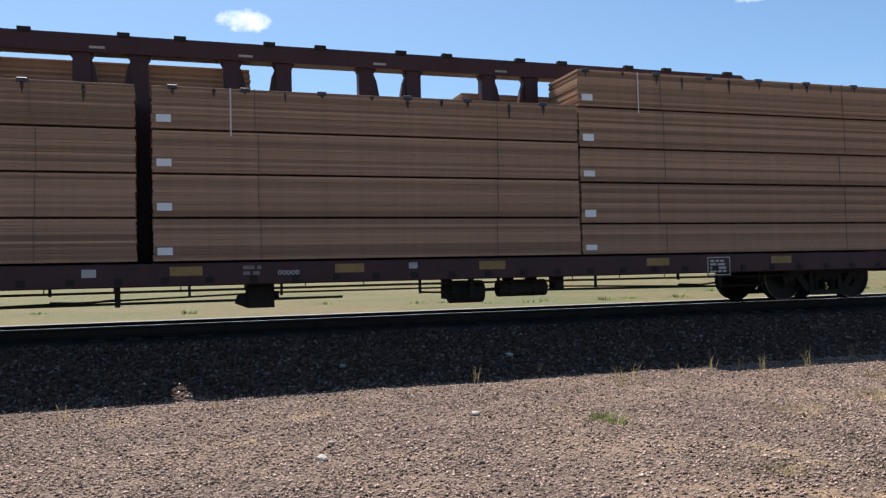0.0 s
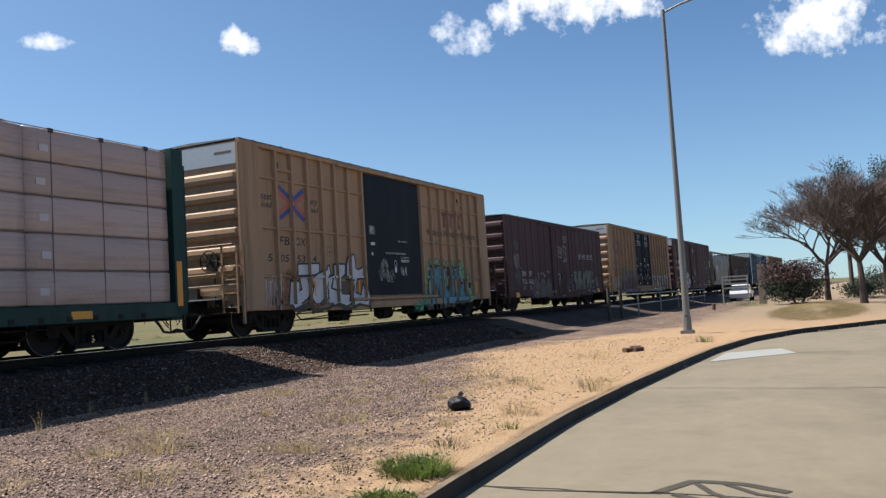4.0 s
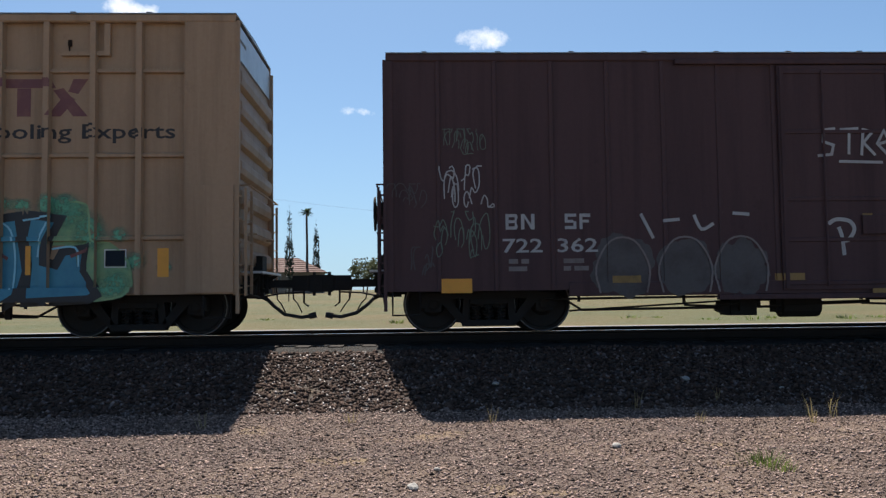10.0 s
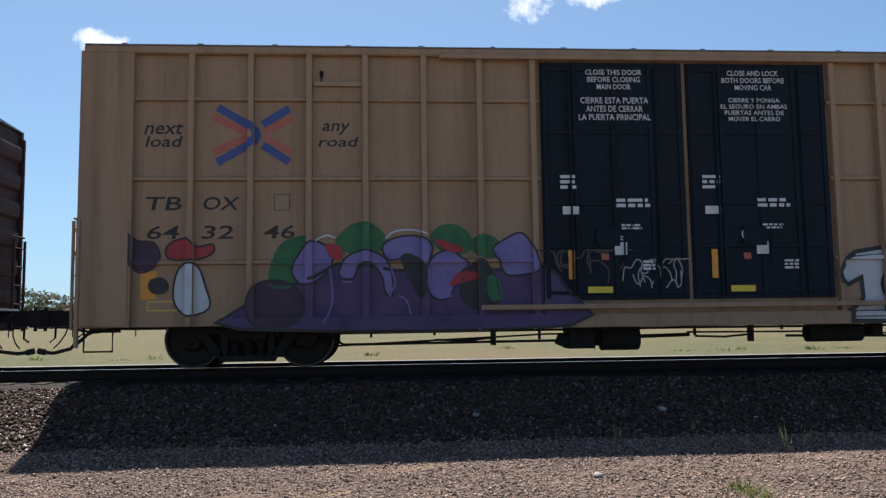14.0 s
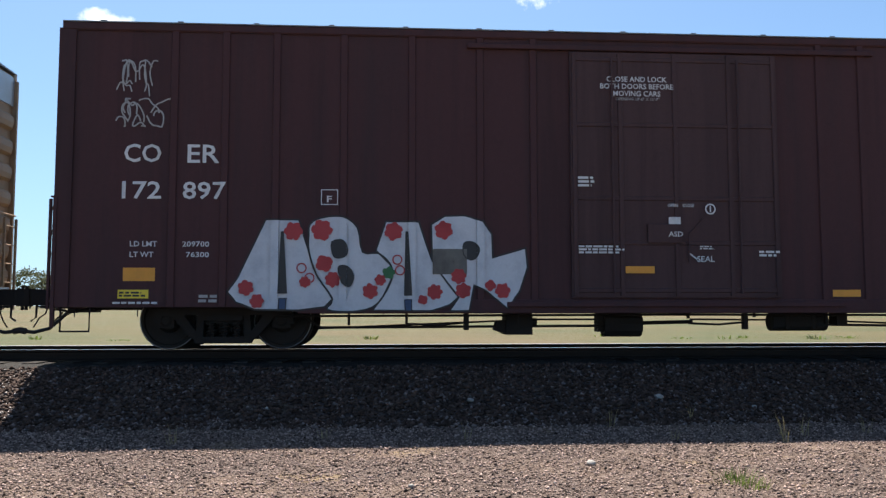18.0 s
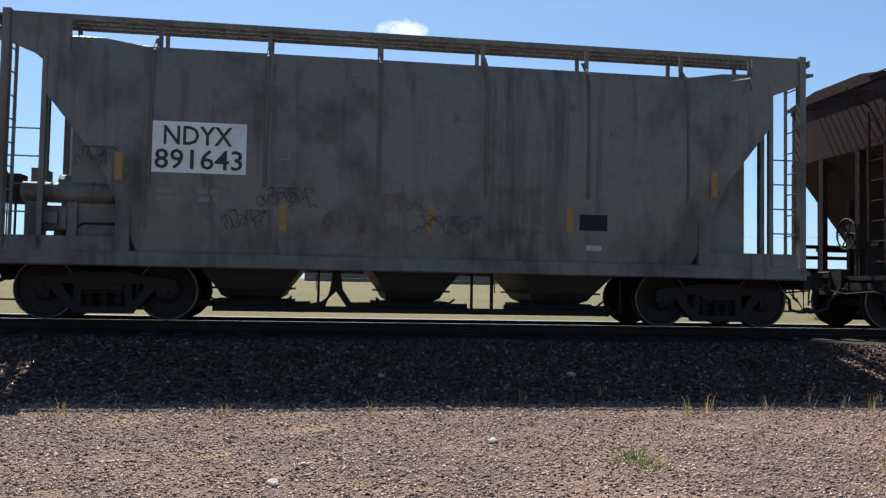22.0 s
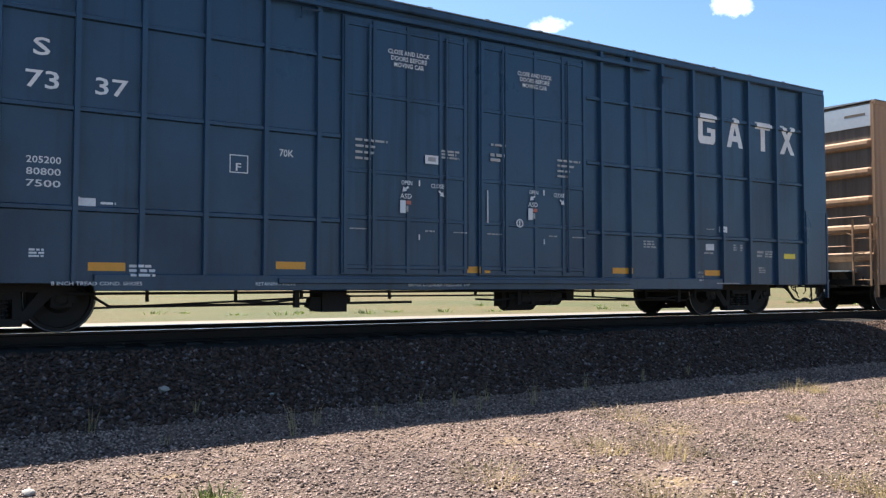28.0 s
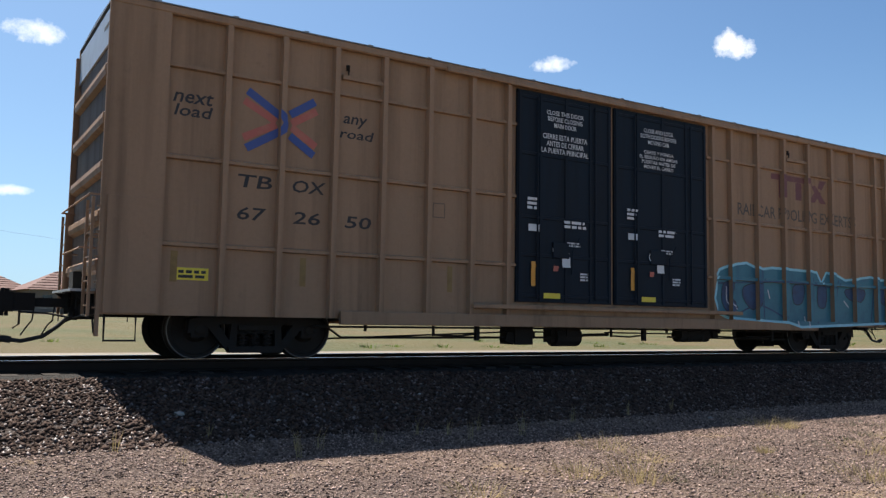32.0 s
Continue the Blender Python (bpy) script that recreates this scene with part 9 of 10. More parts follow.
    kit = Geo().tube([(0.75, -0.9, 1.4), (1.35, -0.9, 1.4)], 0.16, 12).box(0.25, 0.5, -0.85, -0.45, 1.45, 1.85)
    part("brake_gear", kit, M["frame"], hb)
    brake_wheel(hb, -0.20, -1, z=1.65)
    underframe(hb, HBL, 1.36, 14.96, 91, True)
    for kind, a in (("double", 2.53), ("slant", 2.87), ("snake", 3.49), ("comb", 3.77)):
        block_mark(hb, a, 2.36, a + 0.24, 2.56, kind, "dim_white")
    letters(hb, "431", 2.54, 1.96, 3.09, 2.17, "dim_white")
    letters(hb, "078", 3.50, 1.96, 4.11, 2.17, "dim_white")
    bars(hb, 2.6, 1.68, 2.95, 1.88, 2, "faint")
    bars(hb, 3.55, 1.68, 3.85, 1.88, 2, "faint")
    for a, b, c, d in ((1.34, 1.57, 1.46, 2.50), (4.19, 1.56, 4.31, 2.04), (6.91, 1.84, 7.01, 2.06), (9.50, 1.61, 9.61, 2.06), (12.21, 1.58, 12.33, 2.08), (15.02, 1.58, 15.13, 2.52)):
        plate(hb, a, b, c, d, "reflector" if c < 2 else "dull_reflector", lift=0.034)
    ring = [(13.64 + 0.29 * math.cos(q * 0.3142), 3.45 + 0.29 * math.sin(q * 0.3142)) for q in range(21)]
    lay(hb, flat(ribbon(ring, 0.035)), 0.006, "round_mark", M["dim_white"], "round white mark with a cross")
    lay(hb, flat([[(13.60, 3.24), (13.68, 3.24), (13.68, 3.66), (13.60, 3.66)], [(13.42, 3.41), (13.59, 3.41), (13.59, 3.49), (13.42, 3.49)], [(13.69, 3.41), (13.86, 3.41), (13.86, 3.49), (13.69, 3.49)]]), 0.006, "round_mark", M["dim_white"])
    frame_box(hb, 13.37, 1.81, 13.87, 2.13, 0.02, "dim_white")
    bars(hb, 13.42, 1.86, 13.82, 2.08, 3, "dim_white")
    scribble(hb, (1.55, 1.88, 2.05, 2.25), 2, 0.05, "spray_grey", 61)
    scribble(hb, (1.15, 1.0, 1.7, 1.35), 3, 0.03, "spray_grey", 62)


build_brown()


# ---------- centre-beam flat cars with lumber ----------
def centre_beam(key, label, x0, L, paint, H, HB, chord, w, pair=0.0):
    car = thing(key, label, "flat car", "cars of the freight train", (x0, TRACK_Y, RAIL_Z))
    CARS.append((car, x0))
    RELIEF[car.name] = dict(y=-HALF + 0.0, v=[], h=[])
    deck = Geo().box(0.3, L - 0.3, -1.45, 1.45, 0.86, 0.93)
    part("deck", deck, M["frame"], car)
    for s in (-1, 1):
        yy = s * (HALF - 0.05)
        part("side_sill", Geo().cbox(0.25, L - 0.25, yy - 0.05, yy + 0.05, 0.60, 0.95, 0.02), M[paint], car)
    bm = Geo()
    bm.prism_y([(0.7, HB - chord), (L - 3.0, HB - chord), (L - 3.4, HB), (0.7, HB)], -0.16, 0.16)
    bm.box(0.4, L - 0.4, -0.05, 0.05, 3.70, 3.78)
    beam = "film_green" if paint == "green" else paint
    top = part("top_chord", bm, M[beam], car)
    n = int(round((L - 0.8) / 1.33))
    posts = [0.4 + (L - 0.8) * k / n for k in range(n + 1)]
    if pair:
        posts = [0.4] + [1.85 + 2.4 * k + s * pair for k in range(9) for s in (-1, 1)] + [L - 0.4]
    for k, x in enumerate(posts):
        zc = HB - chord
        g = Geo()
        g.box(x - w / 2, x + w / 2, -0.10, 0.10, 0.93, zc if x < L - 3.2 else 4.1)
        for s in (-1, 1) if x < L - 3.2 else ():
            e = w / 2
            g.prism_y([(x + s * e, zc), (x + s * (e + 0.06), zc), (x + s * e, zc - 0.10)][::-s], -0.06, 0.06)
            if pair and 0 < k < len(posts) - 1 and (k % 2 == 1) == (s > 0):
                g.prism_y([(x + s * e, zc - 0.08), (x + s * e, 3.60), (x + s * (e + 0.31), 3.60), (x + s * (e + 0.31), 3.80), (x + s * (e + 0.20), 3.84), (x + s * (e + 0.12), 3.95), (x + s * (e + 0.06), zc - 0.22)][::s], -0.06, 0.06)
                if s > 0:
                    # pale oblong plate on the chord beside the post
                    part("chord_slot", Geo().cbox(x + s * 0.12, x + s * 0.12 + 0.24, -0.166, -0.158, zc + 0.06, zc + 0.10, 0.01), M["dim_white"], top, "small pale oblong plate on the top chord")
        part("beam_post", g, M[beam], top)
        if x < L - 4.2:
            part("strap_guide", Geo().box(x + 0.55, x + 0.75, -0.19, -0.10, HB - 0.03, HB + 0.05), M["frame"], top)
    for k in range(n * 2):
        x = 0.9 + (L - 1.6) * k / (n * 2)
        part("strap_winch", Geo().box(x - 0.06, x + 0.06, -HALF - 0.01, -HALF + 0.03, 0.64, 0.74), M["truck"], car)
    for s, xe in ((1, 0.0), (-1, L)):
        def X(u):
            return xe + s * u
        g = Geo().box(min(X(0.0), X(0.10)), max(X(0.0), X(0.10)), -1.50, 1.50, 0.9, H)
        b = part("bulkhead", g, M[paint], car)
        for yy in (-1.47, 1.47):
            part("bulkhead_post", Geo().box(min(X(0.0), X(0.36)), max(X(0.0), X(0.36)), yy - 0.10, yy + 0.10, 0.7, H), M[paint], b)
        for zz in (1.4, 2.2, 3.0, 3.8):
            part("bulkhead_rib", Geo().box(min(X(-0.08), X(0.0)), max(X(-0.08), X(0.0)), -1.5, 1.5, zz - 0.018, zz + 0.018), M[paint], b)
        for yy in (-0.5, 0.5):
            part("bulkhead_rib", Geo().box(min(X(-0.10), X(0.0)), max(X(-0.10), X(0.0)), yy - 0.025, yy + 0.025, 0.9, H), M[paint], b)
        rungs(car, "end_ladder", -1.45, -1.0, X(-0.14), [1.1, 1.5, 1.9, 2.3, 2.7, 3.1, 3.5, 3.9], M[paint], "y")
        part("end_sill", Geo().box(min(X(0.0), X(0.5)), max(X(0.0), X(0.5)), -1.5, 1.5, 0.55, 0.90), M[paint], car)
    underframe(car, L, 2.2, L - 2.2, len(key))
    return car


LOADS = []


def wrap_mesh(L, h, d=1.18, seed=0):
    """A bundle under plastic wrap: soft rounded edges and sagging faces."""
    rng = random.Random(seed)
    nx, prof = 14, []
    for i in range(20):
        a = 2 * math.pi * i / 20
        c, s = math.cos(a), math.sin(a)
        prof.append((d / 2 + (abs(c) ** 0.12) * (1 if c > 0 else -1) * d / 2, h / 2 + (abs(s) ** 0.10) * (1 if s > 0 else -1) * h / 2))
    secs = []
    for k in range(nx + 1):
        x = L * k / nx
        sq = 0.97 if k in (0, nx) else 1.0
        secs.append([(x, d / 2 + (y - d / 2) * sq + rng.uniform(-0.008, 0.008), h / 2 + (z - h / 2) * sq + rng.uniform(-0.005, 0.005)) for y, z in prof])
    g = Geo()
    m = len(prof)
    v = [p for s in secs for p in s]
    f = [(i * m + k, (i + 1) * m + k, (i + 1) * m + (k + 1) % m, i * m + (k + 1) % m) for i in range(nx) for k in range(m)]
    g.add(v, f + [tuple(range(m)), tuple(range(nx * m + m - 1, nx * m - 1, -1))])
    return g.mesh("wrapped_bundle", M["wrap"], smooth=True)


def load(car_x, x, z, L, h, kind, seed, tag=True, far=False):
    name = "lumber_pack" if kind == "bare" else "wrapped_lumber_pack"
    label = "long bundle of bare reddish-brown boards stacked on the flat car" if kind == "bare" else "lumber bundle in pale wrap with dark straps on the flat car"
    y = -HALF + 0.06 if not far else 0.30
    if kind == "wrap":
        o = new(name, wrap_mesh(L, h, seed=seed))
    else:
        o = new(name)
        rng = random.Random(seed)
        layers = max(3, int(round(h / 0.045)))
        t = h / layers
        me = Geo().cbox(0, L, 0.0, 1.18, 0.0005, t - 0.001, 0.003).mesh("board_layer", M["lumber"])
        for k in range(layers):
            part("board_layer", me, None, o, at=(rng.uniform(-0.012, 0.012), rng.choice((0.0, 0.002, 0.004, 0.008, 0.013)) + rng.uniform(-0.004, 0.004), k * t))
    o.location = (car_x + x, TRACK_Y + y, RAIL_Z + z)
    tagged(o, label, "lumber", "lumber bundles on the flat cars")
    LOADS.append((o, car_x, x, y, z))
    if far:
        return o
    if kind == "bare":
        if tag:
            part("tag", Geo().box(0.06, 0.28, -0.014, -0.010, h * 0.14, h * 0.32), M["paper"], o, "white paper tag")
        rng = random.Random(seed)
        for k in range(2):
            xx = L * (0.22 + 0.56 * k) + rng.uniform(-0.1, 0.1)
            part("strap", Geo().box(xx - 0.006, xx + 0.006, -0.013, -0.008, 0.0, h + 0.003).box(xx - 0.006, xx + 0.006, -0.012, 1.15, h, h + 0.004), M["brown_strap"], o)
        if z + h > (4.2 if x > 14 else 3.5):
            for k in range(int(L / 0.62)):
                xx = 0.25 + 0.62 * k + rng.uniform(-0.15, 0.15)
                drop, half = rng.choice((0.10, 0.16, 0.22, 0.34)), rng.uniform(0.02, 0.05)
                part("water_stain", Geo().prism_y([(xx - half, h - 0.002), (xx - half * 0.5, h - drop * 0.6), (xx, h - drop), (xx + half * 0.6, h - drop * 0.5), (xx + half, h - 0.002)][::-1], -0.0085, -0.0075), M["wet_stain"], o, "dark water stain running down from the top edge")
                if k % 2 == 0:
                    part("corner_pad", Geo().cbox(xx - 0.07, xx + 0.07, -0.02, 0.10, h - 0.05, h + 0.02, 0.008), M["strap"], o, "black plastic corner pad")
            part("loose_strap", Geo().box(L * 0.16, L * 0.16 + 0.025, -0.018, -0.014, -0.10, h), M["faded_paper"], o, "pale plastic strap")
    else:
        n_straps = round(L / 1.17)
        for k in range(n_straps):
            xx = (k + 0.5) * L / n_straps + random.Random(int(x * 7) + k).uniform(-0.06, 0.06)
            part("strap", Geo().box(xx - 0.007, xx + 0.007, -0.011, 0.01, 0.0, h).box(xx - 0.02, xx + 0.02, -0.013, 0.15, h - 0.02, h + 0.004), M["blue_strap"], o)
        part("strap", Geo().box(0.0, L, -0.012, 0.01, h - 0.010, h + 0.003), M["blue_strap"], o)
        if z + h > (4.2 if x > 15 else 3.5):
            for k in range(n_straps):
                xx = (k + 0.5) * L / n_straps + random.Random(int(x * 7) + k).uniform(-0.06, 0.06)
                part("corner_pad", Geo().cbox(xx - 0.05, xx + 0.05, -0.02, 0.10, h - 0.07, h + 0.02, 0.008), M["strap"], o, "black plastic corner pad")
        spot = random.Random(int(x * 3))
        xt = L * spot.choice((0.06, 0.28, 0.52, 0.74)) + random.Random(seed).uniform(0, 0.12)
        part("tag", Geo().box(xt, xt + 0.2, -0.016, -0.012, h * 0.30, h * 0.50), M["faded_paper"], o, "faded pale paper tag")
    return o


LUX, LUL = -61.6, 22.6
lu = centre_beam("centre_beam_car_wine", "wine-red centre-beam flat car partly loaded with brown lumber", LUX, LUL, "wine", 4.40, 4.80, 0.30, 0.28, 0.45)
for col, (xa, xb, rows) in enumerate(((0.45, 7.06, (0.97, 1.65, 2.33, 3.01, 3.70)), (7.30, 14.53, (0.97, 1.65, 2.33, 3.01, 3.70)), (14.57, 22.15, (0.97, 1.54, 2.29, 2.92, 3.66, 4.36)))):
    for k in range(len(rows) - 1):
        load(LUX, xa, rows[k] + 0.02, xb - xa, rows[k + 1] - rows[k] - 0.035, "bare", col * 10 + k)
for xa, xb in ((0.45, 8.95), (13.0, 22.15)):
    load(LUX, xa, 3.32, xb - xa, 1.14 if xa < 1 else 0.92, "bare", 91, False, True)
for k in range(4):
    load(LUX, 0.45, 0.97 + 0.58 * k, 21.7, 0.565, "bare", 70 + k, False, True)
for x in (7.53, 10.06, 12.55, 15.83, 18.6, 3.4):
    plate(lu, x, 0.76, x + 0.48, 0.90, "dull_reflector", lift=0.004)
frame_box(lu, 17.14, 0.55, 17.65, 0.90, 0.02, "dim_white")
bars(lu, 17.2, 0.60, 17.6, 0.86, 4, "dim_white")
bars(lu, 8.62, 0.74, 8.95, 0.92, 2, "faint")
letters(lu, "00000", 9.15, 0.74, 9.49, 0.82, "dim_white")
plate(lu, 11.3, 0.80, 11.45, 0.90, "dim_white", "small_label")
plate(lu, 6.3, 0.76, 6.5, 0.88, "dim_white", "small_label")
plate(lu, 21.6, 0.66, 22.3, 0.76, "reflector")

AEX, AEL = -37.35, 22.75
ae = centre_beam("centre_beam_car_green", "dark green centre-beam flat car loaded with wrapped lumber", AEX, AEL, "green", 4.38, 4.70, 0.25, 0.42)
for xa, xb, rows in ((0.45, 5.2, (0.95, 1.62, 2.32, 3.02, 3.66)), (5.22, 10.0, (0.95, 1.62, 2.32, 3.02, 3.66)), (10.02, 15.1, (0.95, 1.62, 2.32, 3.02, 3.66)), (15.12, 18.7, (0.95, 1.62, 2.32, 3.02, 3.66, 4.30)), (18.72, 22.3, (0.95, 1.62, 2.32, 3.02, 3.66, 4.30))):
    for k in range(len(rows) - 1):
        load(AEX, xa, rows[k] + 0.002, xb - xa, rows[k + 1] - rows[k] - 0.004, "wrap", int(xa * 10) + k)
for k in range(4):
    load(AEX, 0.45, 0.95 + 0.68 * k, 21.8, 0.665, "bare", 40 + k, False, True)
# torn plastic film hanging over the beam's openings
fl = Geo()
rng_f = random.Random(8)
n_f = 70
pts_a = [(0.5 + 14.4 * k / n_f, -0.30 + rng_f.uniform(-0.03, 0.03), 4.50 - 0.05 * math.sin(k * 0.9) ** 2) for k in range(n_f + 1)]
pts_b = [(p[0], -0.34 + rng_f.uniform(-0.05, 0.05), 3.66) for p in pts_a]
for a, b in ((0, 3),):
    q = pts_a[a:b + 1] + pts_b[a:b + 1]
    m_f = b - a + 1
    fl.add(q, [(i, i + 1, m_f + i + 1, m_f + i) for i in range(m_f - 1)])
part("plastic_film", fl, M["film"], ae, "torn translucent white plastic film")
veil = Geo().add([(0.5, 0.12, 3.60), (14.9, 0.12, 3.60), (14.9, 0.12, 4.50), (0.5, 0.12, 4.50)], [(0, 1, 2, 3)])
front = Geo()
for k in range(48):
    xs = [0.55 + 10.4 * (k + j) / 48 for j in (0, 1)]
    ys = [-0.33 + 0.03 * math.sin((k + j) * 0.8) for j in (0, 1)]
    front.add([(xs[0], ys[0], 3.64), (xs[1], ys[1], 3.64), (xs[1], ys[1] + 0.04, 4.50), (xs[0], ys[0] + 0.04, 4.50)], [(0, 1, 2, 3)])
part("plastic_veil", front, M["veil"], ae, "milky plastic film hanging before the beam")
part("plastic_veil", veil, M["veil"], ae, "milky plastic film behind the beam's openings")
for k in range(9):
    part("lattice_bar", Geo().box(14.05 + 0.1 * k, 14.08 + 0.1 * k, -0.22, -0.18, 3.68, 4.28), M["frame"], ae, "dark bar of an open lattice")
for k in range(6):
    part("lattice_bar", Geo().box(14.0, 14.95, -0.215, -0.185, 3.70 + 0.1 * k, 3.725 + 0.1 * k), M["frame"], ae)
letters(ae, "AERC", 3.85, 0.69, 4.40, 0.86, "white")
letters(ae, "73037", 5.05, 0.68, 5.65, 0.86, "white")
for x in (1.6, 7.55, 11.2, 14.4, 19.6):
    plate(ae, x, 0.68, x + 0.5, 0.83, "reflector", lift=0.004)
for x in (8.4, 12.3, 16.1, 17.0):
    bars(ae, x, 0.70, x + 0.35, 0.84, 2, "dim_white")
part("reflector", Geo().box(0.10, 0.28, -1.575, -1.570, 1.37, 1.85), M["reflector"], ae)
part("reflector", Geo().box(AEL - 0.30, AEL - 0.14, -1.575, -1.570, 0.86, 1.85), M["reflector"], ae)
brake_wheel(ae, AEL + 0.22, 1, z=1.95, material="green")
flush_letters()


# ---------- beside the track: road edge, litter, weeds ----------
def leaves(n, centre, radii, size, seed, upward=0.0, flat_bottom=-1.0, shell=0.55):
    """Many small leaf quads through an uneven ellipsoid."""
    rng = np.random.default_rng(seed)
    u = rng.normal(size=(n * 2, 3))
    u /= np.linalg.norm(u, axis=1)[:, None]
    r = rng.uniform(shell, 1.0, n * 2)
    lump = 1.0 + 0.22 * np.sin(u[:, 0] * 5 + seed) * np.cos(u[:, 1] * 4 + 2 * seed) + 0.15 * np.sin(u[:, 2] * 7 + seed)
    p = u * (r * lump)[:, None]
    p = p[p[:, 2] > flat_bottom][:n]
    n = len(p)
    p = p * np.array(radii) + np.array(centre)
    a = rng.normal(size=(n, 3))
    a /= np.linalg.norm(a, axis=1)[:, None]
    b = np.cross(a, rng.normal(size=(n, 3)))
    b /= np.linalg.norm(b, axis=1)[:, None]
    s = rng.uniform(0.6, 1.3, n)[:, None] * size
    q = np.stack([p - a * s, p + b * s * 0.45, p + a * s, p - b * s * 0.45], 1).reshape(-1, 3)
    g = Geo()
    g.v = [tuple(x) for x in q]
    g.f = [(4 * i, 4 * i + 1, 4 * i + 2, 4 * i + 3) for i in range(n)]
    g.mi = [0] * n
    return g


def blades(n, spread, height, seed, lean=0.35, w=0.006):
    rng = random.Random(seed)
    g = Geo()
    for k in range(n):
        a, r = rng.uniform(0, 6.283), spread * math.sqrt(rng.random())
        x, y = r * math.cos(a), r * math.sin(a)
        h = height * rng.uniform(0.4, 1.0)
        dx, dy = rng.uniform(-lean, lean) * h + x * 0.5, rng.uniform(-lean, lean) * h + y * 0.5
        c, s = math.cos(a + 1.3) * w, math.sin(a + 1.3) * w
        g.add([(x - c, y - s, -0.01), (x + c, y + s, -0.01), (x + dx * 0.45 + c * 0.7, y + dy * 0.45 + s * 0.7, h * 0.6), (x + dx * 0.45 - c * 0.7, y + dy * 0.45 - s * 0.7, h * 0.6), (x + dx, y + dy, h)],
              [(0, 1, 2, 3), (3, 2, 4)])
    return g


def build_weeds():
    green = [(6.40, 2.93, 0.30, 0.17, 900), (4.90, 2.85, 0.30, 0.10, 520), (3.95, 3.30, 0.22, 0.08, 300), (5.4, 2.70, 0.25, 0.08, 320), (22.8, 2.7, 0.25, 0.25, 120), (60.0, 4.6, 1.2, 0.5, 260), (8.7, 2.95, 0.15, 0.12, 60), (3.1, 7.0, 0.20, 0.13, 110), (3.12, 6.75, 0.14, 0.1, 60), (4.55, 4.25, 0.14, 0.12, 50)]
    for i, (x, y, sp, h, n) in enumerate(green):
        o = part("grass_tuft", blades(n, sp, h, i, 0.45, 0.0035), M["fresh_grass"], at=(x, y, land_z(x, y)))
        if n > 250:
            for q in range(3):
                cx, cy = 0.5 * sp * math.cos(2.1 * q + i), 0.5 * sp * math.sin(2.1 * q + i)
                part("weed_leaves", leaves(160, (cx, cy, h * 0.35), (sp * 0.6, sp * 0.6, h * 0.5), 0.022, 60 + 3 * i + q, shell=0.2), M["fresh_grass"], o)
        tagged(o, "tuft of fresh green grass growing by the kerb" if i < 6 else "small green weed growing in the gravel", "grass", "grass tufts", kind="")
    dry = [(7.0, 6.5, 0.35, 0.34), (6.6, 6.9, 0.3, 0.2), (13.1, 4.4, 0.5, 0.34), (12.4, 2.95, 0.3, 0.4), (9.2, 5.4, 0.4, 0.22), (10.9, 6.5, 0.45, 0.2), (8.2, 8.2, 0.4, 0.2), (15.5, 6.2, 0.6, 0.25), (9.8, 3.2, 0.25, 0.3), (5.6, 5.2, 0.3, 0.18), (11.9, 8.6, 0.5, 0.25), (7.9, 7.3, 0.35, 0.16), (18.6, 4.6, 0.5, 0.3), (5.2, 6.6, 0.3, 0.14)]
    for i, (x, y, sp, h) in enumerate(dry):
        o = part("dry_weed", blades(150, sp, h * 0.7, 100 + i, 0.6, 0.0025), M["dry_grass"], at=(x, y, land_z(x, y)))
        tagged(o, "straw-coloured dry weed on sandy soil", "weed", "dry weeds")
    rng = random.Random(41)
    for k in range(56):
        x = rng.uniform(2.4, 15.0)
        y = rng.uniform(4.3, 8.6) if rng.random() < 0.7 else rng.uniform(3.0, 5.0)
        if y > 5.2 + 0.35 * x:
            continue
        o = part("dry_weed", blades(rng.randint(50, 130), rng.uniform(0.10, 0.32), rng.uniform(0.05, 0.14), 400 + k, 0.7, 0.0022), M["dry_grass"] if rng.random() < 0.8 else M["pale_leaf"], at=(x, y, land_z(x, y)))
        tagged(o, "low straw-coloured dry grass in the gravel", "weed", "dry weeds")
    edge = [(6.42, 9.7, 0.30), (6.82, 9.6, 0.24), (7.35, 9.7, 0.34), (4.5, 8.95, 0.36), (7.70, 9.2, 0.36), (4.65, 9.3, 0.3), (6.9, 9.2, 0.33), (4.9, 9.3, 0.36), (2.8, 9.9, 0.3), (3.9, 10.2, 0.25), (8.0, 9.5, 0.33), (1.0, 9.3, 0.22), (-0.6, 9.4, 0.2), (9.1, 9.8, 0.3), (10.4, 10.0, 0.35), (3.3, 9.1, 0.2), (-2.2, 9.2, 0.25), (5.7, 9.4, 0.22), (11.5, 10.1, 0.3)]
    for i, (x, y, h) in enumerate(edge):
        o = part("weed_stalk", blades(9, 0.06, h, 200 + i, 0.35, 0.0035), M["dry_grass"], at=(x, y, land_z(x, y)))
        tagged(o, "thin dry weed stalk at the foot of the ballast", "weed", "weed stalks along the ballast")


build_weeds()


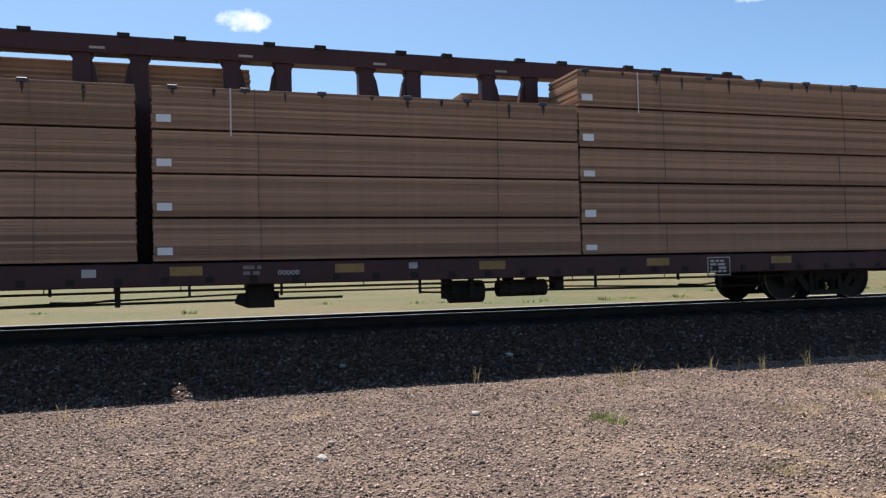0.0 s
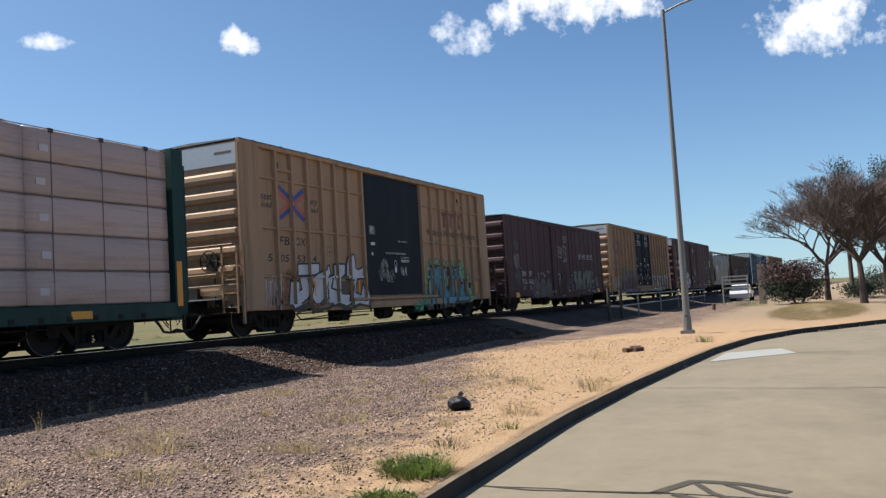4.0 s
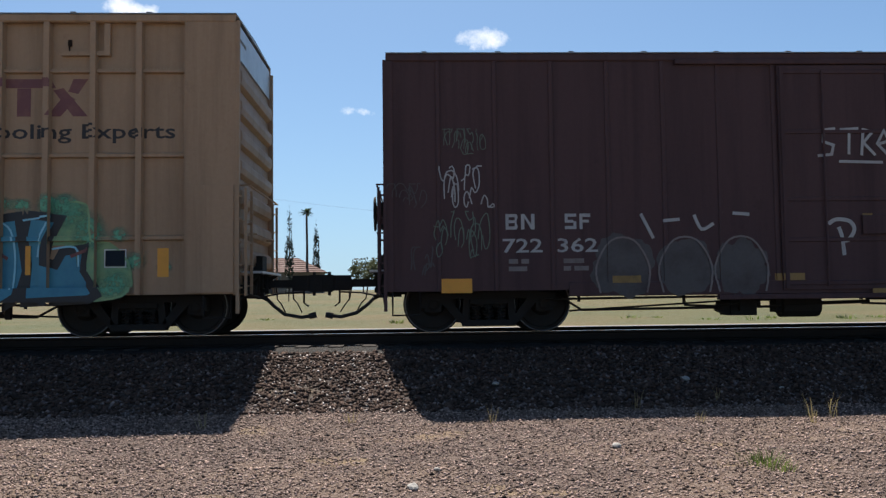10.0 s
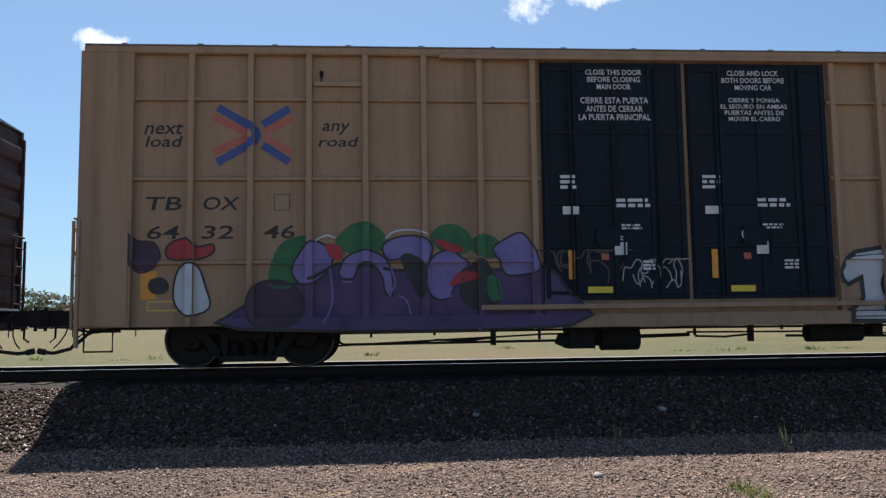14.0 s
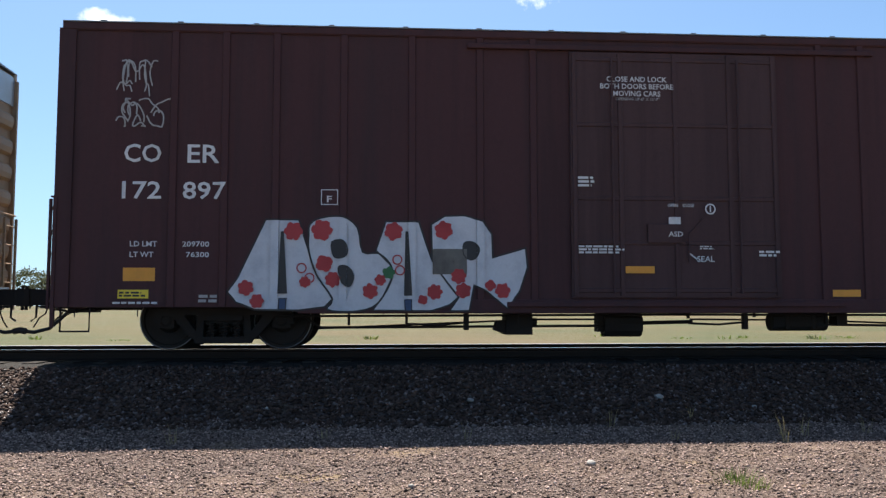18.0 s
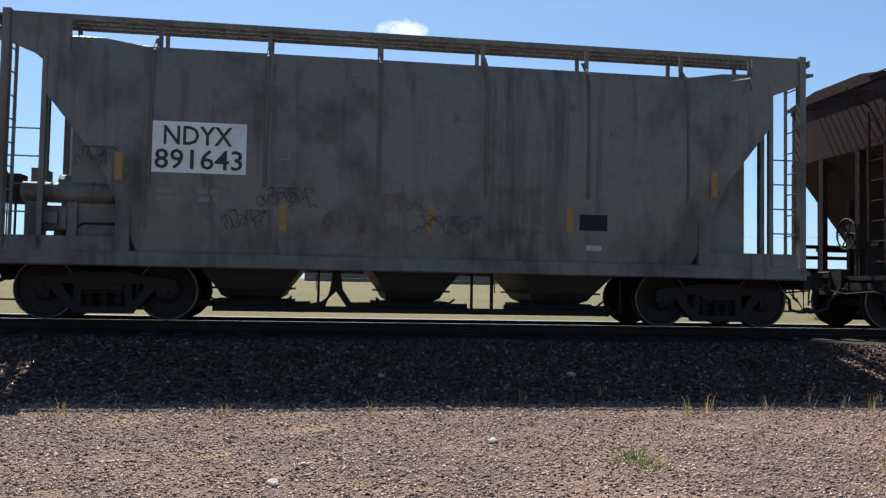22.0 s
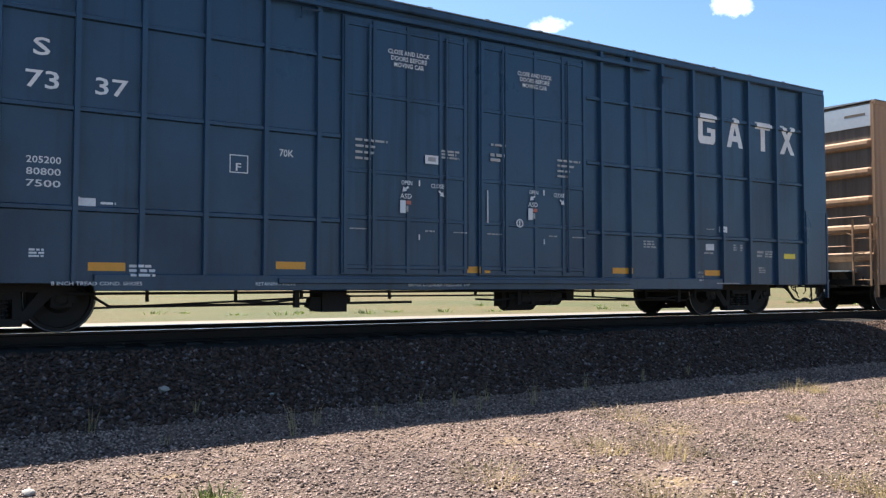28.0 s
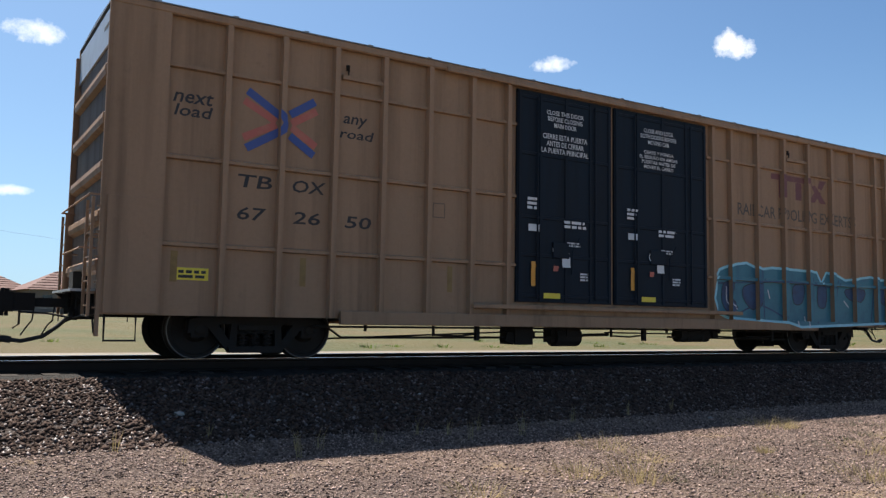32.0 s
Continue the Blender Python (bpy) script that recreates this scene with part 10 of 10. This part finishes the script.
def build_bag():
    bm = bmesh.new()
    bmesh.ops.create_icosphere(bm, subdivisions=4, radius=0.155)
    for v in bm.verts:
        n = noise.noise(v.co * 7) * 0.07 + noise.noise(v.co * 17) * 0.03
        v.co *= 1 + n * 3
        v.co.z = max(v.co.z * 0.72, -0.075)
        if v.co.z > 0.1:
            v.co.x += 0.05 * (v.co.z - 0.1) * 5
    me = bpy.data.meshes.new("rubbish_bag")
    bm.to_mesh(me)
    bm.free()
    me.materials.append(M["bag"])
    o = new("rubbish_bag")
    o.location = (10.2, 4.2, 0.08)
    tagged(o, "crumpled black plastic bag lying on the sand", "bag")
    part("bag_body", me, None, o)
    part("knot", Geo().tube([(0.03, 0, 0.09), (0.06, 0.01, 0.13), (0.11, 0.02, 0.13)], 0.02, 6, r1=0.035), M["bag"], o)


build_bag()


def build_debris():
    rng = random.Random(4)
    for k, (x, y) in enumerate(((26.9, 9.3), (27.4, 9.6), (27.9, 9.2), (28.4, 9.8), (20.2, 3.9), (20.7, 4.05), (20.0, 4.1), (54.8, 6.3))):
        L = rng.uniform(0.5, 1.4) if k < 4 else rng.uniform(0.15, 0.35)
        o = part("timber_piece", Geo().cbox(-L / 2, L / 2, -0.08, 0.08, 0, 0.10 if k != 7 else 0.35, 0.02), M["wood"])
        o.matrix_world = pose(x, y, land_z(x, y) + 0.005 + (0.10 if k == 3 else 0), 0, 0, rng.uniform(-50, 50))
        tagged(o, "broken rusty-brown timber piece lying on the ground", "debris", "timber debris")


build_debris()


# ---------- street lamp ----------
def build_lamp():
    lamp = thing("street_lamp", "tall grey tapered steel street lamp with one arm", "street lamp", "", (27.46, 3.80, 0.0))
    part("pole", Geo().tube([(0, 0, 0.1), (0, 0, 5), (0, 0, 10.65)], 0.115, 12, r1=0.055), M["pole"], lamp)
    part("base_plate", Geo().cbox(-0.2, 0.2, -0.2, 0.2, 0.0, 0.12, 0.03).tube([(0, 0, 0.1), (0, 0, 0.55)], 0.14, 12), M["pole"], lamp)
    part("arm", Geo().tube([(0, 0, 10.55), (0, -0.5, 10.72), (0, -1.6, 10.95), (0, -2.4, 11.0)], 0.04, 8), M["pole"], lamp)
    part("head", Geo().prism_y([(-0.13, 10.92), (0.13, 10.92), (0.10, 11.06), (-0.10, 11.06)], -3.05, -2.35), M["pole"], lamp, "grey cobra-head lantern")
    part("door", Geo().box(-0.128, -0.11, -0.05, 0.05, 0.35, 0.6), M["dark_post"], lamp)


build_lamp()


# ---------- pipe barrier, posts and parked vehicle at the crossing ----------
def build_crossing():
    rail = thing("pipe_barrier", "white painted pipe barrier beside the track", "barrier", "", (0, 0, 0))
    for x in (41.0, 48.0, 55.0, 62.0, 69.0, 76.0):
        part("post", Geo().tube([(x, 9.6, 0.02), (x, 9.6, 1.35)], 0.045, 8), M["white_rail"], rail)
    for z in (0.75, 1.30):
        part("bar", Geo().tube([(41, 9.55, z), (58, 9.55, z), (76, 9.55, z)], 0.032, 8), M["white_rail"], rail)
    for x, y, h in ((40.6, 9.5, 1.62), (43.2, 9.5, 1.5)):
        o = part("wooden_post", Geo().tube([(0, 0, 0), (0, 0, h)], 0.09, 8), M["dark_post"], at=(x, y, land_z(x, y)))
        tagged(o, "short weathered dark post by the track", "post", "posts by the crossing")
    sign = thing("slatted_panel", "white slatted panel on two posts by the crossing", "sign", "", (66.0, 6.0, 0.0))
    for y in (-0.9, 0.9):
        part("post", Geo().box(-0.05, 0.05, y - 0.05, y + 0.05, 0, 2.2), M["white_rail"], sign)
    for z in (1.3, 1.6, 1.9, 2.15):
        part("slat", Geo().box(-0.03, 0.03, -0.95, 0.95, z - 0.05, z + 0.05), M["white_rail"], sign)
    wall = part("gate_pillar", Geo().cbox(-0.25, 0.25, -0.25, 0.25, 0.0, 2.9, 0.03), M["stucco"], at=(64.5, 4.0, 0.0))
    tagged(wall, "beige stucco pillar beside the red-leaved bush", "pillar")
    car = thing("parked_car", "white parked car behind the pipe barrier", "car", "", (82.0, 7.0, 0.0))
    body = Geo().prism_y([(-2.2, 0.32), (2.2, 0.32), (2.25, 0.75), (1.9, 0.88), (1.1, 0.95), (-2.1, 0.98), (-2.25, 0.7)], -0.88, 0.88)
    part("body", body, M["car_white"], car)
    part("cabin", Geo().prism_y([(-1.7, 0.97), (1.05, 0.95), (0.35, 1.45), (-1.2, 1.47)], -0.76, 0.76), M["glass"], car)
    part("roof", Geo().prism_y([(-1.25, 1.45), (0.4, 1.44), (0.3, 1.52), (-1.15, 1.53)], -0.74, 0.74), M["car_white"], car)
    for x in (-1.4, 1.4):
        for y in (-0.82, 0.82):
            w = part("wheel", Geo().lathe_y([(0.12, y - 0.1), (0.32, y - 0.1), (0.34, y), (0.32, y + 0.1), (0.12, y + 0.1)], x, 0.34, 16), M["tyre"], car)


build_crossing()


# ---------- trees and bush by the crossing ----------
def bare_tree_meshes(seed, H):
    """Trunk with limbs, and a crown of fine bare twigs."""
    rng = random.Random(seed)
    trunk, twigs = Geo(), Geo()

    def grow(p, d, L, r, depth):
        n = 3
        pts = [p]
        for k in range(n):
            d = (d + Vector((rng.uniform(-0.16, 0.16), rng.uniform(-0.16, 0.16), rng.uniform(-0.02, 0.10)))).normalized()
            pts.append(pts[-1] + d * (L / n))
        (trunk if depth < 3 else twigs).tube(pts, max(r, 0.009), 7 if depth < 2 else (5 if depth < 3 else 3), r1=max(r * 0.62, 0.006))
        if depth == 7:
            return
        m = 5 if depth == 0 else (4 if depth < 4 else 3)
        for k in range(m):
            a = rng.uniform(0, 6.283)
            t = rng.uniform(0.55, 1.0) if depth else rng.uniform(0.75, 1.0)
            q = pts[0].lerp(pts[-1], t) if depth else pts[-1]
            side = Vector((math.cos(a), math.sin(a), rng.uniform(-0.35, 0.4)))
            grow(q, (d * 0.85 + side * (0.8 if depth == 0 else 0.66)).normalized(), L * rng.uniform(0.64, 0.84) * (1.15 if depth == 0 else 1.0), r * 0.56, depth + 1)
    grow(Vector((0, 0, 0)), Vector((0, 0, 1)), H * 0.20, 0.23, 0)
    return trunk.mesh("trunk", M["bark"]), twigs.mesh("crown", M["twig"])


def build_trees():
    for seed, H, spots in ((21, 12.8, ((66.0, -0.3, 0.4), (84.0, -7.5, 2.1))), (33, 12.2, ((53.5, -2.2, 1.0), (60.0, -8.5, 3.0), (74.0, -4.5, 4.4), (92.0, -9.0, 5.2), (104.0, -13.0, 0.7)))):
        tm, cm = bare_tree_meshes(seed, H)
        for x, y, a in spots:
            t = thing("bare_tree", "leafless grey-brown tree with a wide crown of fine twigs", "tree", "bare trees by the crossing")
            t.matrix_world = pose(x, y, 0, 0, 0, math.degrees(a))
            part("trunk", tm, None, t)
            part("crown", cm, None, t)
    b = thing("bush", "dense bush with reddish leaves above a dark green base", "bush", "", (60.5, 1.7, 0.0))
    part("stems", Geo().tube([(0, 0, 0), (0.2, 0.4, 1.0)], 0.08, 6).tube([(0, -0.4, 0), (-0.3, -0.9, 1.1)], 0.07, 6), M["bark"], b)
    part("crown", leaves(6500, (0, 0, 2.05), (2.0, 2.3, 1.05), 0.08, 4, shell=0.3), M["red_leaf"], b, "reddish upper leaves")
    part("skirt", leaves(6500, (0, 0, 0.95), (1.85, 2.15, 1.0), 0.08, 5, shell=0.3), M["dark_leaf"], b, "dark green lower leaves")
    e = thing("evergreen_tree", "tall dull green evergreen behind the bare trees", "tree", "evergreens by the crossing", (96.0, -2.6, 0.0))
    part("trunk", Geo().tube([(0, 0, 0), (0.1, 0, 6), (0, 0, 11)], 0.25, 8, r1=0.1), M["bark"], e)
    part("crown", leaves(14000, (0, 0, 9.0), (1.6, 1.6, 4.8), 0.10, 8, shell=0.2), M["leaf"], e)
    copy_thing(e, pose(98.0, -6.4, 0, 0, 0, 70))
    lawn = part("lawn", blades(5200, 1.0, 0.05, 77, 0.4, 0.006), M["dry_grass"], at=(47.0, 0.2, 0.0))
    lawn.scale = (10.0, 1.7, 1.0)
    tagged(lawn, "short dry worn grass under the trees", "grass", kind="stuff")
    for q, (x, y, w, h) in enumerate(((70.0, -2.6, 2.6, 0.75), (86.0, -4.5, 3.4, 1.3), (95.0, -10.0, 4.0, 1.7), (106.0, -15.0, 5.0, 2.0), (78.0, -6.5, 2.6, 0.9))):
        low = thing("bush", "low dark green shrub under the bare trees", "bush", "shrubs under the bare trees", (x, y, 0.0))
        part("crown", leaves(3200, (0, 0, h * 0.9), (w, w * 0.6, h), 0.09, 6 + q, shell=0.25), M["dark_leaf"], low)


build_trees()


# ---------- beyond the track: dirt road, field, fence, houses, trees ----------
def field_at(az, dist):
    """Place on the field at an azimuth (degrees from +y towards +x) and a distance."""
    a = radians(az)
    x, y = dist * math.sin(a), dist * math.cos(a)
    return x, y, land_z(x, y)


def build_field():
    road = part("dirt_road", Geo().prism_x([(21.4, 0.36), (25.95, 0.40), (25.75, 0.464), (21.6, 0.42)], -500, 500), M["dirt_road"])
    tagged(road, "pale dirt track beyond the rails", "road", kind="structure")
    tufts = random.Random(12)
    for k in range(46):
        x = tufts.uniform(-22, 75)
        y = 28.2 + 6.0 * tufts.random() ** 2
        o = part("field_weed", blades(26, tufts.uniform(0.2, 0.6), tufts.uniform(0.08, 0.2), 300 + k, 0.5, 0.02), M["fresh_grass"], at=(x, y, land_z(x, y)))
        tagged(o, "low green weed beside the dirt track", "weed", "weeds along the dirt track")
    fence = thing("wire_fence", "thin wire fence on slim dark posts across the field", "fence")
    for k in range(-16, 46):
        x = k * 5.2
        z = land_z(x, 72)
        part("post", Geo().tube([(x, 72, z), (x, 72, z + 1.5)], 0.05, 6), M["dark_post"], fence)
    for h in (0.5, 1.0, 1.4):
        part("wire", Geo().tube([(-84, 72, land_z(0, 72) + h), (60, 72, land_z(0, 72) + h), (235, 72, land_z(0, 72) + h)], 0.008, 4), M["pole"], fence)


build_field()


def house(name, label, az, dist, w, d, h, ridge, turn=0.0, group="houses beyond the field"):
    x, y, z = field_at(az, dist)
    o = thing(name, label, "house", group)
    o.matrix_world = pose(x, y, z, 0, 0, turn)
    walls = part("wall", Geo().box(-w / 2, w / 2, -d / 2, d / 2, -1.0, h), M["stucco"], o)
    k = 0.6
    e = 0.7
    v = [(-w / 2 - e, -d / 2 - e, h), (w / 2 + e, -d / 2 - e, h), (w / 2 + e, d / 2 + e, h), (-w / 2 - e, d / 2 + e, h), (-w / 2 + d * k * 0.7, 0, h + ridge), (w / 2 - d * k * 0.7, 0, h + ridge)]
    roof = part("roof", Geo().add(v, [(0, 1, 5, 4), (2, 3, 4, 5), (1, 2, 5), (3, 0, 4), (3, 2, 1, 0)]), M["tile"], o, "red clay tiled hipped roof")
    for q in range(7):
        t = (q + 0.5) / 7
        zz = h + ridge * t
        xa, xb = -w / 2 - e + (d * k * 0.7 + e) * t, w / 2 + e - (d * k * 0.7 + e) * t
        yy = (-d / 2 - e) * (1 - t)
        part("tile_course", Geo().box(xa, xb, yy - 0.03, yy + 0.05, zz - 0.02, zz + 0.07), M["tile"], roof)
    for q in range(max(2, int(w / 5))):
        xx = -w / 2 + w * (q + 0.5) / max(2, int(w / 5))
        win = part("window", Geo().box(xx - 0.8, xx + 0.8, -d / 2 - 0.06, -d / 2 + 0.02, h - 2.0, h - 0.7), M["stucco"], o)
        part("pane", Geo().box(xx - 0.7, xx + 0.7, -d / 2 - 0.08, -d / 2 - 0.061, h - 1.9, h - 0.8), M["glass"], win)
    for xx in (-w * 0.18, w * 0.22):
        part("vent_pipe", Geo().tube([(xx, -d * 0.2, h + ridge * 0.55), (xx, -d * 0.2, h + ridge * 0.55 + 0.7)], 0.13, 8), M["dark_post"], o)
    return o


house("house", "beige stucco house with a red tiled hipped roof", -9.9, 150, 21, 11, 3.6, 2.7, 4)
house("house", "beige stucco house with a red tiled hipped roof", 2.6, 158, 19, 11, 3.4, 2.6, -3)
house("house", "beige stucco house with a red tiled hipped roof", 8.6, 150, 15.5, 12, 3.4, 3.2, 6)
house("house", "low beige house with a red tiled roof between trees", -19.0, 170, 14, 10, 3.0, 1.8, 0)
house("house", "low beige house with a red tiled roof between trees", 25.5, 175, 24, 10, 2.6, 1.6, 5)
house("house", "low beige house with a red tiled roof between trees", 13.6, 185, 12, 10, 2.6, 1.2, 5)


def palm(az, dist, H, seed):
    x, y, z = field_at(az, dist)
    o = thing("palm_tree", "tall slim fan palm with a small round crown", "tree", "palms by the houses", (x, y, z))
    part("trunk", Geo().tube([(0, 0, -0.5), (0.1, 0, H * 0.5), (0, 0, H)], 0.26, 8, r1=0.17), M["bark"], o)
    rng = random.Random(seed)
    g = Geo()
    for k in range(34):
        a, up = rng.uniform(0, 6.283), rng.uniform(-0.6, 1.0)
        d = Vector((math.cos(a), math.sin(a), up)).normalized()
        s = d.cross(Vector((0, 0, 1))).normalized() * 0.28
        p = Vector((0, 0, H)) + d * 0.6
        q = Vector((0, 0, H)) + d * rng.uniform(1.2, 1.7) + Vector((0, 0, -0.25))
        g.add([Vector((0, 0, H)), p + s, q, p - s], [(0, 1, 2, 3)])
    part("crown", g, M["leaf"], o)


for az_, ds, hh in ((-12.2, 142, 12.6), (-11.3, 150, 13.4), (-7.05, 145, 14.0)):
    palm(az_, ds, hh, int(ds))


def cypress(az, dist, H, r, seed):
    x, y, z = field_at(az, dist)
    o = thing("cypress", "narrow dark green Italian cypress", "tree", "cypresses by the houses", (x, y, z))
    part("trunk", Geo().tube([(0, 0, -0.5), (0, 0, H * 0.8)], 0.16, 6, r1=0.05), M["bark"], o)
    g = leaves(700, (0, 0, H * 0.52), (r, r, H * 0.5), 0.28, seed)
    g.v = [(px * (1.15 - 0.75 * max(0, pz / H)), py * (1.15 - 0.75 * max(0, pz / H)), pz) for px, py, pz in g.v]
    part("crown", g, M["dark_leaf"], o)


for az_, ds, hh, rr in ((-8.2, 140, 13.5, 1.0), (-6.4, 150, 12.8, 0.9), (17.2, 150, 8.8, 0.75), (19.0, 150, 8.2, 0.75), (15.2, 158, 9.4, 0.7), (21.8, 165, 5.5, 1.2)):
    cypress(az_, ds, hh, rr, int(ds + az_ * 3))


def round_tree(az, dist, H, r, seed):
    x, y, z = field_at(az, dist)
    o = thing("garden_tree", "small pale green garden tree by the houses", "tree", "garden trees by the houses", (x, y, z))
    part("trunk", Geo().tube([(0, 0, -0.5), (0.1, 0.1, H * 0.55)], 0.16, 6, r1=0.09).tube([(0.05, 0, H * 0.35), (r * 0.5, 0, H * 0.65)], 0.08, 5, r1=0.04), M["bark"], o)
    part("crown", leaves(900, (0, 0, H * 0.68), (r, r, H * 0.34), 0.30, seed), M["pale_leaf"], o)


for az_, ds, hh, rr in ((-2.1, 140, 5.6, 2.4), (-3.2, 150, 5.8, 2.8), (-21.0, 165, 6.2, 3.4), (-22.4, 160, 7.2, 3.4), (-15.8, 170, 4.6, 2.4), (17.9, 150, 3.6, 2.6), (20.2, 160, 3.2, 2.6), (23.0, 170, 3.4, 3.0), (30.0, 165, 4.2, 3.4), (34.0, 175, 4.0, 3.6), (38.5, 180, 4.4, 3.6), (12.6, 175, 3.6, 2.6)):
    round_tree(az_, ds, hh, rr, int(az_ * 7 + 200))


def utility_pole(az, dist, H):
    x, y, z = field_at(az, dist)
    o = thing("utility_pole", "wooden utility pole with a cross-arm beyond the field", "pole", "utility poles", (x, y, z))
    part("pole", Geo().tube([(0, 0, -0.5), (0, 0, H)], 0.18, 8, r1=0.12), M["bark"], o)
    part("cross_arm", Geo().box(-1.2, 1.2, -0.06, 0.06, H - 1.0, H - 0.85), M["bark"], o)
    for q in (-1.05, -0.5, 0.5, 1.05):
        part("insulator", Geo().tube([(q, 0, H - 0.85), (q, 0, H - 0.65)], 0.05, 6), M["pole"], o)
    return (x, y, z + H - 0.7)


tops = [utility_pole(a, d, h) for a, d, h in ((-19.4, 165, 13.6), (-12.2, 155, 19.0), (15.1, 170, 12.0), (13.9, 200, 13.2), (36, 210, 13))]
for i, (a, b) in enumerate(((tops[0], tops[1]), (tops[1], tops[2]), (tops[2], tops[4]))):
    pts = [Vector(a).lerp(Vector(b), t) - Vector((0, 0, 3.0 * t * (1 - t))) for t in (0, 0.25, 0.5, 0.75, 1)]
    w = part("power_line", Geo().tube(pts, 0.011, 4), M["dark_post"])
    tagged(w, "thin power line between utility poles", "cable", "power lines")


# ---------- motion ----------
def rolled(t):
    """Metres rolled at t, smooth through the rows."""
    ts = [r[0] for r in ROLLED]
    i = max(1, min(len(ts) - 2, next((k for k, q in enumerate(ts) if q > t), len(ts) - 1) - 1))
    (a, fa), (b, fb_), (c, fc) = ROLLED[i - 1], ROLLED[i], ROLLED[i + 1]
    return fa * (t - b) * (t - c) / ((a - b) * (a - c)) + fb_ * (t - a) * (t - c) / ((b - a) * (b - c)) + fc * (t - a) * (t - b) / ((c - a) * (c - b))


def on_track(s):
    """Pose of a car whose left end stands s metres along the track."""
    a = 2 * BEND_K * max(0.0, s - BEND_X)
    x = BEND_X + math.sin(a) / (2 * BEND_K) if a else s
    return pose(x, TRACK_Y - (1 - math.cos(a)) / (2 * BEND_K), RAIL_Z, 0, 0, -math.degrees(2 * BEND_K * max(0.0, s + 9 - BEND_X)))


def motions():
    """The whole train rolls towards -x, and its wheels turn with it."""
    for car, x in CARS:
        walk(car, [(t, on_track(x - s)) for t, s in ROLLED])
    for ob, car_x, x, y, z in LOADS:
        walk(ob, [(t, on_track(car_x - s) @ pose(x, y, z)) for t, s in ROLLED])
    steps = [k / 10 for k in range(321)]
    turns = [(t, math.degrees(-rolled(t) / WHEEL_R)) for t in steps]
    for w, x in WHEELSETS:
        walk(w, [(t, pose(x, 0, WHEEL_R, 0, a, 0)) for t, a in turns])


motions()
